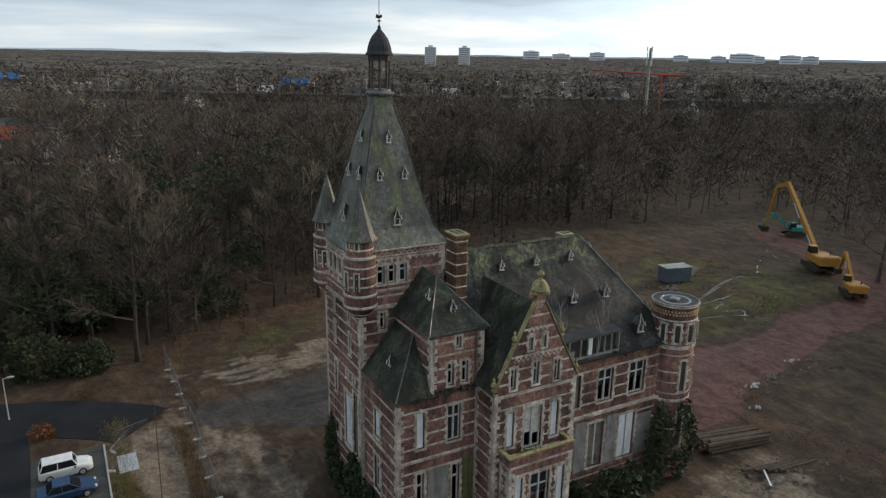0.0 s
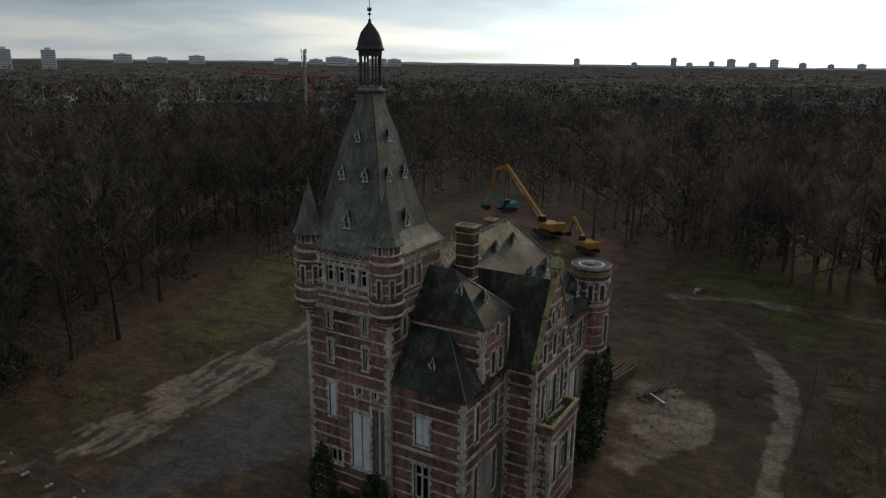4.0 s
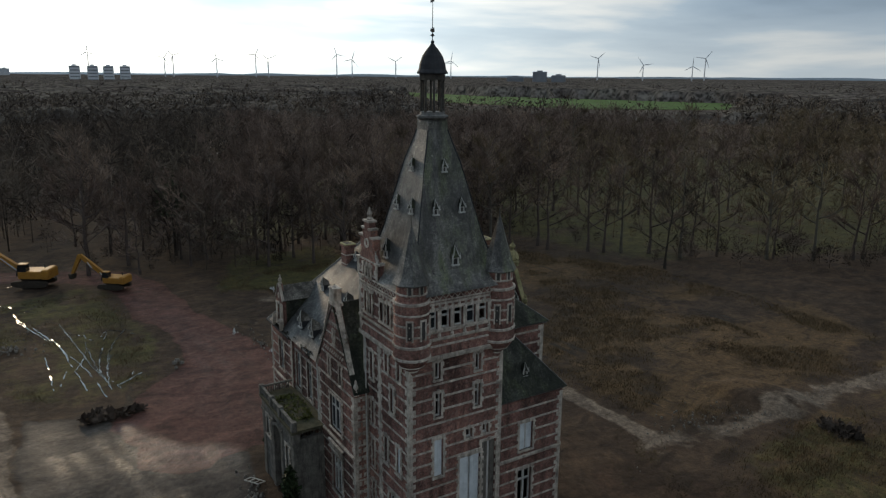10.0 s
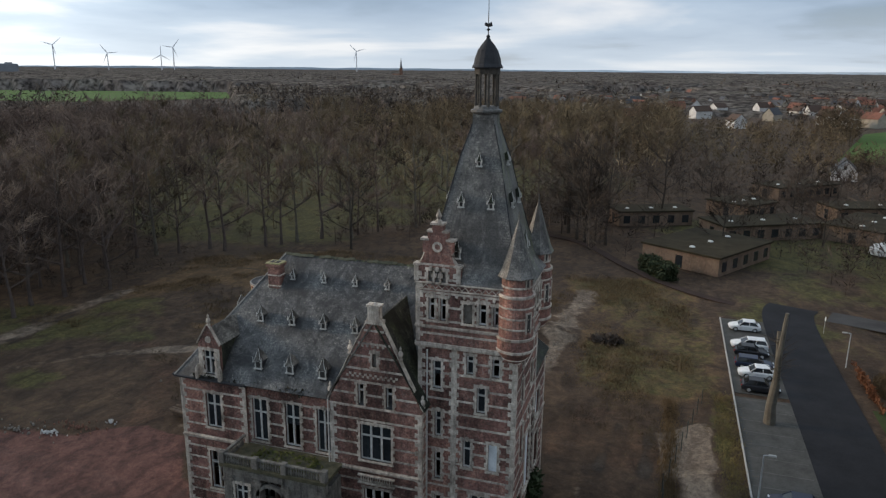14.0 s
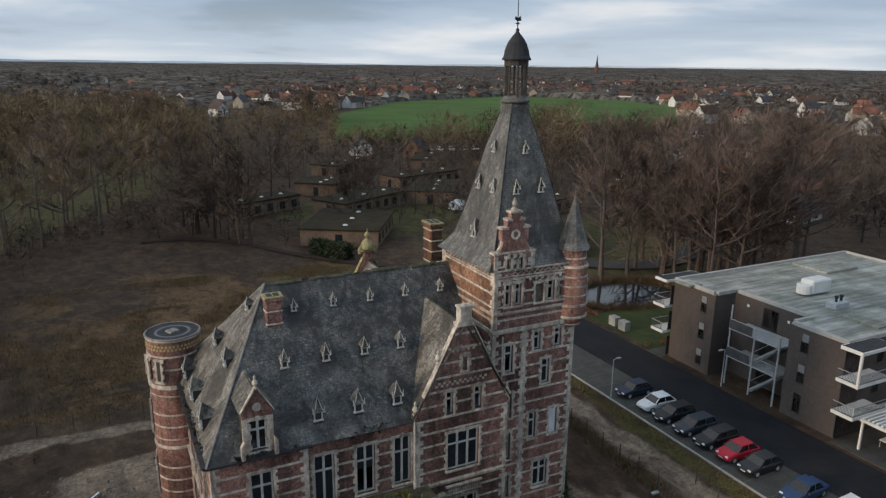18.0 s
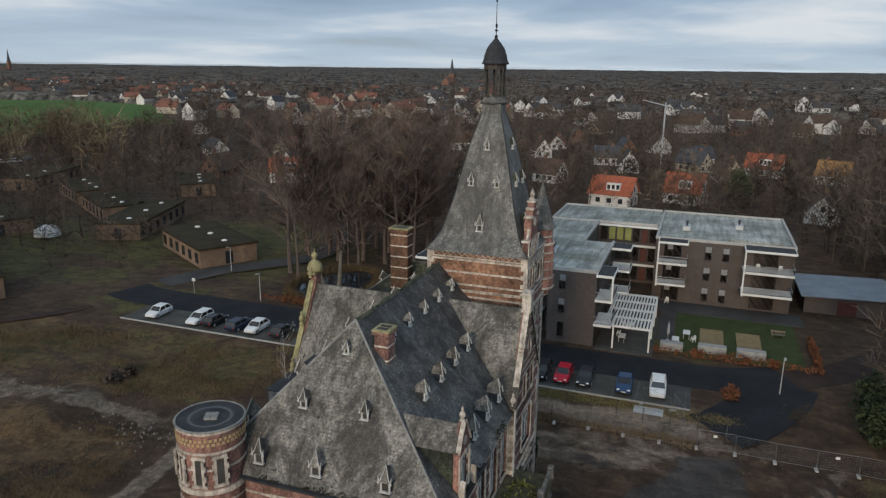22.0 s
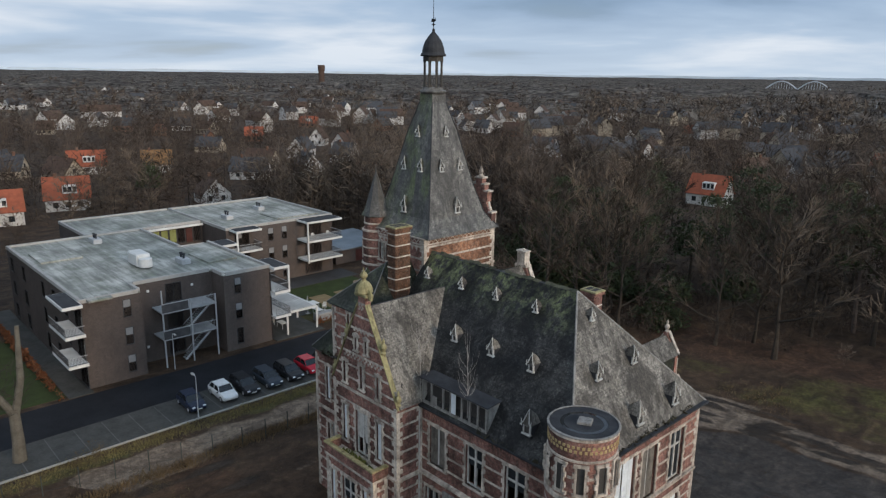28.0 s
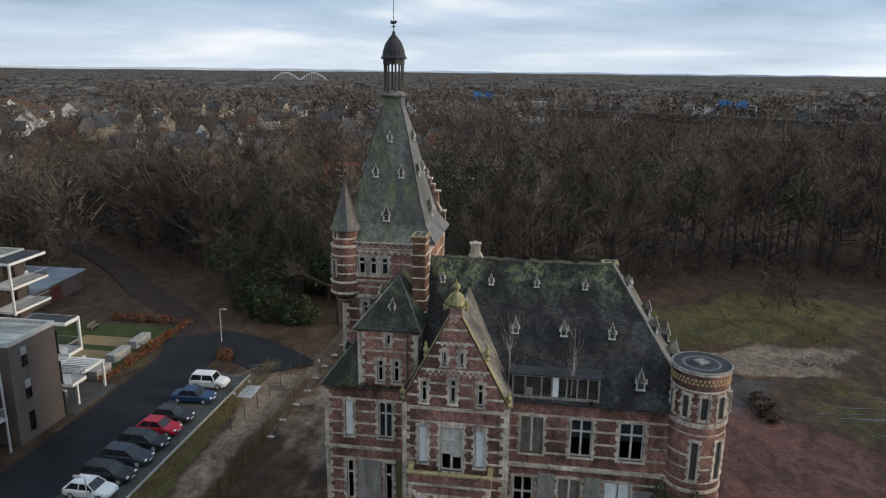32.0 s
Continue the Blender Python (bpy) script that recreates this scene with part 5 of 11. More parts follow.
part("porch_arch", g, SOOTY, castle)
part("terrace_floor", Geo().box((PX0 - 0.15, 4.5, 7.35), (PX1 + 0.15, PY + 0.15, 7.6)), DECK_MOSS, castle, "terrace floor overgrown with moss and weeds")
key = Geo().lathe((0, 0), [(0.06, 0), (0.06, 0.06), (0.09, 0.2), (0.05, 0.4), (0.045, 0.5), (0.07, 0.58), (0.07, 0.62)], 8).mesh("baluster", SOOTY)
for x in [PX0 + 0.35 + 0.2 * k for k in range(38)]:
    if min(abs(x - q) for q in (PX0, 12.3, 14.6, PX1)) > 0.3:
        put("baluster", key, castle, "", Matrix.Translation((x, PY - 0.08, 7.6)))
for y in [5.0 + 0.2 * k for k in range(12)]:
    put("baluster", key, castle, "", Matrix.Translation((PX1 - 0.1, y, 7.6)))
for x in (PX0, 12.3, 14.6, PX1):
    part("terrace_post", Geo().bevel_box((x - 0.22, PY - 0.3, 7.6), (x + 0.22, PY + 0.12, 8.45), 0.04), SOOTY, castle)
part("terrace_rail", Geo().bevel_box((PX0, PY - 0.2, 8.22), (PX1, PY + 0.04, 8.36), 0.03).bevel_box((PX1 - 0.22, 4.7, 8.22), (PX1 + 0.02, PY - 0.2, 8.36), 0.03), SOOTY, castle)

# floors and a spine wall inside, their gloom painted in, seen through the empty windows
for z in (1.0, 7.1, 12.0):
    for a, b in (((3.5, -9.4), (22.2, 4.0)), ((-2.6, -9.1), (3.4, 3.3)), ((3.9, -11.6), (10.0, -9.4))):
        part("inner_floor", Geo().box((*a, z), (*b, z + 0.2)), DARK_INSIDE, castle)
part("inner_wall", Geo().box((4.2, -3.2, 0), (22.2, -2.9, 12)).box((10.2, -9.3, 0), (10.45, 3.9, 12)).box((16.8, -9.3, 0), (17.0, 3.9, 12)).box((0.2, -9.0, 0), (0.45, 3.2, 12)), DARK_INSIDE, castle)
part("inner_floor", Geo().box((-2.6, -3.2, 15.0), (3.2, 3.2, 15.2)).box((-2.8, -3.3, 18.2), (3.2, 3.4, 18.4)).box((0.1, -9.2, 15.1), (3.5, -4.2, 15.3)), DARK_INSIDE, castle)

# chimneys
def chimney(x, y, z0, z1, a, b, turn=0.0, mat=None):
    n = 5
    m = Matrix.Translation((x, y, 0)) @ Matrix.Rotation(turn, 4, "Z")
    g = Geo().bevel_box((-a / 2, -b / 2, z0), (a / 2, b / 2, z1 - 0.3), 0.08).bevel_box((-a / 2 - 0.1, -b / 2 - 0.1, z1 - 0.3), (a / 2 + 0.1, b / 2 + 0.1, z1 - 0.1), 0.04)
    ob = part("chimney", g, mat or BRICK_CHIMNEY_AND_LIT, castle, "", m)
    z = z0 + 0.5
    while z < z1 - 0.5:
        part("stone_band", Geo().bevel_box((-a / 2 - 0.03, -b / 2 - 0.03, z), (a / 2 + 0.03, b / 2 + 0.03, z + 0.14), 0.08), STONE, ob, "", m)
        z += 0.85
    part("chimney_cap", Geo().bevel_box((-a / 2 - 0.12, -b / 2 - 0.12, z1 - 0.1), (a / 2 + 0.12, b / 2 + 0.12, z1), 0.05), STONE_GREEN, ob, "", m)
    for x0, x1 in ((-a / 2 + 0.12, -0.06), (0.06, a / 2 - 0.12)):
        part("flue", Geo().box((x0, -b / 2 + 0.12, z1), (x1, b / 2 - 0.12, z1 + 0.012)), DARK_INSIDE, ob, "", m)
    return ob


chimney(3.55, -6.15, 15.0, 22.9, 1.0, 1.45)
chimney(17.4, -1.2, 17.0, 20.25, 1.05, 0.9, 0.0, BRICK)


# small slated dormers on the slopes
def lucarne(p, yaw, s, mat, open_pane=True):
    """Timber box with a steep pointed slate hood; p is the middle of its sill."""
    s = round(s * 0.82, 3)
    key = ("lucarne", s)
    if key not in MESHES:
        w, h, d = 0.31 * s, 0.62 * s, 0.95 * s
        g = Geo().box((-w, 0, 0), (-w + 0.08, 0.1, h)).box((w - 0.08, 0, 0), (w, 0.1, h)).box((-w + 0.08, 0, h - 0.08), (w - 0.08, 0.1, h)).box((-w - 0.05, -0.08, -0.08), (w + 0.05, 0.12, 0))
        body = Geo().box((-w, 0.1, -0.3), (w, d, h))
        o, t = w + 0.05 * s, h + 1.05 * s
        hood = Geo().add([(-o, -0.07, h - 0.02), (o, -0.07, h - 0.02), (o, d, h - 0.02), (-o, d, h - 0.02), (0, 0.22 * s, t), (-o * 0.1, d, h + 0.45 * s), (o * 0.1, d, h + 0.45 * s)],
                         [(0, 1, 4), (1, 2, 6, 4), (3, 0, 4, 5), (4, 6, 5), (2, 3, 5, 6), (0, 3, 2, 1)])
        hood.tube([(0, 0.22 * s, t - 0.1), (0, 0.22 * s, t + 0.3 * s)], [0.03, 0.01], 5)
        edge = Geo().tube([(-o - 0.1 * s, -0.09, h - 0.06), (-o * 0.7, -0.06, h + 0.16 * s), (0, 0.2 * s, t), (o * 0.7, -0.06, h + 0.16 * s), (o + 0.1 * s, -0.09, h - 0.06)], 0.032, 4).tube([(-o, -0.09, h - 0.1), (-o - 0.06 * s, -0.05, h + 0.36 * s)], [0.05, 0.015], 4).tube([(o, -0.09, h - 0.1), (o + 0.06 * s, -0.05, h + 0.36 * s)], [0.05, 0.015], 4)
        MESHES[("edge", s)] = edge.mesh("bargeboard", FRAME_PAINT)
        # dark panel painted as the shaded inside of the dormer
        pane = Geo().box((-w + 0.08, 0.06, 0), (w - 0.08, 0.105, h - 0.08))
        MESHES[key] = (g.mesh("dormer", FRAME_PAINT), body.mesh("dormer_body", LEAD), hood.v, hood.f, pane.mesh("opening", DARK_INSIDE))
    g, body, hv, hf, pane = MESHES[key]
    hk = ("hood", s, mat.name)
    if hk not in MESHES:
        MESHES[hk] = mesh_of("hood", hv, hf, mat)
    m = Matrix.Translation(p) @ Matrix.Rotation(yaw, 4, "Z")
    ob = put("dormer", g, castle, "", m)
    put("dormer_body", body, ob, "", m)
    put("hood", MESHES[hk], ob, "", m)
    put("opening", pane, ob, "", m)
    put("bargeboard", MESHES[("edge", s)], ob, "", m)
    return ob


def slope_y(z, north):
    return (4.85 - (z - 12.42) / RN) if north else (-10.2 + (z - 12.42) / (8.08 / 7.2))


for z, row, s in ((18.95, (16.0, 13.3, 10.65, 8.0, 5.25), 0.62), (16.25, (17.4, 14.7, 12.07, 9.5), 0.85), (13.6, (16.1, 13.5, 10.86), 1.1)):
    for x in row:
        lucarne((x, slope_y(z, True) + 0.35 * s, z), math.pi, s, SLATE_PALE)
for z, row, s in ((18.95, (4.95, 8.6, 11.95, 15.45), 0.62), (16.2, (10.6, 14.0, 17.35), 0.85), (13.6, (19.2,), 1.1)):
    for x in row:
        lucarne((x, slope_y(z, False) - 0.35 * s, z), 0, s, SLATE_PALE)
for z, row, s in ((18.9, (-3.0,), 0.62), (16.1, (-4.78, -0.92), 0.85), (13.3, (-6.58, -2.96, 1.19), 1.1)):
    for y in row:
        lucarne((22.95 - (z - 12.42) * 5.45 / 8.08 + 0.3 * s, y, z), math.pi / 2, s, SLATE_PALE)


def spire_r(z):
    for (r0, z0), (r1, z1) in zip(prof, prof[1:]):
        if z0 <= z <= z1:
            return r0 + (r1 - r0) * (z - z0) / (z1 - z0)


for k, (dx, dy) in enumerate(((0, -1), (1, 0), (0, 1), (-1, 0))):
    for z, offs, s in ((23.1, (0.0,), 0.95), (26.35, (-1.0, 1.0), 0.72), (29.0, (0.0,), 0.62)):
        for o in offs:
            if k == 2 and z < 24:
                o = -1.0
            r = spire_r(z) + 0.12
            lucarne((AX + dx * r - dy * o, AY + dy * r + dx * o, z), (0, math.pi / 2, math.pi, -math.pi / 2)[k], s, SLATE_PALE if k == 1 else SLATE)
lucarne((-2.1, -6.6, 13.55), -math.pi / 2, 0.75, SLATE)
lucarne((0.75, -7.1, 18.3), -math.pi / 2, 0.75, SLATE)
lucarne((1.95, -8.6, 17.75), 0, 0.75, SLATE)

# green fields out in the country
FIELDS = (((-78, -283), (-109, -271), (-224, -300), (-301, -289), (-454, -445), (-487, -566), (-423, -694), (-240, -603), (-121, -435)),
          ((1500, -760), (1058, -740), (620, -880), (491, -700), (570, -547), (812, -504)), ((93, -1176), (-32, -1293), (-30, -940), (63, -863)),
          ((96, -76), (150, -108), (190, -220), (128, -292), (20, -235), (-5, -190), (24, -141), (36, -114), (60, -84)), ((110, -22), (128, -18), (200, -74), (196, -92), (108, -42)))


def in_field(x, y, k=1.0):
    """Whether points lie in one of the fields, or on the line of sight k short of it."""
    x, y = np.asarray(x) * k, np.asarray(y) * k
    z = np.zeros(np.shape(x), bool)
    for ring in FIELDS[:2] if k > 1 else FIELDS:
        odd = np.zeros(np.shape(x), bool)
        for (ax, ay), (bx, by) in zip(ring, ring[1:] + ring[:1]):
            if ay != by:
                odd ^= ((ay > y) != (by > y)) & (x < (bx - ax) * (y - ay) / (by - ay) + ax)
        z |= odd
    return z


# ---- ground: one sheet from the castle yard to the horizon ----
def value_noise(x, y, cell, seed):
    """Smooth noise from -1 to 1 on a lattice of that cell."""
    u, v = x / cell, y / cell
    i, j = np.floor(u).astype(np.int64), np.floor(v).astype(np.int64)
    a, b = u - i, v - j
    a, b = a * a * (3 - 2 * a), b * b * (3 - 2 * b)

    def h(p, q):
        k = (p * 374761393 + q * 668265263 + seed * 974711) & 0x7FFFFFFF
        k = ((k ^ (k >> 13)) * 1274126177) & 0x7FFFFFFF
        return ((k ^ (k >> 16)) & 0xFFFF) / 32767.5 - 1
    return (h(i, j) * (1 - a) + h(i + 1, j) * a) * (1 - b) + (h(i, j + 1) * (1 - a) + h(i + 1, j + 1) * a) * b


def fractal(x, y, cell, seed, octaves=4):
    return sum(value_noise(x, y, cell / 2 ** k, seed + k) * 0.5 ** k for k in range(octaves)) / 1.9


def blob(x, y, cx, cy, rx, ry, turn=0.0, soft=0.25, seed=1, rag=0.35):
    """1 inside a ragged oval, 0 outside."""
    c, s = math.cos(radians(turn)), math.sin(radians(turn))
    u, v = (x - cx) * c + (y - cy) * s, (y - cy) * c - (x - cx) * s
    d = np.sqrt((u / rx) ** 2 + (v / ry) ** 2) + rag * fractal(x, y, min(rx, ry) * 0.8, seed)
    return np.clip((1 + soft - d) / (2 * soft), 0, 1)


def strip(x, y, pts, width, soft=0.6, seed=1, rag=0.5):
    """1 along a line of points, 0 away from it."""
    best = np.full(x.shape, 1e9)
    for (ax, ay), (bx, by) in zip(pts, pts[1:]):
        dx, dy = bx - ax, by - ay
        k = np.clip(((x - ax) * dx + (y - ay) * dy) / (dx * dx + dy * dy), 0, 1)
        best = np.minimum(best, np.hypot(x - ax - k * dx, y - ay - k * dy))
    return np.clip((width / 2 + soft - best + rag * fractal(x, y, 3.0, seed)) / (2 * soft), 0, 1)


def region(x, y, ring, soft=0.8, rag=1.2, seed=1, cell=4.0):
    """1 inside a ring of points, 0 outside, with a ragged edge."""
    odd, best = np.zeros(x.shape, bool), np.full(x.shape, 1e9)
    for (ax, ay), (bx, by) in zip(ring, ring[1:] + ring[:1]):
        dx, dy = bx - ax, by - ay
        if dy:
            odd ^= ((ay > y) != (by > y)) & (x < dx * (y - ay) / dy + ax)
        k = np.clip(((x - ax) * dx + (y - ay) * dy) / (dx * dx + dy * dy), 0, 1)
        best = np.minimum(best, np.hypot(x - ax - k * dx, y - ay - k * dy))
    return np.clip((np.where(odd, best, -best) + soft + rag * fractal(x, y, cell, seed)) / (2 * soft), 0, 1)


# what covers the grounds, patch by patch
RED_YARD = [(92, 13), (80, 11.5), (68, 11), (58, 7.3), (47, 8.2), (39, 15.5), (33, 18.2), (27.6, 16.8), (23.5, 17.5), (21, 12), (22, 8), (23, 2), (28, 0), (30.7, -6.3), (37, -7), (43, -2.7), (56, 0), (66, 2.4), (87, 4.8), (96, 9)]
WEST_MUD = [(-22, 12), (-4, -6), (-4, 10), (-8, 13), (-11, 21), (-15, 25), (-19, 24)]
TAR_YARD = [(-11, 16.5), (-4, 12.5), (4, 8.5), (14, 9.5), (22, 8), (31, 15.5), (38, 19), (40, 26), (31, 27), (18, 27), (12, 23.5), (0, 22.3), (-9, 22), (-13, 20.5)]
MUD_BAND = [(-13, 29.5), (-6, 30), (0, 30), (8, 33.2), (18, 32.5), (30, 31.5), (41, 36.5), (53, 37), (46, 29), (33, 27.6), (18, 27.2), (12, 24), (4, 24), (-8, 25)]
NORTH_GRASS = [(-13, 36), (-1.4, 38.5), (9, 42), (17, 46), (30, 50), (44, 62), (60, 60), (64, 52), (52, 40), (41, 37.5), (30, 33.5), (18, 34), (7, 33.5), (-5, 31), (-12, 30)]
NORTH_LITTER = [(-17, 33), (-11, 40), (-2.6, 50), (15, 60), (30, 62), (40, 66), (44, 62), (30, 49), (14, 44.6), (1, 39.7), (-10, 36)]
EAST_GRASS = [(84, 30), (90, 15), (80, 12), (73, 12), (55.4, 8.5), (41, 12.6), (40, 22), (47, 28), (54, 30), (64, 40), (76, 44)]
SOUTH_EAST_GRASS = [(72, -7), (63, -13), (55, -18), (46, -18), (39, -9), (48, -3), (58, 0)]
FAR_EAST_GRASS = [(76, -2), (98, -12), (98, -33), (82, -30), (70, -37), (62, -44), (52, -27), (62, -22), (70, -14)]
MEADOW = [(70, -40), (58, -31), (20, -30), (5, -32), (4, -60), (8, -76), (20, -82), (50, -80), (72, -64)]
WEST_MEADOW = [(-3, -31), (-1.5, -52), (4, -74), (-12, -80), (-20, -66), (-20, -34), (-14, -29)]
RUBBLE_PLOT = [(31, -7.5), (36, -11), (35, -20), (24, -22.5), (14, -17), (16, -13.5), (24, -12.5)]
RED_PATH = [(92, 11), (100, 20), (108, 44)]
CONCRETE_PATH = [(66, -9.5), (60, -15.4), (52.5, -21.8), (43.4, -26.4), (35.6, -27.6), (22, -27.4), (4, -28)]
BROKEN_PATH = [(3, -27), (2.4, -31), (1.1, -39), (0.8, -50), (0.5, -58), (-0.5, -66)]
GREY_TRACK = [(67.5, -8), (69.5, -14.5), (72, -28.8), (70, -42)]
near = np.concatenate([np.arange(-140.0, -70.1, 1.4), np.arange(-70.0, 92.01, 0.58), np.arange(93.2, 140.01, 1.4)])
grow = 140 * 1.075 ** np.arange(1, 50)
grow = grow[grow < 4950]
axis = np.concatenate([-grow[::-1], near, grow])
GX, GY = np.meshgrid(axis, axis, indexing="ij")
RR = np.hypot(GX, GY)
wild = np.clip(1 - blob(GX, GY, -30, -10, 14, 75, 0, 0.1, 3, 0.0) - blob(GX, GY, -55, 5, 28, 40, 0, 0.1, 3, 0.0), 0, 1)
relief = (0.22 * fractal(GX, GY, 9, 11) + 0.10 * fractal(GX, GY, 2.5, 12, 2)) * wild
relief += 1.0 * blob(GX, GY, 4, -46, 5, 3, 20, 0.4, 7) * wild
relief -= 0.28 * wild


def ground_z(x, y):
    """Height of the wild ground."""
    return 0.22 * fractal(x, y, 9, 11) + 0.10 * fractal(x, y, 2.5, 12, 2) - 0.28


relief = np.where((np.abs(GX - 10) < 16) & (np.abs(GY + 3) < 14), -0.15, relief)
relief = np.where(RR > 160, -0.3, relief)
relief += 12.0 * np.clip((RR - 2200) / 2400, 0, 1)


def cover(x, y):
    """Shares of green grass, dry grass, pale mud, red gravel, wetness, tar, ruts and dead leaves; the rest is soil."""
    f1, f2, f3 = fractal(x, y, 14, 21), fractal(x, y, 45, 22), fractal(x, y, 6, 155)
    green = np.zeros(x.shape)
    for ring, k, seed in ((NORTH_GRASS, 0.6, 31), (EAST_GRASS, 0.58, 32), (SOUTH_EAST_GRASS, 0.25, 33), (FAR_EAST_GRASS, 0.7, 34), (WEST_MEADOW, 0.46, 35)):
        green = np.maximum(green, k * region(x, y, ring, 1.5, 2.5, seed, 6.0))
    for ring in FIELDS[3:]:
        green = np.maximum(green, 0.9 * region(x, y, list(ring), 7.0, 14.0, 37, 25.0))
    for a in ((-60, -75, 26, 30, 20), (-40, -110, 30, 25, 0), (-44, 20, 9, 11, 0), (-48, -25, 9, 4, 0), (-29, -62, 6, 12, 0), (58, -12, 4, 3, 0), (41, 50, 12, 6, 25), (44, 18, 5, 3.5, 20), (75, 20, 9, 6, 30), (-18.8, -8, 1.2, 24, 0), (86, -22, 9, 8, 0)):
        green = np.maximum(green, blob(x, y, *a[:4], a[4], 0.45, 31 + int(a[0]), 0.6) * 0.82)
    green *= np.clip(0.86 + 0.75 * f1 + 0.5 * f3, 0, 1)
    dry = np.clip(0.62 + 0.8 * f1 + 0.5 * f2 + 0.4 * f3, 0, 1) * np.clip(region(x, y, MEADOW, 2.0, 3.0, 41, 8.0) + 0.75 * region(x, y, WEST_MEADOW, 2.0, 3.0, 46, 8.0) + 0.7 * region(x, y, FAR_EAST_GRASS, 2.0, 3.0, 42, 8.0) + 0.55 * region(x, y, NORTH_GRASS, 2.0, 3.0, 43, 7.0) + 0.4 * region(x, y, EAST_GRASS, 2.0, 3.0, 48, 7.0)
                  + strip(x, y, [(-19.4, -32), (-19.4, 22)], 1.6, 0.5, 44, 0.3) + strip(x, y, [(-13.7, -30), (-13.6, 16)], 0.9, 0.4, 47, 0.3), 0, 1)
    litter = 0.9 * region(x, y, NORTH_LITTER, 1.5, 3.0, 61, 6.0) + 0.45 * region(x, y, [(-14, -26), (-14, 10), (-4, 9), (-4, -13), (3, -16), (4, -27)], 1.2, 2.0, 62) + 0.6 * blob(x, y, 66, 42, 12, 9, 30, 0.4, 63, 0.6) + 0.7 * strip(x, y, [(38, -9), (41, -16), (50, -24), (60, -40)], 5, 1.5, 65, 2.0)
    litter = np.clip(litter, 0, 1) * np.clip(0.7 + f3, 0, 1)
    # wheel ruts: pairs of narrow tracks
    ruts, streaks = np.zeros(x.shape), np.zeros(x.shape)
    lines = ([(-13, 25), (-6, 26), (2, 27.5), (12, 31), (30, 33)], [(-13, 27.5), (-4, 28.5), (6, 28), (18, 29.5), (34, 30)], [(-12, 26.5), (0, 25.5), (10, 26.5), (24, 29), (44, 32)], [(-10, 29), (3, 30.5), (14, 28.5), (30, 29)], [(4, 9), (16, 15), (30, 19), (44, 16)], [(-13, 13), (-2, 17), (12, 19), (30, 23)],
             [(-12, -24), (-11, 0), (-10, 12), (-12, 22)], [(-6, -8), (-7, 4), (-8.5, 15)], [(-9, -24), (-7.5, -14), (-7, 9)], [(26, 4), (44, 2.5), (60, 5), (86, 8.5)], [(28, 10), (44, 5), (62, 7), (90, 10.5)], [(4, -34), (20, -37), (40, -36), (66, -34)], [(2, -60), (20, -66), (45, -63), (75, -60)], [(30, -14), (38, -20), (46, -36), (50, -60)],
             [(76, -4), (86, -14), (90, -30)], [(52, 0), (64, -5), (69, -18), (71, -36)], [(-10, -64), (-6, -52), (-7, -38), (-4, -30)], [(60, 27), (72, 24), (84, 16)], [(58, 31), (70, 31), (82, 24)])
    for k, line in enumerate(lines):
        for o in (-0.85, 0.85):
            ruts = np.maximum(ruts, strip(x, y, [(a + o * 0.4, b_ + o) for a, b_ in line], 0.45, 0.35, 130 + k, 0.5))
            streaks = np.maximum(streaks, strip(x, y, [(a + o * 0.3, b_ + o * 1.75) for a, b_ in line], 0.4, 0.4, 170 + k, 0.7))
    ruts *= np.clip(0.6 + 1.5 * fractal(x, y, 5, 140), 0, 1) * (1 - 0.75 * region(x, y, RED_YARD, 0.6, 1.1, 71, 3.5))
    mud = region(x, y, MUD_BAND, 0.9, 2.2, 52, 3.5)
    pale = np.clip(mud * np.clip(0.50 + 0.9 * f3 + 0.5 * streaks, 0, 1) + 0.4 * streaks * (1 - region(x, y, MEADOW, 1.0)) + (0.88 - 0.54 * np.clip((x - 46) / 6, 0, 1)) * strip(x, y, CONCRETE_PATH, 2.1, 0.6, 54, 0.7)
                   + 0.95 * strip(x, y, BROKEN_PATH, 3.2, 1.4, 55, 1.6) * np.clip(0.78 + 0.9 * fractal(x, y, 2.5, 56), 0, 1) + region(x, y, RUBBLE_PLOT, 1.0, 2.6, 57, 4.0) * np.clip(0.62 + 1.1 * f3, 0, 1)
                   + 0.62 * strip(x, y, [(-16.2, -23), (-16.4, 4), (-16.4, 16)], 3.0, 0.6, 57, 0.7) + 0.40 * region(x, y, WEST_MUD, 1.5, 2.5, 66, 5.0) + 0.75 * region(x, y, [(30, 30.5), (41, 36.5), (53, 37), (46, 29), (34, 27.8)], 1.2, 2.5, 58) + 0.5 * strip(x, y, GREY_TRACK, 3.6, 1.2, 59, 1.4) + region(x, y, [(-12.4, -22), (-17, -25), (-18, -16.5), (-13.5, -14)], 0.4, 0.8, 60)
                   + 0.55 * blob(x, y, 72, 34, 6, 3.5, 20, 0.5, 64, 0.6), 0, 1)
    red = np.clip(region(x, y, RED_YARD, 0.6, 1.1, 71, 3.5) + strip(x, y, RED_PATH, 8.0, 1.2, 72, 1.0), 0, 1)
    tar = region(x, y, TAR_YARD, 0.7, 1.4, 150, 4.0) * np.clip(0.92 + 0.5 * fractal(x, y, 7, 154), 0, 1)
    red = red * np.clip(0.95 + 0.35 * f3, 0, 1)
    wet = np.clip(0.42 * tar * np.clip(0.9 + 0.9 * f1, 0, 1) + 0.35 * ruts + 0.2 * red + 0.25 * pale * (y > 0), 0, 1)
    tar = tar * (1 - red) * (1 - 0.6 * mud)
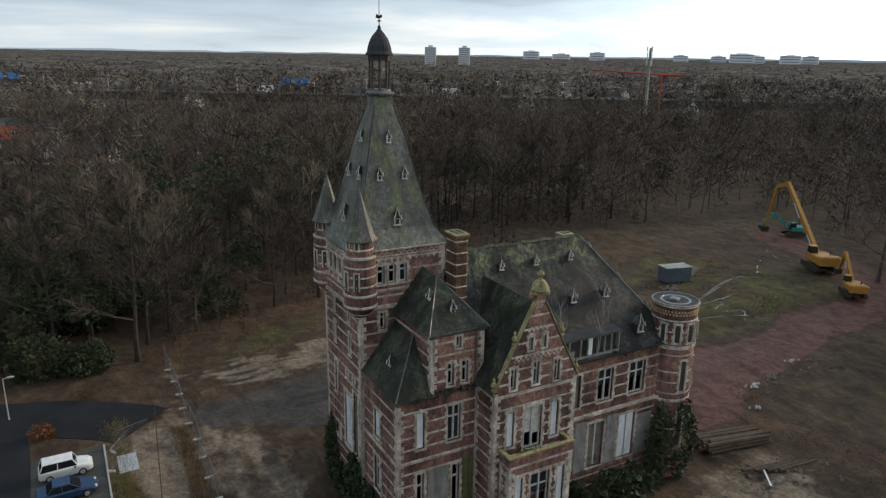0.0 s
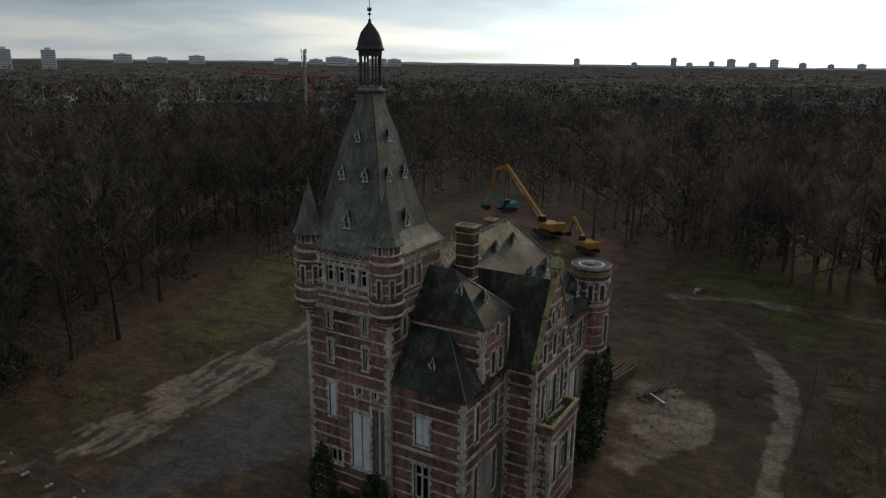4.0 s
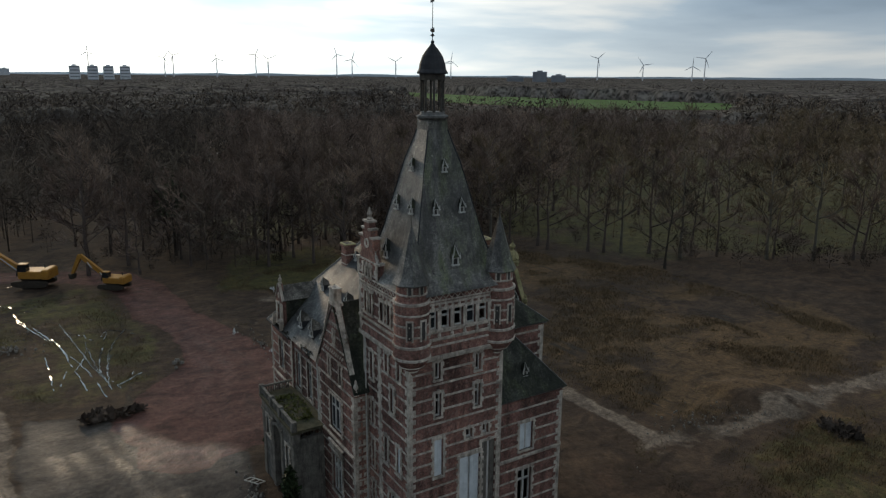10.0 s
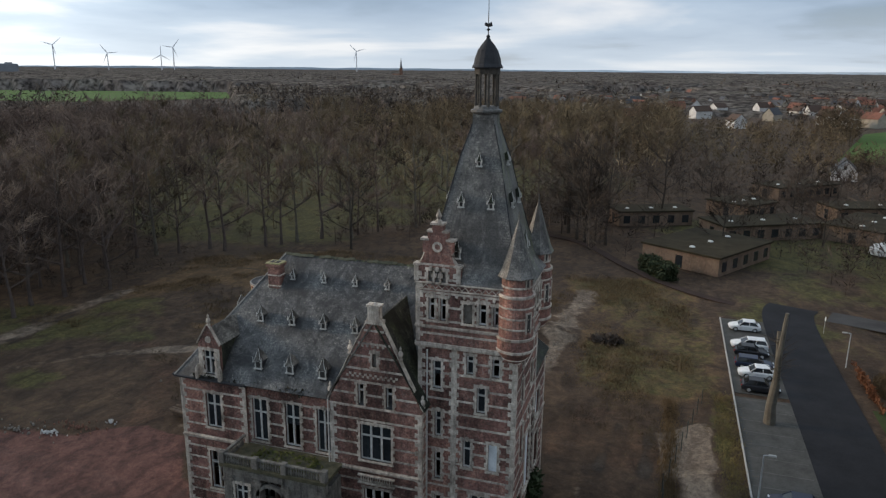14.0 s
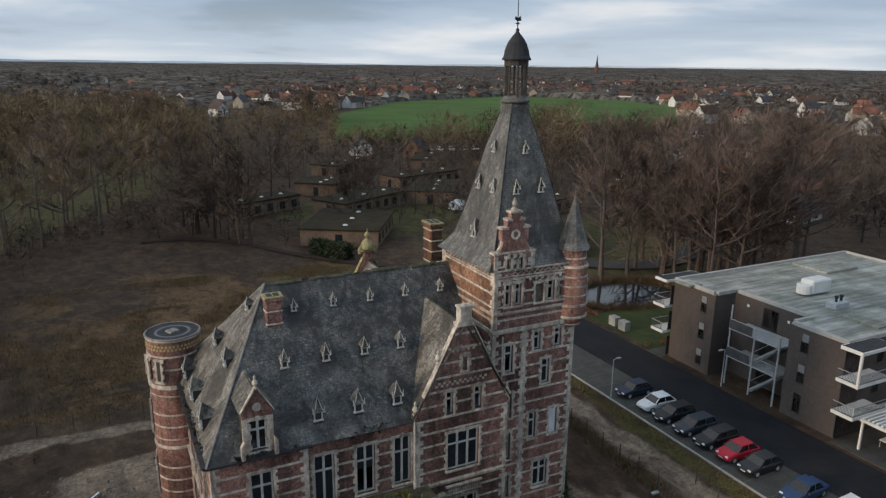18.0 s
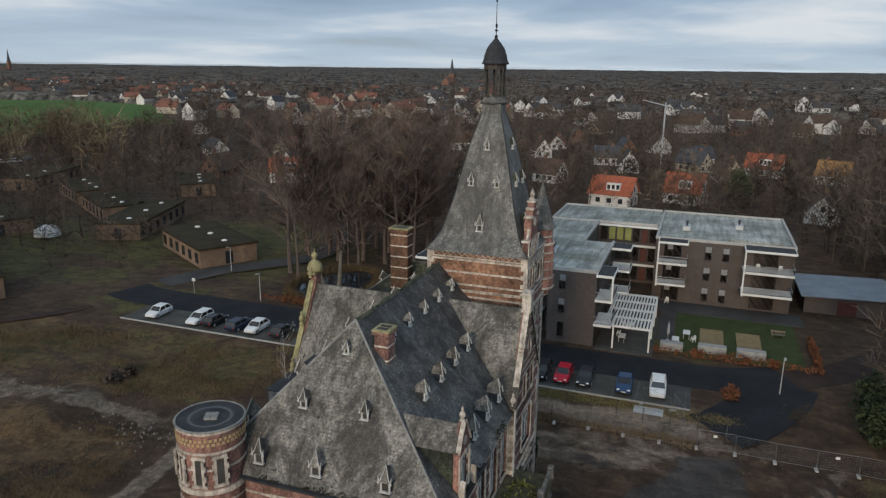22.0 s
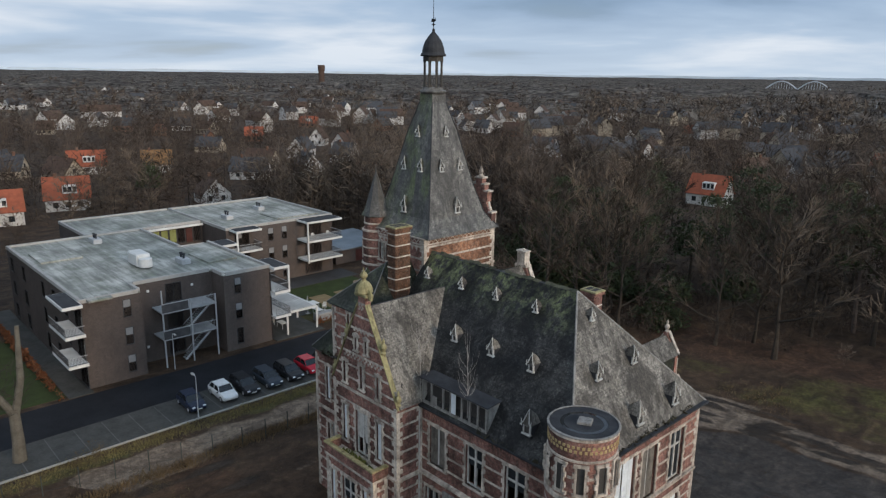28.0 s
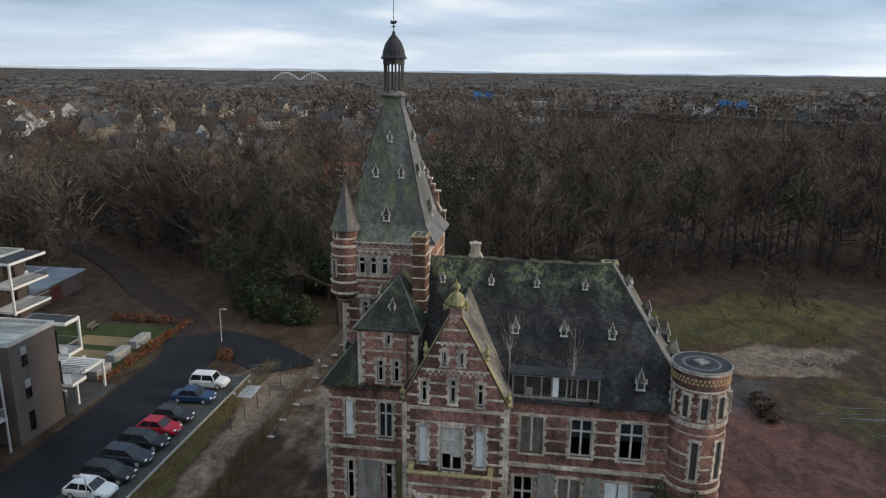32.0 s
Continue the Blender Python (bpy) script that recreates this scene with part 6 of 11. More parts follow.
    pale = pale * (1 - red) * (1 - 0.85 * tar) * (1 - 0.55 * ruts)
    dry = dry * (1 - pale) * (1 - red) * (1 - tar) * (1 - 0.6 * ruts)
    green = green * (1 - pale) * (1 - red) * (1 - tar) * (1 - 0.35 * ruts)
    litter = litter * (1 - pale) * (1 - red) * (1 - tar) * (1 - 0.8 * green)
    return green, dry, pale, red, wet, tar, ruts, litter


n = len(axis)
co = np.stack([GX, GY, relief], -1).reshape(-1, 3)
idx = np.arange(n * n).reshape(n, n)
quads = np.stack([idx[:-1, :-1], idx[1:, :-1], idx[1:, 1:], idx[:-1, 1:]], -1).reshape(-1, 4)
gm = bpy.data.meshes.new("ground")
gm.vertices.add(n * n)
gm.vertices.foreach_set("co", co.ravel())
gm.loops.add(quads.size)
gm.loops.foreach_set("vertex_index", quads.ravel())
gm.polygons.add(len(quads))
gm.polygons.foreach_set("loop_start", np.arange(0, quads.size, 4))
gm.update(calc_edges=True)
gr, dr, pa, rd, we, ta, ru, li = (q.ravel() for q in cover(GX, GY))
for key, channels in (("cover", (gr, dr, pa, rd)), ("wetness", (we, ta, ru, li))):
    at = gm.color_attributes.new(key, "FLOAT_COLOR", "POINT")
    at.data.foreach_set("color", np.stack(channels, -1).astype(np.float32).ravel())
gm.polygons.foreach_set("use_smooth", np.ones(len(quads), bool))

m, t, b = material("winter_ground")
a1 = t.nodes.new("ShaderNodeAttribute")
a1.attribute_name = "cover"
a2 = t.nodes.new("ShaderNodeAttribute")
a2.attribute_name = "wetness"
sep = t.nodes.new("ShaderNodeSeparateColor")
t.links.new(a1.outputs["Color"], sep.inputs[0])
n1, n2, n3 = noise_at(t, 0.12, 7, 0.65), noise_at(t, 0.55, 7, 0.68, None, 0.6), noise_at(t, 2.4, 6, 0.7)
soil = ramp_of(t, n1, [(0.3, (0.028, 0.019, 0.012)), (0.5, (0.056, 0.038, 0.025)), (0.7, (0.092, 0.066, 0.042))])
soil = mix_rgb(t, 0.5, soil, ramp_of(t, n2, [(0.3, (0.028, 0.019, 0.013)), (0.7, (0.112, 0.08, 0.053))]))


def worn(chan, colours, fine):
    """A cover whose edge is broken by finer noise."""
    k = t.nodes.new("ShaderNodeMath")
    k.operation = "MULTIPLY_ADD"
    t.links.new(fine, k.inputs[0])
    k.inputs[1].default_value = 0.8
    k.inputs[2].default_value = -0.40
    s = t.nodes.new("ShaderNodeMath")
    t.links.new(chan, s.inputs[0])
    t.links.new(k.outputs[0], s.inputs[1])
    g = t.nodes.new("ShaderNodeMapRange")
    t.links.new(s.outputs[0], g.inputs[0])
    g.inputs[1].default_value, g.inputs[2].default_value = 0.30, 0.56
    return g.outputs[0], ramp_of(t, n3, [(0.3, colours[0]), (0.7, colours[1])])


sep2 = t.nodes.new("ShaderNodeSeparateColor")
t.links.new(a2.outputs["Color"], sep2.inputs[0])
col = soil
for chan, colours in ((a2.outputs["Alpha"], ((0.042, 0.026, 0.017), (0.102, 0.064, 0.043))), (sep.outputs[1], ((0.062, 0.041, 0.021), (0.168, 0.114, 0.060))), (sep.outputs[0], ((0.041, 0.041, 0.014), (0.110, 0.110, 0.040))),
                      (sep2.outputs[1], ((0.034, 0.032, 0.031), (0.078, 0.072, 0.067))), (a1.outputs["Alpha"], ((0.084, 0.042, 0.037), (0.152, 0.080, 0.069))), (sep.outputs[2], ((0.105, 0.088, 0.070), (0.260, 0.225, 0.185))), (sep2.outputs[2], ((0.028, 0.021, 0.015), (0.05, 0.04, 0.03)))):
    w, c = worn(chan, colours, n2)
    col = mix_rgb(t, w, col, c)
t.links.new(col, b.inputs["Base Color"])
wr = t.nodes.new("ShaderNodeMapRange")
t.links.new(sep2.outputs[0], wr.inputs[0])
wr.inputs[1].default_value, wr.inputs[2].default_value = 0.15, 0.75
wr.inputs[3].default_value, wr.inputs[4].default_value = 0.95, 0.30
t.links.new(wr.outputs[0], b.inputs["Roughness"])
b.inputs["Specular IOR Level"].default_value = 0.3
clods = noise_at(t, 1.3, 8, 0.66)
col = mix_rgb(t, 1.0, col, ramp_of(t, clods, [(0.32, (0.74, 0.72, 0.70)), (0.5, (1.0, 0.98, 0.95)), (0.68, (1.25, 1.22, 1.18))]), "MULTIPLY")
col = mix_rgb(t, 1.0, col, ramp_of(t, noise_at(t, 0.45, 5, 0.65, mapped(t, (1.0, 0.55, 1.0), (0, 0, 0.5)), 0.8), [(0.34, (0.52, 0.505, 0.495)), (0.66, (1.38, 1.36, 1.32))]), "MULTIPLY")
col = mix_rgb(t, 1.0, col, (0.83, 0.77, 0.75), "MULTIPLY")
col = mix_rgb(t, 1.0, col, ramp_of(t, noise_at(t, 9.0, 5, 0.75), [(0.34, (0.66, 0.66, 0.66)), (0.66, (1.36, 1.34, 1.3))]), "MULTIPLY")
t.links.new(col, b.inputs["Base Color"])
lumps = mix_rgb(t, 0.4, clods, noise_at(t, 0.9, 6, 0.7, mapped(t, (1.0, 0.4, 1.0), (0, 0, 0.5)), 0.8))
bumped(t, b, lumps, 0.9, 0.28)
gm.materials.append(m)
ground = tagged(new("ground", gm), "churned winter soil with dry grass, wet mud and tyre tracks", "ground", kind="structure")

# ---- paved areas ----
ASPHALT = weathered("dark_asphalt", (0.011, 0.0115, 0.0135), (0.025, 0.026, 0.030), 0.8, 0.25, 9.0, 0.0, 0.25, 0.12)
ASPHALT_OLD = weathered("old_asphalt", (0.035, 0.034, 0.034), (0.075, 0.073, 0.072), 0.85, 0.2, 7.0, 0.0, 0.25, 0.15)
PAVERS = weathered("grey_pavers", (0.034, 0.034, 0.031), (0.080, 0.079, 0.073), 0.85, 0.6, 5.0)
BAY_LINE = weathered("pale_paver_line", (0.06, 0.062, 0.056), (0.13, 0.128, 0.118), 0.85, 0.6, 8.0)
LEAFY_ROAD = weathered("leaf_strewn_asphalt", (0.024, 0.018, 0.016), (0.062, 0.042, 0.036), 0.95, 0.4, 5.0, 0.0, 0.25, 0.1)
KERB = weathered("concrete_kerb", (0.27, 0.265, 0.25), (0.42, 0.41, 0.39), 0.85, 1.0, 10.0)


def ribbon(name, pts, width, z, mat, label, category, thick=0.12):
    """A paved strip along a line of points."""
    g = Geo()
    p = [Vector((*q, 0)) for q in pts]
    left, right = [], []
    for i, q in enumerate(p):
        d = (p[min(i + 1, len(p) - 1)] - p[max(i - 1, 0)]).normalized()
        s = Vector((-d.y, d.x, 0)) * width / 2
        left.append(q + s)
        right.append(q - s)
    up, down = Vector((0, 0, z)), Vector((0, 0, z - thick))
    k = len(p)
    g.add([v + up for v in left] + [v + up for v in right] + [v + down for v in left] + [v + down for v in right],
          [(i + k, i + k + 1, i + 1, i) for i in range(k - 1)] + [(i, i + 1, i + 1 + 2 * k, i + 2 * k) for i in range(k - 1)] + [(i + k, i + 3 * k, i + 1 + 3 * k, i + 1 + k) for i in range(k - 1)])
    return tagged(part(name, g, mat), label, category, kind="structure")


def bend(pts, steps=6):
    """Smooths a line of points."""
    out = []
    for i in range(len(pts) - 1):
        p0, p1, p2, p3 = (Vector(pts[max(0, min(len(pts) - 1, i + k))]) for k in (-1, 0, 1, 2))
        for s in range(steps):
            u = s / steps
            out.append(tuple(0.5 * ((2 * p1) + (p2 - p0) * u + (2 * p0 - 5 * p1 + 4 * p2 - p3) * u * u + (3 * p1 - p0 - 3 * p2 + p3) * u ** 3)))
    return out + [tuple(pts[-1])]


ribbon("road", bend([(-31.5, -69), (-29.8, -60), (-29.8, -20), (-29.8, 14), (-30.6, 22), (-33, 27)]), 7.0, 0.06, ASPHALT, "smooth dark asphalt access road beside the car park", "road")
ribbon("road", bend([(-31.5, 25), (-37, 33), (-50, 44), (-62, 56), (-85, 74)]), 4.6, 0.05, LEAFY_ROAD, "narrow park road under dead leaves", "road")
ribbon("road", bend([(-31.0, 26.5), (-25, 24.5), (-19, 20.8), (-16.8, 18.8)]), 7.2, 0.045, ASPHALT, "dark asphalt mouth of the drive before the site fence", "road")
ribbon("road", bend([(-36, -66), (-46, -62), (-60, -52), (-75, -55), (-95, -70)]), 5.0, 0.05, ASPHALT_OLD, "narrow grey asphalt drive past the low pavilions", "road")
ribbon("road", bend([(20.3, -106), (11.5, -105), (3.4, -99), (-5, -85.7), (-12.8, -75.6), (-19.3, -70), (-26.6, -66)]), 1.7, -0.02, LEAFY_ROAD, "narrow park path curving past the hedge", "path")
tagged(part("parking_lot", Geo().box((-26.3, -33, -0.1), (-20.6, 16.5, 0.05)).box((-26.3, -60, -0.1), (-20.6, -34, 0.05)), PAVERS), "row of grey paver parking bays", "parking", kind="structure")
for y0, y1 in ((-33, 16.5), (-60, -34)):
    y = y0
    while y < y1 - 0.1:
        put("kerb_stone", MESHES.setdefault("kerb", Geo().bevel_box((0, 0.01, 0), (0.16, 1.49, 0.17), 0.02).mesh("kerb_stone", KERB)), ground, "", Matrix.Translation((-20.55, y, 0.0)))
        y += 1.5
for k in range(20):
    put("bay_line", MESHES.setdefault("bay", Geo().box((0, 0, 0), (5.2, 0.09, 0.012)).mesh("bay_line", BAY_LINE)), ground, "", Matrix.Translation((-26.0, -32.5 + 2.55 * k, 0.05)))
tagged(part("terrace", Geo().box((-49, 4.4, -0.1), (-33.9, 11.6, 0.09)).box((-38, -20.5, -0.1), (-33.6, -18.0, 0.08)).box((-70, -20.5, -0.1), (-38, -18.2, 0.08)), PAVERS), "grey paved terrace round the apartment block", "terrace", kind="structure")

FIELD_GREEN = weathered("winter_wheat_field", (0.045, 0.085, 0.022), (0.085, 0.15, 0.04), 0.95, 0.02, 0.4, 0.0, 0.1, 0.1)
for ring in FIELDS[:3]:
    g = Geo()
    g.add([(x, y, 0.1) for x, y in ring] + [(x, y, -1.0) for x, y in ring], [tuple(range(len(ring)))] + [(i, len(ring) + i, len(ring) + (i + 1) % len(ring), (i + 1) % len(ring)) for i in range(len(ring))])
    me = g.mesh("field", FIELD_GREEN)
    bm = bmesh.new()
    bm.from_mesh(me)
    bmesh.ops.recalc_face_normals(bm, faces=bm.faces)
    bm.to_mesh(me)
    bm.free()
    tagged(new("field", me), "flat bright green winter field beyond the trees", "field", kind="structure")

# water standing in the wheel ruts east of the castle
WATER = weathered("rain_water", (0.02, 0.018, 0.014), (0.035, 0.032, 0.026), 0.04, 0.5, 3.0, 0.0, 0.0, 0.6)
rw = random.Random(31)
for line in ([(78.7, 26.3), (75.0, 25.9), (72.3, 25.0)], [(74.2, 26.0), (61.5, 21.7), (51.4, 19.2), (41.4, 17.9)], [(67.2, 23.1), (62.6, 21.6), (54.2, 20.6), (44.1, 19.6)], [(57.8, 23.2), (51.6, 23.0), (46.1, 22.9)], [(67.1, 20.7), (64.0, 18.6), (61.3, 17.3)], [(64.3, 18.1), (57.3, 18.6), (50.2, 20.6)],
             [(65.2, 15.1), (52.4, 17.5), (42.7, 17.1)], [(54.7, 16.0), (48.1, 17.1), (43.0, 16.2)], [(47.5, 14.3), (45.0, 15.0)], [(70.5, 24.1), (57.2, 20.8), (47.0, 22.2)], [(75.1, 21.4), (56.9, 19.0), (43.1, 17.1)], [(60.7, 18.3), (52.0, 18.0), (46.2, 17.3)], [(64.1, 12.9), (56.4, 15.9), (45.1, 17.3)],
             [(61.8, 16.3), (64.5, 15.1), (61.1, 12.0)], [(46.6, 13.4), (44.0, 16.5)], [(100.1, 39.7), (94.3, 31.2), (95.8, 26.1)], [(92.0, 30.9), (86.0, 28.5), (79.2, 25.1)], [(97.2, 35.9), (90.0, 32.0), (83.4, 27.6)], [(74.3, -8.0), (73.0, -10.5), (71.5, -13.1)]):
    pts, run = bend(line, 14), []
    for i, q in enumerate(pts + [None]):
        if q is not None and rw.random() > 0.09:
            run.append(Vector((q[0] + rw.uniform(-0.08, 0.08), q[1] + rw.uniform(-0.08, 0.08), 0)))
            continue
        if len(run) > 2:
            left, right = [], []
            for k, p in enumerate(run):
                d = (run[min(k + 1, len(run) - 1)] - run[max(k - 1, 0)]).normalized()
                w = rw.uniform(0.02, 0.10) * min(1.0, 0.25 + min(k, len(run) - 1 - k))
                z = float(ground_z(np.array([p.x]), np.array([p.y]))[0]) + 0.06
                sd = Vector((-d.y, d.x, 0)) * w
                left.append((p.x + sd.x, p.y + sd.y, z))
                right.append((p.x - sd.x, p.y - sd.y, z))
            k = len(run)
            part("wet_rut", Geo().add(left + right + [(x, y, z - 0.3) for x, y, z in left + right], [(i2 + k, i2 + k + 1, i2 + 1, i2) for i2 in range(k - 1)] + [(i2, i2 + 1, i2 + 1 + 2 * k, i2 + 2 * k) for i2 in range(k - 1)]), WATER, ground)
        run = []

# ---- apartment block ----
BRICK_DARK = brick_material("dark_grey_brown_brick", ((0.090, 0.073, 0.067), (0.122, 0.101, 0.093), (0.078, 0.065, 0.060)), (0.06, 0.055, 0.05), soot=0.1, wear=0.25)
WHITE_TRIM = weathered("white_concrete_trim", (0.50, 0.50, 0.48), (0.70, 0.70, 0.68), 0.7, 0.6, 12.0)
ROOF_GREY, t, b = material("wet_grey_roofing")
pool = noise_at(t, 0.16, 6, 0.65)
sheet = noise_at(t, 1.0, 5, 0.7, mapped(t, (0.12, 1.3, 1.0)), 0.3)
c = ramp_of(t, pool, [(0.32, (0.165, 0.168, 0.145)), (0.5, (0.30, 0.305, 0.27)), (0.68, (0.46, 0.455, 0.415))])
c = mix_rgb(t, ramp_of(t, sheet, [(0.42, (0, 0, 0)), (0.60, (0.85, 0.85, 0.85))]), c, (0.115, 0.12, 0.105))
c = mix_rgb(t, ramp_of(t, noise_at(t, 0.3, 6, 0.7), [(0.52, (0, 0, 0)), (0.68, (0.7, 0.7, 0.7))]), c, (0.10, 0.125, 0.075))
t.links.new(c, b.inputs["Base Color"])
t.links.new(ramp_of(t, pool, [(0.35, (0.75, 0.75, 0.75)), (0.66, (0.3, 0.3, 0.3))]), b.inputs["Roughness"])
b.inputs["Specular IOR Level"].default_value = 0.35
RAIL_GLASS = weathered("grey_steel_rail", (0.07, 0.07, 0.073), (0.13, 0.13, 0.135), 0.5, 1.5, 18.0, 0.5)
STEEL = weathered("galvanised_steel", (0.34, 0.35, 0.36), (0.52, 0.53, 0.54), 0.5, 1.5, 18.0, 0.3)
WINDOW_DARK = weathered("dark_window_glass", (0.012, 0.015, 0.018), (0.03, 0.034, 0.038), 0.08, 0.4, 3.0, 0.0, 0.0, 0.6)
FRAME_DARK = weathered("dark_window_frame", (0.03, 0.03, 0.032), (0.055, 0.055, 0.058), 0.5, 2.0, 20.0)
PANEL_GREY = weathered("grey_roller_blind", (0.16, 0.165, 0.17), (0.24, 0.245, 0.25), 0.6, 1.0, 12.0)

flats = tagged(new("apartment_building"), "three-storey dark brick apartment block with white balconies", "building")
ROOF = 10.1


def block(x0, y0, x1, y1, sides, name="block"):
    """One storeyed wing; the parapet stands on the named sides only."""
    part(name, Geo().box((x0, y0, 0), (x1, y1, ROOF - 0.35)), BRICK_DARK, flats)
    part("flat_roof", Geo().box((x0 + 0.02, y0 + 0.02, ROOF - 0.35), (x1 - 0.02, y1 - 0.02, ROOF - 0.2)), ROOF_GREY, flats, "wet grey flat roof with ponding stains")
    for side, a, b in (("s", (x0 - .06, y0 - .06), (x1 + .06, y0 + .3)), ("n", (x0 - .06, y1 - .3), (x1 + .06, y1 + .06)), ("w", (x0 - .06, y0 + .3), (x0 + .3, y1 - .3)), ("e", (x1 - .3, y0 + .3), (x1 + .06, y1 - .3))):
        if side not in sides:
            continue
        part("parapet", Geo().bevel_box((*a, ROOF - 0.35), (*b, ROOF + 0.08), 0.03), KERB, flats)


block(-52, -11.8, -38.0, -2.0, "e")
block(-52, -18.2, -34.8, -11.8, "se")
block(-52, -2.0, -34.8, 4.2, "ne")
block(-66.4, -18.2, -52, 0.0, "swn")
block(-80, 9.8, -58, 29.4, "nesw")
block(-80, -8.0, -66.4, 9.8, "wes")
for y0, y1 in ((-12.1, -11.74), (-2.06, -1.7)):
    part("parapet", Geo().bevel_box((-37.9, y0, ROOF - 0.35), (-35.12, y1, ROOF + 0.08), 0.03), KERB, flats)


def flat_window(p, face, w, h, kind="window"):
    """A framed window; face is the side's outward direction."""
    yaw = {"e": 90, "w": -90, "n": 180, "s": 0}[face]
    m = Matrix.Translation(p) @ Matrix.Rotation(radians(yaw), 4, "Z")
    key = ("fw", w, h)
    if key not in MESHES:
        g = Geo().box((-w / 2, -0.03, 0), (-w / 2 + 0.07, 0.05, h)).box((w / 2 - 0.07, -0.03, 0), (w / 2, 0.05, h)).box((-w / 2, -0.03, h - 0.07), (w / 2, 0.05, h)).box((-w / 2 - 0.04, -0.08, -0.06), (w / 2 + 0.04, 0.05, 0.03))
        if w > 1.3:
            g.box((-0.035, -0.025, 0), (0.035, 0.05, h))
        MESHES[key] = (g.mesh("flat_window", FRAME_DARK), Geo().box((-w / 2 + 0.06, 0.0, 0.02), (w / 2 - 0.06, 0.04, h - 0.06)).mesh("pane", WINDOW_DARK), Geo().box((-w / 2 + 0.06, -0.015, h * 0.55), (w / 2 - 0.06, 0.0, h - 0.06)).mesh("blind", PANEL_GREY))
    ob = put("flat_window", MESHES[key][0], flats, "", m)
    put("pane", MESHES[key][1], ob, "", m)
    if kind == "blind":
        put("blind", MESHES[key][2], ob, "", m)
    return ob


for fl in range(3):
    z = 0.3 + 3.25 * fl
    flat_window((-34.8, -13.4, z + 0.5), "e", 0.9, 2.0, "blind")
    flat_window((-34.8, -0.2, z + 0.5), "e", 0.9, 2.0, "blind" if fl else "window")
    flat_window((-38.0, -6.9, z + 0.1), "e", 2.0, 2.3)
    for y, k in ((12.0, 0.9), (17.5, 1.0), (20.0, 1.0)):
        flat_window((-58, y, z + 0.3), "e", k, 2.1, "blind")
    for x in (-40, -44.5, -49):
        flat_window((x, 4.2, z + 0.3), "n", 1.2, 2.0)
        flat_window((x, -18.2, z + 0.3), "s", 1.2, 2.0)
    for x in (-62, -68, -75):
        flat_window((x, 29.4, z + 0.3), "n", 1.4, 2.0)
        flat_window((x + 4, -18.2, z + 0.3), "s", 1.4, 2.0) if x > -74 else None
    for y in (12, 18, 25):
        flat_window((-80, y, z + 0.3), "w", 1.4, 2.0)


# glazed gallery at the back of the court, with white floor edges
CURTAIN = weathered("yellow_green_curtain", (0.14, 0.15, 0.045), (0.26, 0.27, 0.10), 0.9, 0.8, 6.0)
DOOR_RED = weathered("dark_red_door", (0.05, 0.016, 0.014), (0.085, 0.028, 0.022), 0.6, 1.5, 12.0)
for fl in range(3):
    z = 0.35 + 3.25 * fl
    part("floor_edge", Geo().bevel_box((-66.4, 0.0, z + 2.55), (-66.0, 9.8, z + 2.85), 0.03), WHITE_TRIM, flats)
    for k in range(7):
        flat_window((-66.4, 0.9 + 1.32 * k, z + 0.1), "e", 1.25, 2.4)
        if k in (1, 2, 3) and fl == 2:
            part("curtain", Geo().box((-66.42, 0.4 + 1.32 * k, z + 0.25), (-66.36, 1.4 + 1.32 * k, z + 2.35)), CURTAIN, flats)
        if k == 5:
            part("door", Geo().bevel_box((-66.4, 0.4 + 1.32 * k, z), (-66.32, 1.4 + 1.32 * k, z + 2.3), 0.02), DOOR_RED, flats)
for y, z in ((-9.9, 8.6), (-4.6, 8.4), (-10.4, 1.8), (-11.0, 5.2)):
    part("wall_lamp", Geo().bevel_box((-38.02, y - 0.14, z), (-37.9, y + 0.14, z + 0.28), 0.02), WHITE_TRIM, flats)


def balcony_stack(x0, y0, x1, y1, open_sides, glaze):
    """Three storeys of white-edged loggias; open_sides are those with rails."""
    for fl in range(4):
        z = 0.02 + 3.25 * fl if fl < 3 else ROOF - 0.35
        if fl:
            sl = part("balcony", Geo().bevel_box((x0, y0, z - 0.1), (x1, y1, z + 0.22), 0.02), WHITE_TRIM, flats)
            if fl == 3:
                part("deck", Geo().box((x0 + 0.12, y0 + 0.12, z + 0.18), (x1 - 0.12, y1 - 0.12, z + 0.235)), LEAD, sl, "dark roofing felt")
            if fl < 3:
                for s in open_sides:
                    a, b = {"e": ((x1 - 0.06, y0 + 0.05), (x1 - 0.03, y1 - 0.05)), "w": ((x0 + 0.03, y0 + 0.05), (x0 + 0.06, y1 - 0.05)), "s": ((x0 + 0.05, y0 + 0.03), (x1 - 0.05, y0 + 0.06)), "n": ((x0 + 0.05, y1 - 0.06), (x1 - 0.05, y1 - 0.03))}[s]
                    bars, run = Geo().box((*a, z + 0.3), (*b, z + 0.35)), max(b[0] - a[0], b[1] - a[1])
                    for k in range(int(run / 0.14)):
                        u = 0.14 * k
                        p = (a[0] + u, a[1]) if s in "ns" else (a[0], a[1] + u)
                        bars.box((*p, z + 0.24), (p[0] + 0.025, p[1] + 0.025, z + 1.15))
                    part("rail_panel", bars, RAIL_GLASS, sl)
                    part("handrail", Geo().box((a[0] - 0.02, a[1], z + 1.15), (b[0] + 0.02, b[1], z + 1.2)), STEEL, sl)
    for fl in range(3):
        flat_window(glaze[0][:2] + (0.3 + 3.25 * fl,), glaze[1], glaze[2], 2.4)


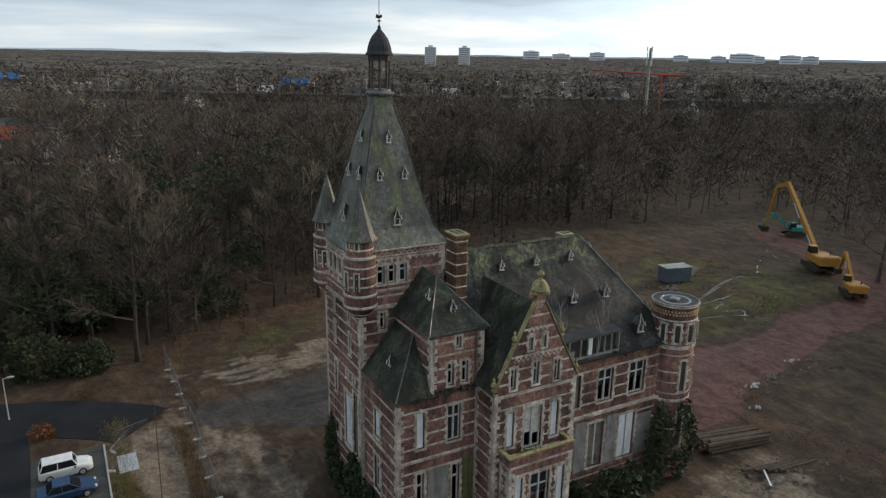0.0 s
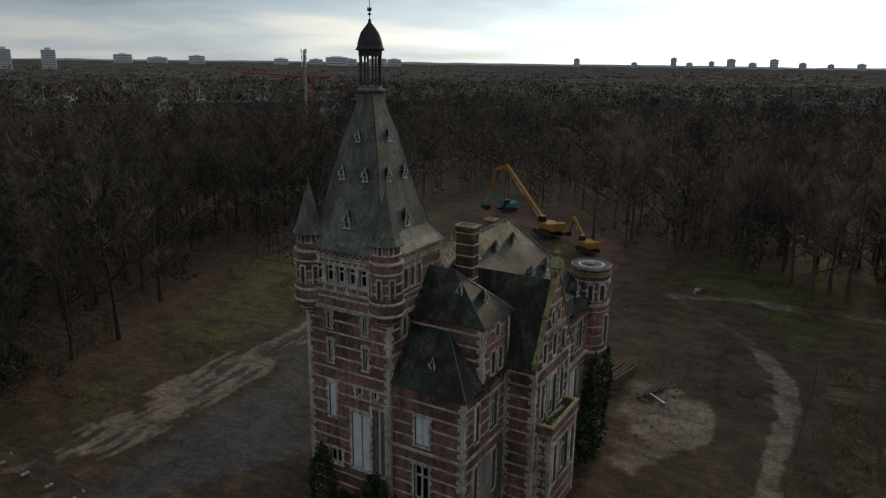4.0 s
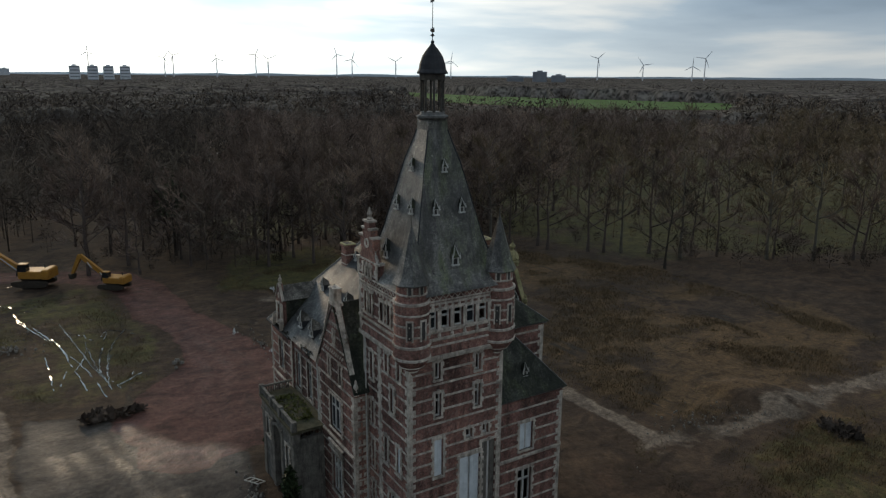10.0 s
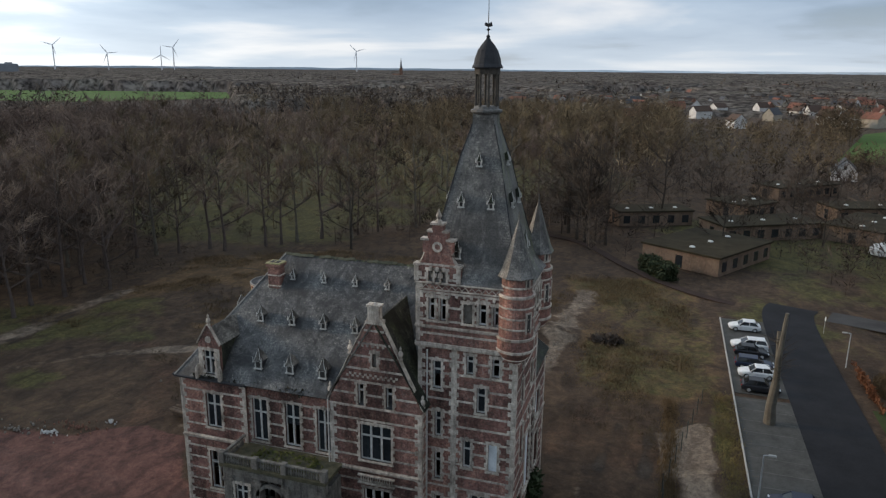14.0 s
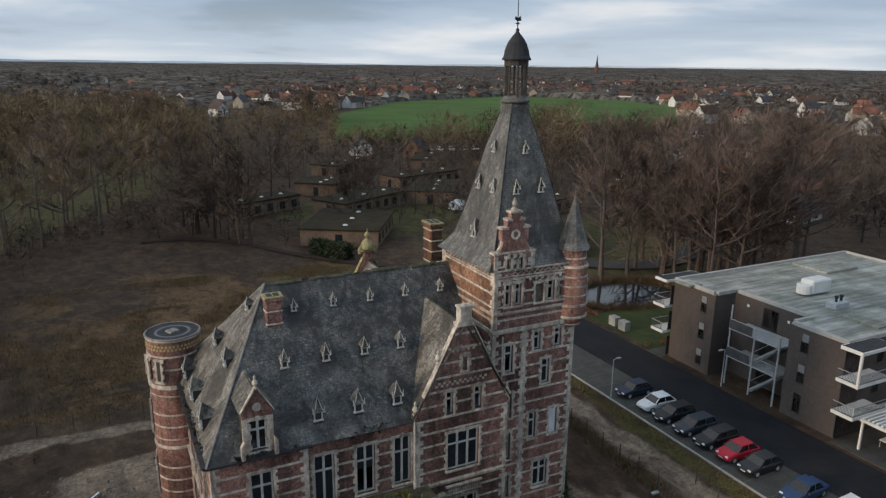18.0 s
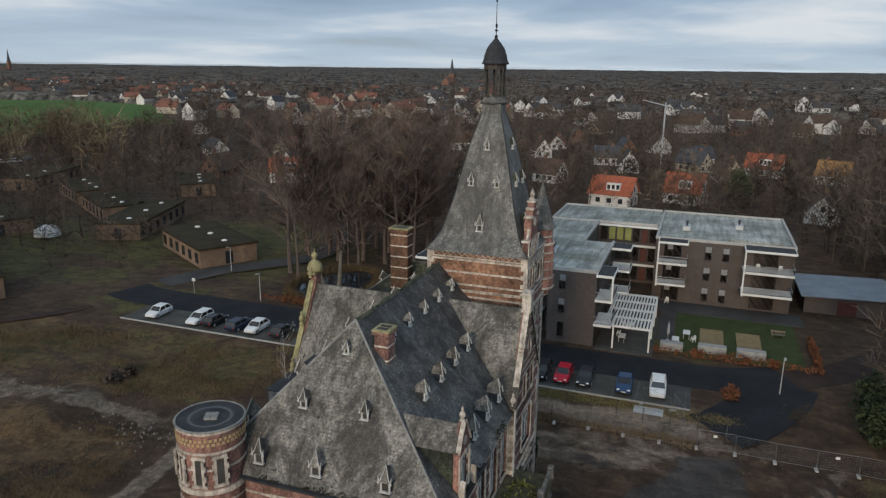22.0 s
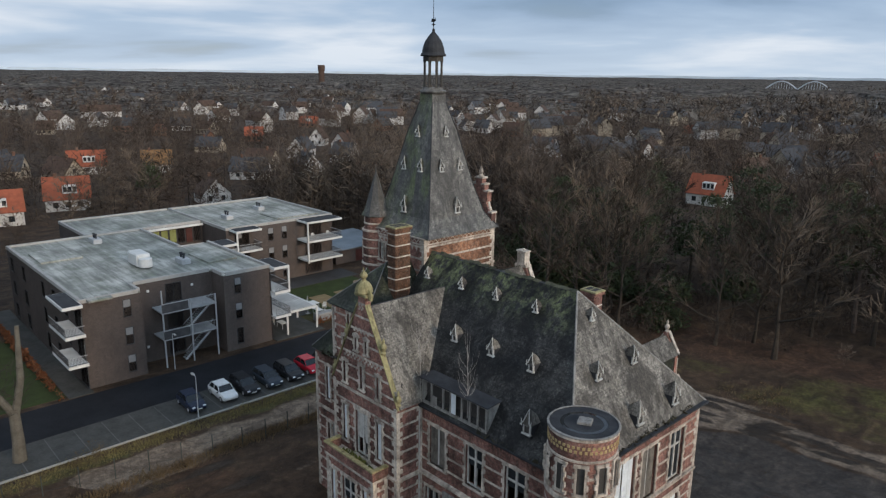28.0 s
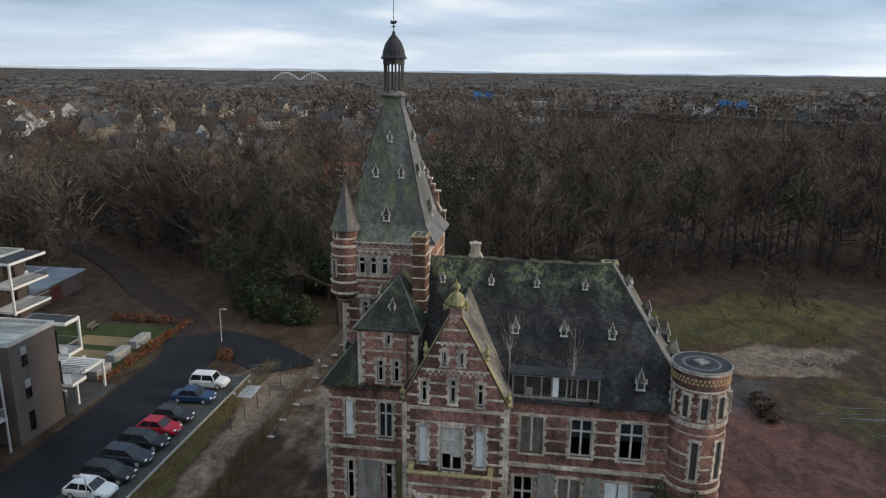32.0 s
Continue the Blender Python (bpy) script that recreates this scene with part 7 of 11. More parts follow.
balcony_stack(-39.5, -20.2, -33.5, -18.2, "es", ((-35.6, -18.2), "s", 2.6))
balcony_stack(-38.5, 4.2, -33.6, 6.4, "en", ((-36.0, 4.2), "n", 2.8))
balcony_stack(-58.0, 22.4, -54.6, 29.2, "en", ((-58, 25.5), "e", 3.4))
balcony_stack(-58.0, 10.3, -55.4, 14.6, "en", ((-58, 12.4), "e", 2.6))
balcony_stack(-52.0, 4.2, -48.5, 7.0, "en", ((-50, 4.2), "n", 2.6))
for x, y, z0 in ((-54.72, 22.5, 3.0), (-55.52, 10.4, 3.0), (-33.72, 6.28, 6.4)):
    part("balcony_post", Geo().bevel_box((x - 0.13, y - 0.11, z0), (x + 0.13, y + 0.11, ROOF - 0.3), 0.02), WHITE_TRIM, flats)

# open escape stair in the recess
stair = part("escape_stair", Geo().box((-38, -9.6, 3.3), (-34.9, -3.0, 3.45)).box((-38, -9.6, 6.55), (-34.9, -3.0, 6.7)), STEEL, flats, "galvanised open escape stair and landings")
for x, y in ((-35.0, -9.5), (-35.0, -6.2), (-35.0, -3.1)):
    part("stair_post", Geo().box((x - 0.07, y - 0.07, 0), (x + 0.07, y + 0.07, 9.4 if y < -8 else 7.8)), STEEL, stair)
for z in (3.45, 6.7):
    for k in range(34):
        y = -9.5 + 0.19 * k
        put("baluster", MESHES.setdefault("flat_bal", Geo().box((-0.012, -0.012, 0), (0.012, 0.012, 1.05)).mesh("baluster", STEEL)), stair, "", Matrix.Translation((-34.95, y, z)))
    part("handrail", Geo().box((-34.98, -9.55, z + 1.03), (-34.92, -3.05, z + 1.09)), STEEL, stair)
for f, (z0, z1) in enumerate(((0.0, 3.3), (3.45, 6.6))):
    for k in range(17):
        u = k / 17
        part("stair_tread", Geo().box((-37.0, -6.8 + 3.6 * u, z0 + (z1 - z0) * u), (-35.8, -6.8 + 3.6 * u + 0.28, z0 + (z1 - z0) * u + 0.05)), STEEL, stair)
    part("stair_string", Geo().slab([(-35.78, -6.9, z0 - 0.05), (-35.78, -3.2, z1 - 0.05), (-35.78, -3.2, z1 + 0.2), (-35.78, -6.9, z0 + 0.2)], 0.06), STEEL, stair)
    part("handrail", Geo().tube([(-35.78, -6.9, z0 + 1.1), (-35.78, -3.2, z1 + 1.1)], 0.03, 5), STEEL, stair)

for z in (3.45, 6.7):
    part("rail_panel", Geo().box((-34.9, -9.6, z), (-34.86, -6.5, z + 1.0)), RAIL_GLASS, stair)

# things on the roof
unit = part("air_handling_unit", Geo().bevel_box((-47.6, -8.6, ROOF), (-44.4, -6.9, ROOF + 1.5), 0.15).lathe((-44.0, -7.7), [(0.8, ROOF), (0.8, ROOF + 1.0), (0.72, ROOF + 1.05)], 14), WHITE_TRIM, None, "")
tagged(unit, "large white air handling unit on the flat roof", "ventilation unit")
for x, y in ((-43.5, -3.2), (-62, -8), (-66, 14), (-70, 22)):
    v = tagged(part("roof_vent", Geo().bevel_box((x - 1.1, y - 0.6, ROOF - 0.2), (x + 1.1, y + 0.6, ROOF + 0.45), 0.05), STEEL), "low grey ventilation box on the flat roof", "roof vent", "roof vents")
    for dx in (-0.5, 0.3):
        part("vent_pipe", Geo().lathe((x + dx, y), [(0.14, ROOF + 0.45), (0.14, ROOF + 0.9), (0.22, ROOF + 0.95), (0.22, ROOF + 1.1)], 10), LEAD, v)
for x0, y0, x1, y1 in ((-36, -17.5, -33.9, -15), (-47, -1, -41, 3), (-66, 20, -60, 28), (-60, -17, -54, -12)):
    part("raised_roof_edge", Geo().bevel_box((x0, y0, ROOF - 0.2), (x1, y1, ROOF + 0.02), 0.04), ROOF_GREY, flats)
SHED_ROOF = weathered("blue_grey_sheet_roof", (0.12, 0.15, 0.18), (0.24, 0.28, 0.32), 0.5, 0.3, 4.0, 0.2)
shed = tagged(part("shed", Geo().box((-71.6, 31.6, 0), (-60.2, 43.6, 2.6)), BRICK_DARK), "low brick shed with a blue-grey sheet roof", "shed")
part("roof", Geo().slab([(-72.2, 31.0, 2.75), (-59.4, 31.0, 2.75), (-59.8, 44.2, 3.1), (-72.4, 44.2, 3.1)], 0.16), SHED_ROOF, shed)
part("door", Geo().bevel_box((-60.22, 36, 0.05), (-60.12, 38.6, 2.2), 0.02), DOOR_RED, shed)
# pergola, garden furniture, beds
perg = tagged(new("pergola"), "white steel pergola with a slatted roof over the terrace", "pergola")
for x, y in ((-35.0, 6.6), (-35.0, 11.1), (-40, 11.1), (-45, 11.1), (-49, 11.1)):
    part("post", Geo().box((x - 0.1, y - 0.1, 0.09), (x + 0.1, y + 0.1, 2.95)), WHITE_TRIM, perg)
part("beam", Geo().box((-49.2, 11.0, 2.95), (-34.8, 11.2, 3.2)).box((-35.1, 5.45, 2.95), (-34.9, 11.0, 3.2)).box((-49.1, 5.45, 2.95), (-48.9, 11.0, 3.2)), WHITE_TRIM, perg)
part("beam", Geo().box((-49.1, 5.3, 2.95), (-34.9, 5.45, 3.2)), WHITE_TRIM, perg)
for x in (-45.6, -42.1, -38.6):
    part("beam", Geo().box((x - 0.09, 5.45, 3.0), (x + 0.09, 11.0, 3.24)), WHITE_TRIM, perg)
sl = Geo().box((0, 0, 3.12), (3.3, 0.2, 3.3)).mesh("slat", WHITE_TRIM)
for x in (-48.9, -45.45, -41.95, -38.45):
    for k in range(13):
        put("slat", sl, perg, "", Matrix.Translation((x, 5.6 + 0.42 * k, 0)))
for k, (x, y) in enumerate(((-38, 7.5), (-43, 8.2), (-39.5, 14.2), (-42.5, 15.5))):
    tb = tagged(part("garden_table", Geo().bevel_box((x - 0.8, y - 0.45, 0.78), (x + 0.8, y + 0.45, 0.84), 0.02), WHITE_TRIM), "pale rectangular garden table on the paving", "table", "garden tables")
    for dx in (-0.7, 0.7):
        for dy in (-0.35, 0.35):
            part("leg", Geo().box((x + dx - 0.03, y + dy - 0.03, 0.0), (x + dx + 0.03, y + dy + 0.03, 0.78)), STEEL, tb)
LAWN = weathered("mown_lawn", (0.020, 0.030, 0.008), (0.044, 0.060, 0.016), 0.95, 0.5, 6.0)
GRAVEL_BED = weathered("ochre_gravel", (0.16, 0.115, 0.06), (0.26, 0.19, 0.10), 0.95, 1.0, 14.0)
GABION = weathered("pale_stone_gabion", (0.18, 0.175, 0.165), (0.36, 0.355, 0.34), 0.9, 2.0, 9.0)
tagged(part("lawn", Geo().box((-52.5, 14.0, -0.3), (-36.2, 29.5, 0.03)), LAWN), "short mown garden lawn beside the flats", "lawn", kind="structure")
tagged(part("lawn", Geo().box((-56, -34, -0.3), (-34.4, -20.6, 0.03)), LAWN), "short mown garden lawn beside the flats", "lawn", kind="structure")
for y in (17.2, 21.8):
    tagged(part("gravel_bed", Geo().box((-46.8, y, 0.0), (-39.0, y + 3.0, 0.09)), GRAVEL_BED), "rectangular bed of ochre gravel", "garden bed", "gravel beds")
    tagged(part("gabion", Geo().bevel_box((-38.8, y - 0.2, 0.0), (-37.6, y + 3.2, 1.0), 0.05), GABION), "low gabion wall of pale stones", "gabion", "gabions")
tagged(part("gabion", Geo().bevel_box((-38.0, 12.4, 0.0), (-36.8, 15.2, 1.0), 0.05), GABION), "low gabion wall of pale stones", "gabion", "gabions")
bench = tagged(part("garden_bench", Geo().bevel_box((-47.5, 26.2, 0.42), (-46.9, 28.0, 0.48), 0.02), OLD_WOOD), "plain wooden garden bench on the lawn", "bench")
for y in (26.4, 27.7):
    part("leg", Geo().box((-47.4, y, 0.0), (-47.0, y + 0.08, 0.42)), OLD_WOOD, bench)
part("backrest", Geo().box((-47.55, 26.2, 0.6), (-47.5, 28.0, 0.9)).box((-47.55, 26.3, 0.42), (-47.5, 26.4, 0.6)), OLD_WOOD, bench)

tagged(part("garden_path", Geo().box((-57.9, 9.9, -0.2), (-52.6, 31.0, 0.05)).box((-52.6, 11.7, -0.2), (-40.5, 13.9, 0.05)), ASPHALT_OLD), "dark asphalt garden path beside the flats", "path", kind="structure")


def garden_chair(x, y, z, yaw):
    """A white plastic armchair."""
    m = Matrix.Translation((x, y, z)) @ Matrix.Rotation(radians(yaw), 4, "Z")
    ob = tagged(part("garden_chair", Geo().bevel_box((-0.25, -0.25, 0.4), (0.25, 0.25, 0.45), 0.02), WHITE_TRIM, None, "", m), "white plastic garden chair outside the flats", "chair", "white garden chairs")
    part("backrest", Geo().bevel_box((-0.25, 0.2, 0.45), (0.25, 0.26, 0.9), 0.02), WHITE_TRIM, ob, "", m)
    for dx in (-0.21, 0.21):
        part("armrest", Geo().box((dx - 0.03, -0.2, 0.62), (dx + 0.03, 0.2, 0.66)), WHITE_TRIM, ob, "", m)
        for dy in (-0.2, 0.2):
            part("leg", Geo().box((dx - 0.025, dy - 0.025, 0.0), (dx + 0.025, dy + 0.025, 0.62 if dy < 0 else 0.42)), WHITE_TRIM, ob, "", m)


for x, y, z, yaw in ((-56.2, 24.4, 6.74, 90), (-56.2, 27.4, 6.74, 90), (-56.6, 12.2, 0.05, 70), (-39.6, 6.9, 0.09, 0), (-43.6, 7.2, 0.09, 180), (-38.4, 14.9, 0.05, 200), (-41.2, 16.4, 0.03, 30)):
    garden_chair(x, y, z, yaw)
PARASOL = weathered("folded_parasol_cloth", (0.20, 0.20, 0.21), (0.34, 0.34, 0.35), 0.9, 2.0, 14.0)
ps = tagged(part("parasol", Geo().tube([(-40.6, 13.2, 0.05), (-40.6, 13.2, 2.7)], 0.03, 6), STEEL), "folded grey parasol beside the garden tables", "parasol")
part("canopy", Geo().lathe((-40.6, 13.2), [(0.16, 0.9), (0.2, 1.2), (0.12, 2.2), (0.03, 2.65)], 9), PARASOL, ps)
part("foot", Geo().bevel_box((-40.85, 12.95, 0.05), (-40.35, 13.45, 0.13), 0.03), KERB, ps)

# ---- parked cars ----
TYRE = weathered("tyre_rubber", (0.012, 0.012, 0.012), (0.03, 0.03, 0.03), 0.9, 3.0, 30.0)
CAR_GLASS = weathered("car_glass", (0.010, 0.012, 0.014), (0.022, 0.025, 0.028), 0.05, 0.5, 3.0, 0.0, 0.0, 0.6)
LAMP_CLEAR = weathered("headlamp", (0.55, 0.56, 0.58), (0.75, 0.76, 0.78), 0.15, 3.0, 20.0)
LAMP_RED = weathered("tail_lamp", (0.22, 0.012, 0.01), (0.32, 0.02, 0.016), 0.2, 3.0, 20.0)


def paint(name, c):
    m, t, b = material(name)
    dirt = noise_at(t, 2.0, 5, 0.65)
    t.links.new(ramp_of(t, dirt, [(0.35, tuple(q * 0.8 for q in c)), (0.7, c)]), b.inputs["Base Color"])
    b.inputs["Roughness"].default_value, b.inputs["Coat Weight"].default_value = 0.4, 0.12
    b.inputs["Specular IOR Level"].default_value = 0.25
    b.inputs["Coat Roughness"].default_value = 0.06
    return m


def car(name, x, y, z, yaw, mat, label, kind="hatch", group="parked cars"):
    """A car built along local x (nose at +x)."""
    L, W = {"hatch": (4.15, 1.76), "saloon": (4.5, 1.8), "estate": (4.5, 1.8), "box": (4.15, 1.78)}[kind]
    H = 1.47 if kind != "box" else 1.63
    key = ("car", kind)
    if key not in MESHES:
        w, l = W / 2, L / 2
        st = [(-l, 0.45, 0.72, 0.86), (-l + 0.12, 0.3, 0.92, 0.95), (-l + 0.6, 0.25, 0.95, 1.0), (-0.4, 0.22, 0.93, 1.0), (0.65, 0.22, 0.93, 1.0), (l - 0.9, 0.25, 0.9, 0.99), (l - 0.3, 0.28, 0.78, 0.94), (l, 0.4, 0.6, 0.78)]
        if kind == "box":
            st = [(a, b, min(c + 0.08, 1.02), d) for a, b, c, d in st]
        body = Geo().rings([[(a, -w * k * 0.94, b), (a, -w * k, b + 0.16), (a, -w * k, c - 0.14), (a, -w * k * 0.9, c), (a, w * k * 0.9, c), (a, w * k, c - 0.14), (a, w * k, b + 0.16), (a, w * k * 0.94, b)] for a, b, c, k in st])
        back = {"hatch": -l + 0.28, "saloon": -l + 0.75, "estate": -l + 0.18, "box": -l + 0.12}[kind]
        front, top0, top1 = (l - 1.15, back + (0.55 if kind in ("hatch", "saloon") else 0.28), 0.25 if kind != "box" else 0.55)
        cb = 0.9 if kind != "box" else 0.98
        cab = Geo().rings([[(a, s * q, zz) for a, s, q, zz in ((back, -1, w * 0.93, cb), (front, -1, w * 0.9, cb - 0.03), (front, 1, w * 0.9, cb - 0.03), (back, 1, w * 0.93, cb))],
                           [(top0, -w * 0.76, H - 0.06), (top1, -w * 0.76, H - 0.05), (top1, w * 0.76, H - 0.05), (top0, w * 0.76, H - 0.06)]])
        roof = Geo().bevel_box((top0 - 0.05, -w * 0.77, H - 0.07), (top1 + 0.05, w * 0.77, H), 0.05)
        pil = []
        for s in (-1, 1):
            for (a, b) in ((back, top0), (front, top1), ((back + front) / 2 - 0.1, (top0 + top1) / 2)):
                one = Geo().tube([(a, s * w * 0.925, cb - 0.02), (b, s * w * 0.77, H - 0.04)], 0.04, 5)
                pil.append((one.v, one.f))
        tyre = Geo().lathe((0, 0), [(0.2, -0.1), (0.3, -0.11), (0.33, -0.07), (0.33, 0.07), (0.3, 0.11), (0.2, 0.1)], 18)
        rim = Geo().lathe((0, 0), [(0.21, -0.115), (0.06, -0.125), (0.06, 0.125), (0.21, 0.115)], 10)
        MESHES[key] = dict(body=(body.v, body.f), cab=cab.mesh("glasshouse", CAR_GLASS), roof=(roof.v, roof.f), pil=pil, tyre=tyre.mesh("tyre", TYRE), rim=rim.mesh("rim", STEEL),
                           front=Geo().bevel_box((l - 0.22, -w * 0.8, 0.58), (l - 0.06, -w * 0.45, 0.74), 0.03).mesh("headlight", LAMP_CLEAR), rear=Geo().bevel_box((-l - 0.01, -w * 0.84, 0.62), (-l + 0.16, -w * 0.6, 0.84), 0.03).mesh("tail_light", LAMP_RED),
                           plate=Geo().box((l - 0.02, -0.26, 0.42), (l + 0.012, 0.26, 0.53)).mesh("number_plate", WHITE_TRIM), mirror=Geo().bevel_box((0.62, -w - 0.16, 0.9), (0.76, -w + 0.02, 1.03), 0.03).mesh("mirror", FRAME_DARK))
    d = MESHES[key]
    pk = (key, mat.name)
    if pk not in MESHES:
        MESHES[pk] = (mesh_of("body", *d["body"], mat), mesh_of("roof", *d["roof"], mat), [mesh_of("roof_pillar", *q, mat) for q in d["pil"]])
    m = Matrix.Translation((x, y, z)) @ Matrix.Rotation(radians(yaw), 4, "Z")
    ob = tagged(put(name, MESHES[pk][0], None, "", m), label, "car", group)
    put("glasshouse", d["cab"], ob, "", m)
    put("roof", MESHES[pk][1], ob, "", m)
    for me in MESHES[pk][2]:
        put("roof_pillar", me, ob, "", m)
    put("headlight", d["front"], ob, "", m)
    put("headlight", d["front"], ob, "", m @ Matrix.Translation((0, W * 0.625, 0)))
    put("tail_light", d["rear"], ob, "", m)
    put("tail_light", d["rear"], ob, "", m @ Matrix.Translation((0, W * 0.72, 0)))
    put("number_plate", d["plate"], ob, "", m)
    put("mirror", d["mirror"], ob, "", m)
    put("mirror", d["mirror"], ob, "", m @ Matrix.Translation((0, W + 0.14, 0)))
    for wx in (-L / 2 + 0.82, L / 2 - 0.85):
        for wy in (-W / 2 + 0.1, W / 2 - 0.1):
            wm = m @ Matrix.Translation((wx, wy, 0.33)) @ Matrix.Rotation(math.pi / 2, 4, "X")
            ty = put("wheel", d["tyre"], ob, "", wm)
            put("rim", d["rim"], ty, "", wm)
    return ob


P_WHITE, P_BLACK, P_GREY, P_BLUE = paint("white_paint", (0.72, 0.73, 0.73)), paint("black_paint", (0.013, 0.014, 0.017)), paint("slate_blue_paint", (0.03, 0.04, 0.055)), paint("blue_paint", (0.022, 0.055, 0.13))
P_RED, P_NAVY, P_DARK = paint("red_paint", (0.46, 0.012, 0.03)), paint("navy_paint", (0.016, 0.024, 0.05)), paint("charcoal_paint", (0.02, 0.022, 0.027))
for y, mat, kind, label in ((-11.6, P_NAVY, "hatch", "small navy hatchback parked in a paver bay"), (-8.1, P_WHITE, "hatch", "white hatchback parked in a paver bay"), (-5.6, P_BLACK, "estate", "black estate car parked in a paver bay"),
                            (-2.8, P_GREY, "estate", "slate-blue estate car parked in a paver bay"), (-0.1, P_BLACK, "estate", "black people carrier parked in a paver bay"), (2.5, P_RED, "hatch", "bright red hatchback parked in a paver bay"),
                            (5.0, P_DARK, "hatch", "charcoal hatchback parked in a paver bay"), (9.4, P_BLUE, "saloon", "dark blue saloon parked in a paver bay"), (13.0, P_WHITE, "box", "boxy white car with a dark roofline in the end bay")):
    car("car", -23.6, y, 0.05, 0 + (2 if y > 5 else -1), mat, label, kind, "cars beside the access road")
for y, mat, kind, label in ((-55.7, P_WHITE, "hatch", "white compact car in the far parking row"), (-48.6, P_WHITE, "estate", "white estate car in the far parking row"), (-46.0, P_BLACK, "hatch", "small black car in the far parking row"),
                            (-42.0, P_NAVY, "estate", "navy van-like car in the far parking row"), (-39.2, P_WHITE, "hatch", "white hatchback in the far parking row"), (-35.2, P_DARK, "hatch", "dark hatchback in the far parking row")):
    car("car", -23.4, y, 0.05, 178 if mat is not P_WHITE else 2, mat, label, kind, "cars in the far parking row")

# ---- site plant and clutter ----
YELLOW = weathered("excavator_yellow", (0.27, 0.125, 0.025), (0.46, 0.225, 0.04), 0.5, 1.0, 14.0)
TEAL = weathered("teal_plant_paint", (0.03, 0.16, 0.15), (0.06, 0.28, 0.26), 0.5, 1.0, 14.0)
TRACK = weathered("muddy_steel_track", (0.03, 0.025, 0.02), (0.08, 0.065, 0.05), 0.8, 2.0, 14.0, 0.3)
BLUE_STEEL = weathered("blue_grey_container_paint", (0.055, 0.07, 0.085), (0.10, 0.125, 0.145), 0.6, 1.2, 10.0)
GALV = weathered("dull_galvanised_wire", (0.13, 0.13, 0.135), (0.25, 0.25, 0.255), 0.5, 2.0, 20.0, 0.6)
LOG = weathered("wet_log_bark", (0.045, 0.032, 0.024), (0.12, 0.085, 0.062), 0.9, 1.5, 12.0)


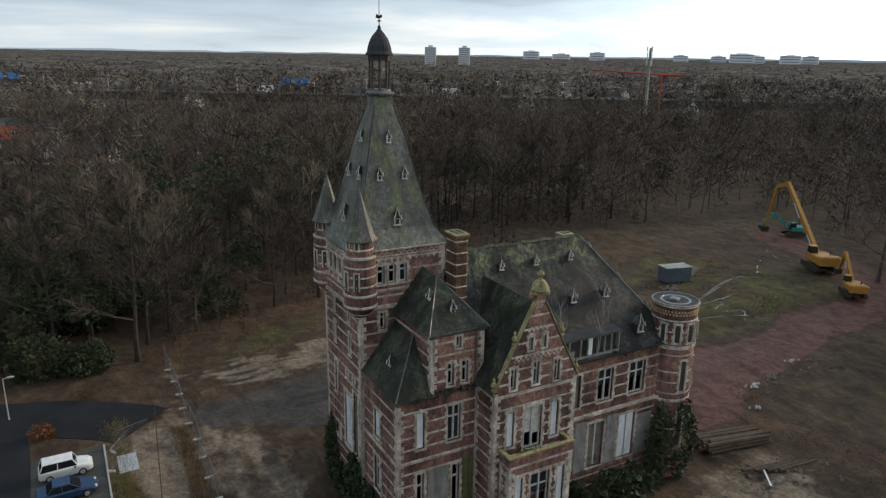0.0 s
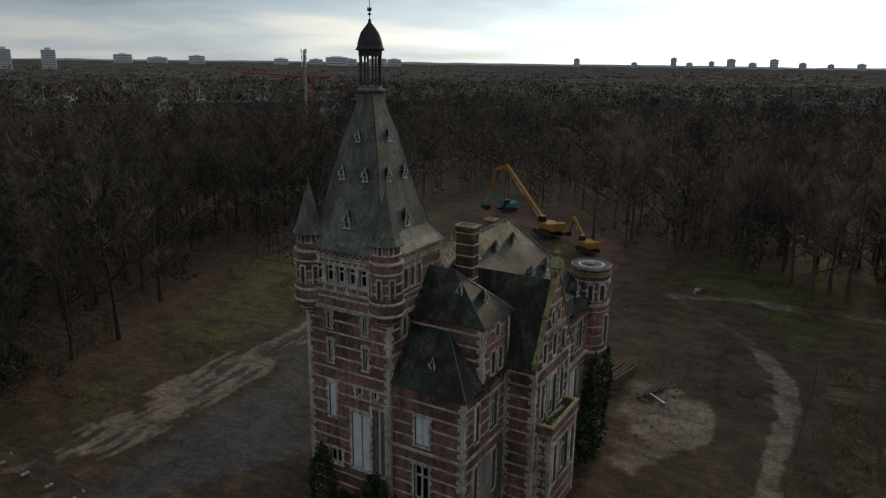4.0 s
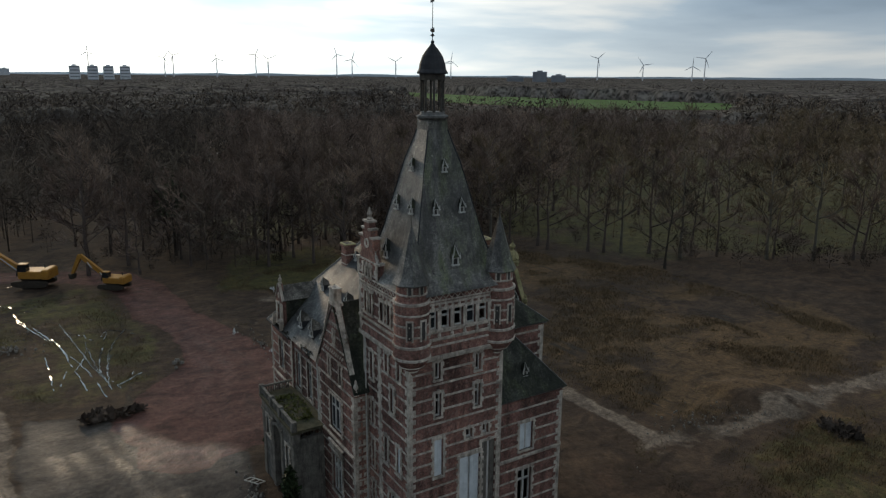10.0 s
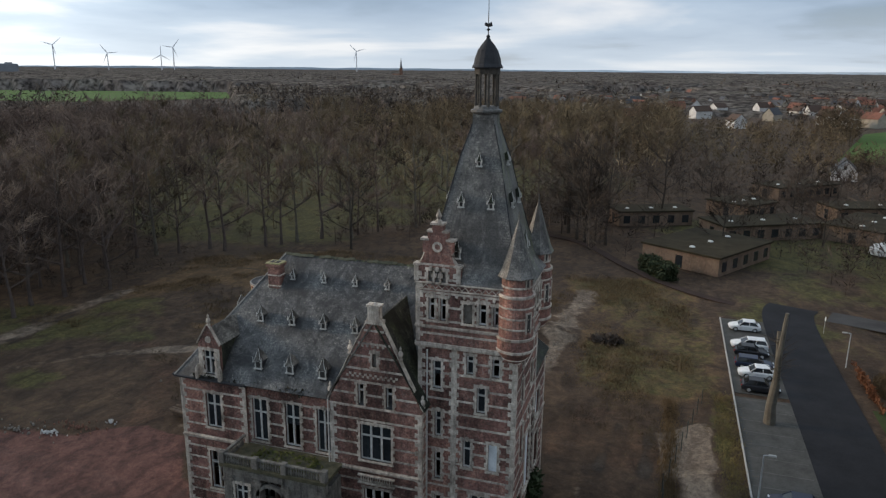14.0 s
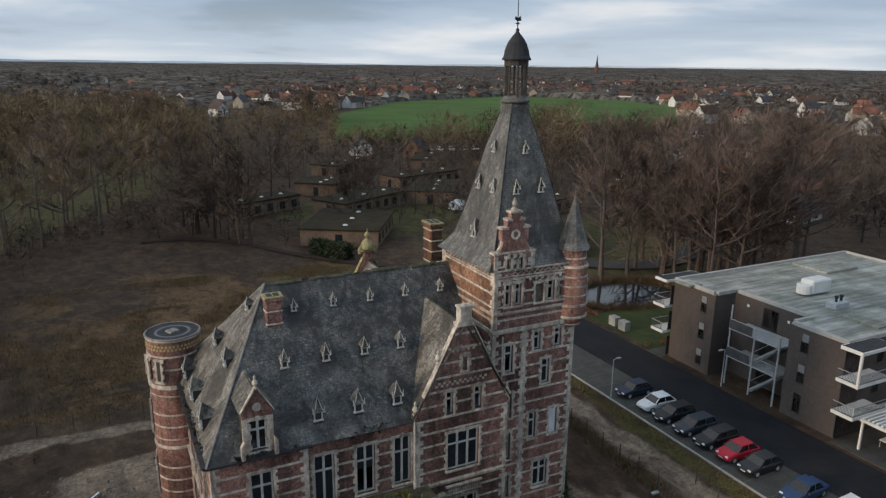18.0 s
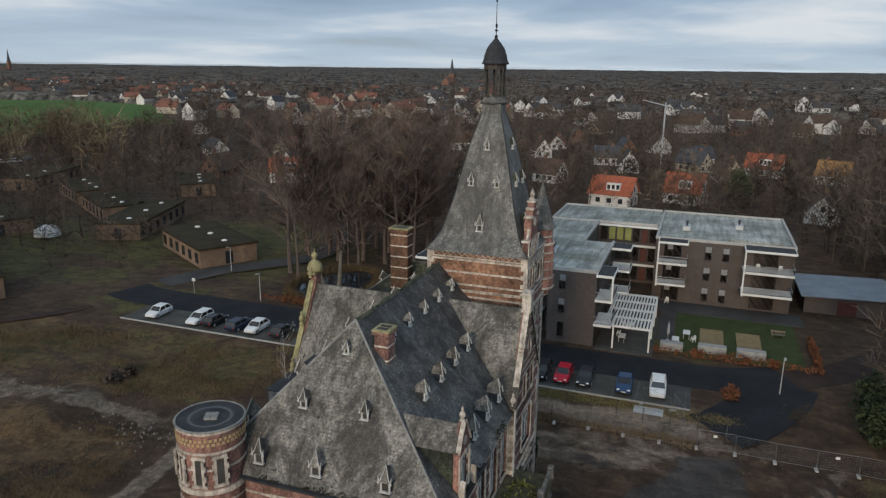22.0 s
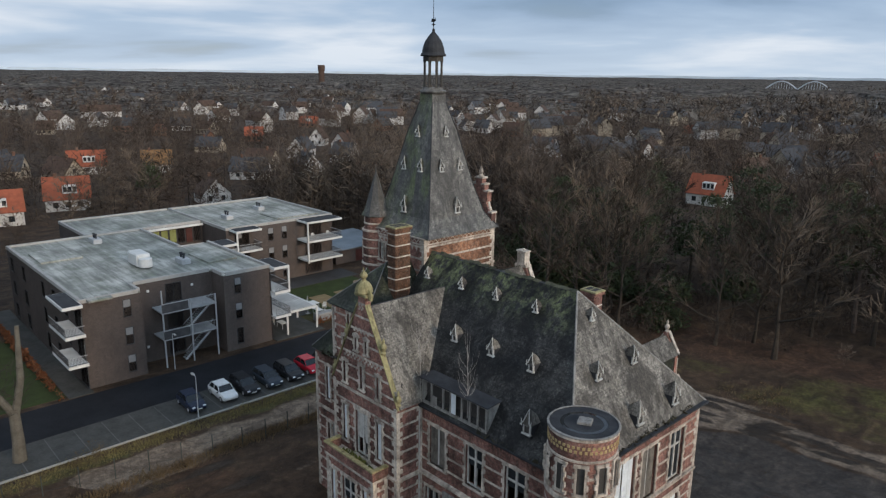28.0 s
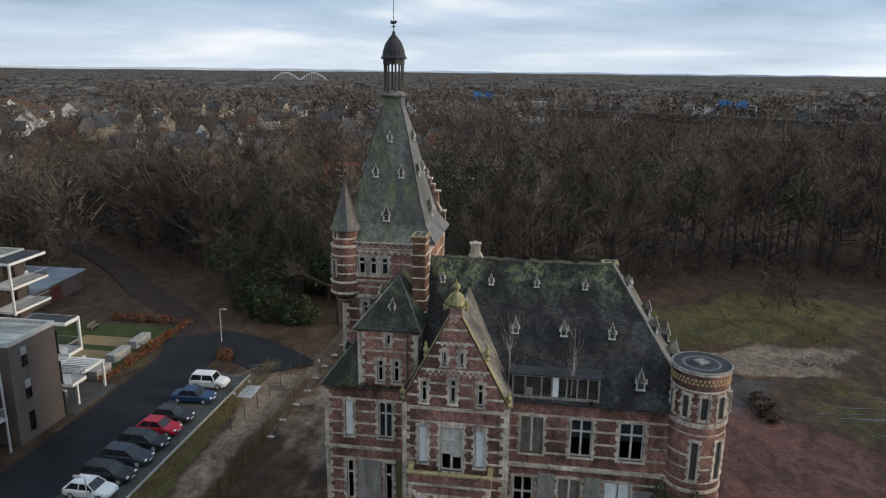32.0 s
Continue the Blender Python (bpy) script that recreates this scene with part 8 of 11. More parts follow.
def excavator(x, y, yaw, s, boom, stick, tip, mat, label):
    """Tracked excavator; boom, stick and tip are (reach, height) in its own plane."""
    m = Matrix.Translation((x, y, 0)) @ Matrix.Rotation(radians(yaw), 4, "Z")
    ob = tagged(part("excavator", Geo().bevel_box((-2.6 * s, -1.35 * s, 1.25 * s), (1.4 * s, 1.35 * s, 2.25 * s), 0.15).bevel_box((-2.7 * s, -1.4 * s, 1.2 * s), (-1.7 * s, 1.4 * s, 2.5 * s), 0.2), mat, None, "", m), label, "excavator", "excavators")
    for side in (-1, 1):
        c = 1.2 * s * side
        ring = []
        for k in range(20):
            a = 2 * math.pi * k / 20
            ring.append((1.9 * s * (1 if math.cos(a) > 0 else -1) * min(1, abs(math.cos(a)) * 1.4) + 0.45 * s * math.cos(a), 0.5 * s + 0.48 * s * math.sin(a)))
        g = Geo().rings([[(u, c - 0.3 * s, z) for u, z in ring], [(u, c + 0.3 * s, z) for u, z in ring]])
        part("track", g, TRACK, ob, "muddy steel track", m)
    part("undercarriage", Geo().box((-1.2 * s, -0.9 * s, 0.4 * s), (1.2 * s, 0.9 * s, 1.25 * s)), TRACK, ob, "", m)
    cabm = Geo().rings([[(0.2 * s, 0.35 * s, 2.2 * s), (1.6 * s, 0.35 * s, 1.6 * s), (1.6 * s, 1.3 * s, 1.6 * s), (0.2 * s, 1.3 * s, 2.2 * s)], [(0.25 * s, 0.4 * s, 3.15 * s), (1.25 * s, 0.4 * s, 3.15 * s), (1.25 * s, 1.25 * s, 3.15 * s), (0.25 * s, 1.25 * s, 3.15 * s)]])
    part("cab", cabm, CAR_GLASS, ob, "glazed dark cab", m)
    part("cab_roof", Geo().bevel_box((0.2 * s, 0.36 * s, 3.15 * s), (1.32 * s, 1.3 * s, 3.27 * s), 0.03), mat, ob, "", m)
    part("exhaust", Geo().tube([(-1.4 * s, -0.5 * s, 2.2 * s), (-1.4 * s, -0.5 * s, 2.9 * s)], 0.07, 8), IRON, ob, "", m)

    def limb(name, p, q, w0, w1, h0, h1):
        d = (Vector((q[0], 0, q[1])) - Vector((p[0], 0, p[1]))).normalized()
        up = Vector((-d.z, 0, d.x))
        rings = []
        for e, w, h in ((p, w0, h0), (((p[0] + q[0]) / 2, (p[1] + q[1]) / 2), (w0 + w1) / 2, (h0 + h1) / 2 * 1.05), (q, w1, h1)):
            c = Vector((e[0], -0.1 * s, e[1]))
            rings.append([c + Vector((0, a * w / 2, 0)) + up * b * h / 2 for a, b in ((-1, -1), (1, -1), (1, 1), (-1, 1))])
        return part(name, Geo().rings(rings), mat, ob, "", m)

    b0 = (1.2 * s, 1.9 * s)
    bm = limb("boom", b0, boom, 0.55 * s, 0.45 * s, 0.75 * s, 0.7 * s)
    limb("stick", boom, stick, 0.45 * s, 0.35 * s, 0.7 * s, 0.5 * s)
    if tip:
        limb("jib", stick, tip, 0.35 * s, 0.25 * s, 0.5 * s, 0.3 * s)
    e = tip or stick
    part("bucket", Geo().rings([[(e[0] - 0.5 * s, -0.6 * s, e[1] + 0.2), (e[0] + 0.4 * s, -0.6 * s, e[1] + 0.1), (e[0] + 0.3 * s, -0.6 * s, e[1] - 0.7 * s), (e[0] - 0.3 * s, -0.6 * s, e[1] - 0.75 * s)], [(e[0] - 0.5 * s, 0.5 * s, e[1] + 0.2), (e[0] + 0.4 * s, 0.5 * s, e[1] + 0.1), (e[0] + 0.3 * s, 0.5 * s, e[1] - 0.7 * s), (e[0] - 0.3 * s, 0.5 * s, e[1] - 0.75 * s)]]), TRACK, ob, "", m)
    for k in (0.25, 0.7):
        a, bb = (b0[0] + (boom[0] - b0[0]) * (k - 0.2) + 0.2, b0[1] + (boom[1] - b0[1]) * (k - 0.2) - 0.2), (b0[0] + (boom[0] - b0[0]) * k, b0[1] + (boom[1] - b0[1]) * k)
        part("hydraulic_ram", Geo().tube([(a[0], 0.25 * s, a[1]), (bb[0], 0.25 * s, bb[1])], 0.09 * s, 6), STEEL, ob, "", m)
    part("panel_mark", Geo().box((-2.2 * s, -1.42 * s, 1.6 * s), (-1.0 * s, -1.405 * s, 2.0 * s)), IRON, ob, "", m)
    return ob


excavator(93.8, 23.0, 60.0, 1.25, (16.0, 12.4), (20.5, 11.0), (23.6, 2.0), YELLOW, "large yellow long-reach excavator on the muddy track")
excavator(85.3, 11.6, 50.0, 0.95, (5.8, 5.4), (7.6, 2.0), None, YELLOW, "yellow tracked excavator parked beside the red gravel track")
excavator(112.0, 41.0, 150.0, 0.9, (4.8, 4.6), (7.0, 2.0), None, TEAL, "small teal excavator behind the long-reach machine")
cont = tagged(part("site_container", Geo().bevel_box((-2.4, -1.2, 0.0), (2.4, 1.2, 2.3), 0.04), BLUE_STEEL, None, "", Matrix.Translation((66.3, 30.2, -0.1)) @ Matrix.Rotation(radians(-12), 4, "Z")), "blue-grey steel site container with a pale lid", "container")
part("lid", Geo().bevel_box((-2.5, -1.3, 2.3), (2.5, 1.3, 2.42), 0.03), ROOF_GREY, cont, "pale grey lid", Matrix.Translation((66.3, 30.2, -0.1)) @ Matrix.Rotation(radians(-12), 4, "Z"))
for k in range(9):
    part("rib", Geo().box((-2.2 + 0.52 * k, -1.25, 0.1), (-2.1 + 0.52 * k, -1.2, 2.2)), BLUE_STEEL, cont, "", Matrix.Translation((66.3, 30.2, -0.1)) @ Matrix.Rotation(radians(-12), 4, "Z"))
rnd = random.Random(5)
for k in range(14):
    a, zz = rnd.uniform(-0.5, 0.5), 0.15 + 0.36 * (k // 6)
    y0 = -11.6 + 0.45 * (k % 6) + rnd.uniform(-0.08, 0.08)
    tagged(part("log", Geo().tube([(28.6 + a, y0 + 1.3, zz), (32 + a, y0 + 0.6 + rnd.uniform(-0.15, 0.15), zz + 0.04), (35.4 + a, y0, zz)], [0.24, 0.22, 0.17], 9), LOG), "long felled log in a stack beside the castle", "log", "stacked logs")
for k in range(4):
    tagged(part("log", Geo().tube([(29 + k, -13.6 - 0.5 * k, 0.08), (33.5 + k, -14.4 - 0.4 * k, 0.1)], [0.16, 0.12], 8), LOG), "thin log lying loose on the mud", "log", "loose logs")
RUBBLE = weathered("pale_rubble", (0.09, 0.08, 0.068), (0.26, 0.235, 0.205), 0.9, 3.0, 12.0)
BRICK_BIT = weathered("broken_brick", (0.12, 0.06, 0.045), (0.22, 0.11, 0.08), 0.9, 3.0, 14.0)


def rubble(cx, cy, rx, ry, count, seed, size, mat, label):
    """A scatter of broken pieces, too many to count."""
    r, g = random.Random(seed), Geo()
    for _ in range(count):
        a, d = r.uniform(0, 6.283), abs(r.gauss(0, 0.5))
        x, y, s = cx + rx * d * math.cos(a), cy + ry * d * math.sin(a), size * r.uniform(0.3, 1.3)
        z = float(-0.15)
        p = [(x + s * r.uniform(0.6, 1.1) * math.cos(1.2566 * j), y + s * r.uniform(0.6, 1.1) * math.sin(1.2566 * j)) for j in range(5)]
        g.rings([[(u, v, z) for u, v in p], [(x + (u - x) * 0.7, y + (v - y) * 0.7, z + s * r.uniform(0.4, 0.9) + 0.08) for u, v in p]])
    return tagged(part("rubble", g, mat), label, "rubble", kind="stuff")


rubble(30, -16, 9, 4, 70, 1, 0.16, RUBBLE, "pale broken rubble strewn over the mud")
rubble(47, 9.6, 1.6, 1.0, 9, 2, 0.3, RUBBLE, "heap of pale rubble beside the red track")
LITTER_WHITE = weathered("dirty_white_plastic", (0.30, 0.30, 0.29), (0.62, 0.62, 0.60), 0.6, 2.0, 9.0)
for k, (x, y, rx, ry, n_, sz) in enumerate(((54.6, 0.1, 1.5, 0.5, 22, 0.13), (44.6, -2.5, 1.8, 0.6, 26, 0.14), (40.5, -6.0, 1.2, 0.8, 14, 0.12), (71.7, -11.1, 2.4, 0.5, 24, 0.14))):
    rubble(x, y, rx, ry, n_, 20 + k, sz, LITTER_WHITE, "dirty white plastic and plaster rubbish on the mud")
rubble(42.5, -4.2, 5, 1.2, 60, 26, 0.12, BRICK_BIT, "broken red brick along the edge of the red gravel")
rubble(1.2, -44, 2.2, 14, 170, 27, 0.09, RUBBLE, "pale broken rubble along the overgrown path")
rubble(48.5, -2, 7, 2.2, 46, 3, 0.15, RUBBLE, "pale broken concrete along the track edge")
rubble(13, 9.5, 5, 1.6, 120, 4, 0.15, RUBBLE, "rubble fallen before the porch")
rubble(63, 27, 8, 5, 70, 5, 0.2, RUBBLE, "pale debris by the container")
rubble(4, -34, 4, 9, 60, 6, 0.14, RUBBLE, "loose stones along the churned track")
rubble(46, 32, 6, 3, 60, 7, 0.22, RUBBLE, "debris on the muddy field")
tagged(part("fallen_frame", Geo().box((-0.8, -0.5, 0), (0.8, -0.42, 0.06)).box((-0.8, 0.42, 0), (0.8, 0.5, 0.06)).box((-0.8, -0.42, 0), (-0.72, 0.42, 0.06)).box((0.72, -0.42, 0), (0.8, 0.42, 0.06)).box((-0.3, -0.42, 0), (-0.25, 0.42, 0.06)).box((0.25, -0.42, 0), (0.3, 0.42, 0.06)), FRAME_PAINT, None, "", Matrix.Translation((16, 8.9, 0.05)) @ Matrix.Rotation(0.6, 4, "Z") @ Matrix.Rotation(0.25, 4, "X")), "broken white window frame lying on the ground", "window frame")
tagged(part("plank", Geo().box((-1.4, -0.08, 0), (1.4, 0.08, 0.05)), BOARD_WHITE, None, "", Matrix.Translation((30.2, -15.2, 0.02)) @ Matrix.Rotation(0.9, 4, "Z")), "pale plank lying on the mud", "plank")


# ---- fences ----
def site_panel(m, group):
    """A mobile wire fence panel on feet."""
    if "heras" not in MESHES:
        g = Geo().tube([(0.05, 0, 0.1), (0.05, 0, 2.0), (3.4, 0, 2.0), (3.4, 0, 0.1)], 0.021, 6).tube([(0.05, 0, 0.25), (3.4, 0, 0.25)], 0.016, 5)
        w = Geo()
        for k in range(1, 23):
            w.box((0.05 + 0.145 * k, -0.003, 0.25), (0.056 + 0.145 * k, 0.003, 2.0))
        for k in range(1, 7):
            w.box((0.05, -0.003, 0.25 + 0.25 * k), (3.4, 0.003, 0.256 + 0.25 * k))
        MESHES["heras"] = (g.mesh("fence_panel", GALV), w.mesh("wire_mesh", GALV), Geo().bevel_box((-0.15, -0.35, 0), (0.15, 0.35, 0.14), 0.03).mesh("foot", KERB), Geo().box((1.4, -0.012, 1.4), (1.75, 0.0, 1.65)).mesh("sign", WHITE_TRIM))
    a, w, f, s = MESHES["heras"]
    ob = tagged(put("fence_panel", a, None, "", m), "mobile wire fence panel standing on concrete feet", "fence", group)
    put("wire_mesh", w, ob, "", m)
    put("foot", f, ob, "", m)
    return ob, s


for k in range(9):
    m = Matrix.Translation((-12.8 - 0.12 * math.sin(k * 1.7), 3.6 + 3.42 * k, -0.1)) @ Matrix.Rotation(radians(90 + 3 * math.sin(k * 2.1)), 4, "Z")
    ob, s = site_panel(m, "site fence north-west of the castle")
    if k in (4, 7):
        put("sign", s, ob, "small white plate", m)
for k in range(2):
    site_panel(Matrix.Translation((-20.2 + 0.4 * k, 11.6 + 3.2 * k, 0.02)) @ Matrix.Rotation(radians(62 - 40 * k), 4, "Z"), "loose fence panels by the car park")
POST = weathered("dark_fence_post", (0.03, 0.035, 0.03), (0.07, 0.075, 0.068), 0.7, 2.0, 16.0)


def wire_fence(pts, step, h, label, group):
    """Slim posts with three wires."""
    for (ax, ay), (bx, by) in zip(pts, pts[1:]):
        d = math.hypot(bx - ax, by - ay)
        n = max(1, round(d / step))
        fence = tagged(part("wire_fence", Geo().tube([(ax, ay, h - 0.05), (bx, by, h - 0.05)], 0.008, 4).tube([(ax, ay, h * 0.6), (bx, by, h * 0.6)], 0.008, 4).tube([(ax, ay, 0.25), (bx, by, 0.25)], 0.008, 4), POST), label, "fence", group)
        for k in range(n + 1):
            u = k / n
            put("post", MESHES.setdefault(("post", h), Geo().bevel_box((-0.04, -0.04, -0.4), (0.04, 0.04, h), 0.012).mesh("post", POST)), fence, "", Matrix.Translation((ax + (bx - ax) * u, ay + (by - ay) * u, 0)))


wire_fence([(-17.0, -30), (-13.2, -11.3), (-13.4, 3.2)], 2.6, 1.7, "slim dark wire fence beside the gravel strip", "boundary fences")
wire_fence([(-17.0, 4), (-15.6, 20)], 2.6, 1.5, "slim dark wire fence beside the gravel strip", "boundary fences")
wire_fence([(44, -29.6), (25, -29.0)], 3.2, 1.5, "slim wire fence beside the concrete path", "path fences")


def lamp_post(x, y, h, yaw):
    ob = tagged(part("street_lamp", Geo().tube([(0, 0, 0), (0, 0, h)], [0.07, 0.045], 8).tube([(0, 0, h), (0.5, 0, h + 0.08)], 0.035, 6), STEEL, None, "", Matrix.Translation((x, y, 0)) @ Matrix.Rotation(yaw, 4, "Z")), "slender grey street lamp beside the road", "street lamp", "street lamps")
    part("lamp_head", Geo().bevel_box((0.35, -0.12, h + 0.02), (0.95, 0.12, h + 0.14), 0.03), KERB, ob, "", Matrix.Translation((x, y, 0)) @ Matrix.Rotation(yaw, 4, "Z"))


for x, y in ((-28.3, 25.8), (-34.0, -9.0), (-20.9, -12.1), (-34.2, -46), (-46, -60)):
    lamp_post(x, y, 4.4, 0.0 if x < -27 else math.pi)
sgn = tagged(part("road_sign", Geo().tube([(-33.8, -58, 0), (-33.8, -58, 2.4)], 0.03, 6), STEEL), "small road sign on a steel pole", "sign")
part("sign_plate", Geo().bevel_box((-33.85, -58.3, 1.9), (-33.8, -57.7, 2.4), 0.02), WHITE_TRIM, sgn)
tagged(part("drain_grate", Geo().box((-19.6, 10.9, 0.02), (-18.0, 13.9, 0.08)), STEEL), "flat steel grid lying at the end of the bays", "grate")
for y in (-30.2, -28.2):
    tagged(part("utility_cabinet", Geo().bevel_box((-36.2, y, 0), (-35.2, y + 1.4, 1.3), 0.04), GABION), "low grey utility cabinet beside the pond", "cabinet", "utility cabinets")

# ---- pond ----
m, t, b = material("dark_pond_water")
b.inputs["Base Color"].default_value, b.inputs["Roughness"].default_value = (0.012, 0.016, 0.02, 1), 0.04
bumped(t, b, noise_at(t, 3.0, 3), 0.05, 0.02)
g = Geo()
ringp = [(-46 + 8.2 * (1 + 0.16 * math.sin(3 * q)) * math.cos(q), -39.5 + 5.6 * (1 + 0.12 * math.cos(2 * q + 1)) * math.sin(q)) for q in [2 * math.pi * k / 40 for k in range(40)]]
g.add([(x, y, 0.03) for x, y in ringp] + [(x, y, -0.3) for x, y in ringp], [tuple(range(40))] + [(i, 40 + i, 40 + (i + 1) % 40, (i + 1) % 40) for i in range(40)])
tagged(part("pond", g, m), "still dark pond beside the access road", "pond", kind="structure")

# ---- low pavilions ----
BRICK_TAN = brick_material("tan_brick", ((0.185, 0.125, 0.09), (0.25, 0.17, 0.122), (0.15, 0.105, 0.078)), (0.2, 0.17, 0.13), soot=0.2, wear=0.4)
ROOF_DARK = weathered("mossy_dark_roofing", (0.018, 0.015, 0.010), (0.055, 0.045, 0.027), 0.9, 0.3, 5.0, 0.0, 0.25, 0.1)


def pavilion(x, y, a, b_, yaw, h=3.1):
    m = Matrix.Translation((x, y, 0)) @ Matrix.Rotation(radians(yaw), 4, "Z")
    ob = tagged(new("pavilion"), "low flat-roofed tan brick pavilion with small windows", "pavilion", "care-home pavilions")
    ob.matrix_world = m
    part("wall", Geo().box((-a / 2, -b_ / 2, -0.2), (a / 2, b_ / 2, h)), BRICK_TAN, ob, "", m)
    part("roof", Geo().bevel_box((-a / 2 - 0.35, -b_ / 2 - 0.35, h), (a / 2 + 0.35, b_ / 2 + 0.35, h + 0.35), 0.05), ROOF_DARK, ob, "dark mossy flat roof", m)
    for sgn_ in (-1, 1):
        n = int(a / 3.4)
        for k in range(n):
            u = -a / 2 + a * (k + 0.5) / n
            part("window", Geo().box((u - 0.8, sgn_ * b_ / 2 - 0.05, 0.5), (u + 0.8, sgn_ * b_ / 2 + 0.05, 2.3)), WINDOW_DARK, ob, "", m)
        part("door", Geo().box((sgn_ * a / 2 - 0.05, -0.7, 0), (sgn_ * a / 2 + 0.05, 0.7, 2.3)), WINDOW_DARK, ob, "", m)
    for k in range(3):
        part("rooflight", Geo().lathe((-a / 3 + a / 3 * k, 0.6), [(0.55, h + 0.35), (0.5, h + 0.5), (0.25, h + 0.6)], 10), WHITE_TRIM, ob, "", m)


PAVILIONS = ((-55.8, -72.5, 21, 10.6, 58.4), (-69, -100, 26, 9, 20), (-19.8, -95.8, 20, 15.6, 59), (-32, -122, 24, 10, 30), (-55, -128, 20, 12, 58), (-78, -118, 22, 9, 58), (-30, -147, 12, 12, 50), (-62, -152, 26, 9, 20),
          (-92, -140, 22, 10, 58), (-104, -170, 26, 9, 20), (-48, -184, 24, 10, 40), (-80, -186, 22, 9, 58), (-8, -128, 18, 8, 25), (-112, -120, 20, 9, 40))
for p in PAVILIONS:
    pavilion(*p)
tagged(part("marquee", Geo().lathe((-53.8, -111.5), [(2.6, 0), (2.5, 1.2), (1.8, 1.8), (0.8, 2.2), (0.15, 2.3)], 12), WHITE_TRIM), "white rounded marquee on the lawn", "tent")
P_SILVER = paint("silver_paint", (0.42, 0.43, 0.44))
rnd = random.Random(9)
for k in range(14):
    car("car", -150 + 5.0 * k + rnd.uniform(-0.5, 0.5), -215 - 1.3 * k, -0.25, 100 + rnd.uniform(-4, 4), rnd.choice((P_WHITE, P_BLACK, P_GREY, P_SILVER, P_DARK)), "car in the distant car park by the houses", rnd.choice(("hatch", "estate")), "cars in the distant car park")

# ---- houses ----
WALL_CREAM = weathered("cream_render", (0.26, 0.23, 0.18), (0.42, 0.37, 0.30), 0.85, 0.5, 8.0)
WALL_WHITE = weathered("white_render", (0.40, 0.39, 0.375), (0.66, 0.65, 0.625), 0.85, 0.5, 8.0)
WALL_BRICK = brick_material("house_brick", ((0.17, 0.085, 0.055), (0.24, 0.12, 0.08), (0.14, 0.075, 0.055)), (0.22, 0.19, 0.16), soot=0.2, wear=0.4)
TILE_RED = weathered("orange_red_tiles", (0.20, 0.058, 0.032), (0.35, 0.105, 0.055), 0.85, 0.8, 9.0)
TILE_RED_MUTED = weathered("muted_red_tiles", (0.12, 0.055, 0.040), (0.235, 0.100, 0.070), 0.9, 0.05, 0.4)
TILE_OCHRE = weathered("ochre_tiles", (0.16, 0.085, 0.035), (0.28, 0.16, 0.07), 0.85, 0.8, 9.0)
TILE_BROWN = weathered("brown_tiles", (0.045, 0.029, 0.022), (0.105, 0.066, 0.048), 0.85, 0.8, 9.0)
TILE_GREY = weathered("grey_tiles", (0.03, 0.032, 0.037), (0.075, 0.078, 0.086), 0.8, 0.8, 9.0)


def house(x, y, yaw, L, W, H, R_, wall_mat, roof_mat, label):
    m = Matrix.Translation((x, y, -0.3)) @ Matrix.Rotation(radians(yaw), 4, "Z")
    ob = tagged(new("house"), label, "house", "houses of the suburb")
    ob.matrix_world = m
    l, w = L / 2, W / 2
    g = Geo().add([(-l, -w, 0), (l, -w, 0), (l, w, 0), (-l, w, 0), (-l, -w, H), (l, -w, H), (l, w, H), (-l, w, H), (-l, 0, H + R_), (l, 0, H + R_)],
                  [(0, 1, 5, 4), (1, 2, 6, 9, 5), (2, 3, 7, 6), (3, 0, 4, 8, 7), (4, 5, 9, 8), (6, 7, 8, 9), (0, 3, 2, 1)])
    part("wall", g, wall_mat, ob, "", m)
    e = 0.45
    k = R_ / w
    r = Geo().slab([(-l - e, -w - e, H - e * k + 0.12), (l + e, -w - e, H - e * k + 0.12), (l + e, 0, H + R_ + 0.12), (-l - e, 0, H + R_ + 0.12)], 0.16)
    r.slab([(l + e, w + e, H - e * k + 0.12), (-l - e, w + e, H - e * k + 0.12), (-l - e, 0, H + R_ + 0.12), (l + e, 0, H + R_ + 0.12)], 0.16)
    part("roof", r, roof_mat, ob, "", m)
    if roof_mat is TILE_RED:
        for s in (-1, 1):
            y0, y1 = sorted((s * w * 0.86, s * w * 0.35))
            dm = part("dormer", Geo().box((-l * 0.45, y0, H + R_ * 0.2), (l * 0.2, y1, H + R_ * 0.62)), WHITE_TRIM, ob, "", m)
            for u in (-0.36, -0.14, 0.08):
                part("pane", Geo().box((l * u - 0.4, s * w * 0.86 - 0.03, H + R_ * 0.28), (l * u + 0.4, s * w * 0.86 + 0.03, H + R_ * 0.55)), WINDOW_DARK, dm, "", m)
    part("chimney", Geo().bevel_box((l * 0.4, -0.4, H + R_ * 0.6), (l * 0.4 + 0.7, 0.3, H + R_ + 1.0), 0.04), WALL_BRICK, ob, "", m)
    for s in (-1, 1) if math.hypot(x, y) < 240 else (1 if -math.sin(radians(yaw)) * x + math.cos(radians(yaw)) * y < 0 else -1,):
        for u in (-0.55, 0.0, 0.55):
            part("window", Geo().box((u * l - 0.6, s * w - 0.04, 1.0), (u * l + 0.6, s * w + 0.04, 2.3)), WINDOW_DARK, ob, "", m)
        for v in (-0.45, 0.45):
            part("window", Geo().box((s * l - 0.04, v * w - 0.5, 1.0), (s * l + 0.04, v * w + 0.5, 2.3)), WINDOW_DARK, ob, "", m)
        part("window", Geo().box((s * l - 0.04, -0.5, H + 0.4), (s * l + 0.04, 0.5, H + 1.6)), WINDOW_DARK, ob, "", m)


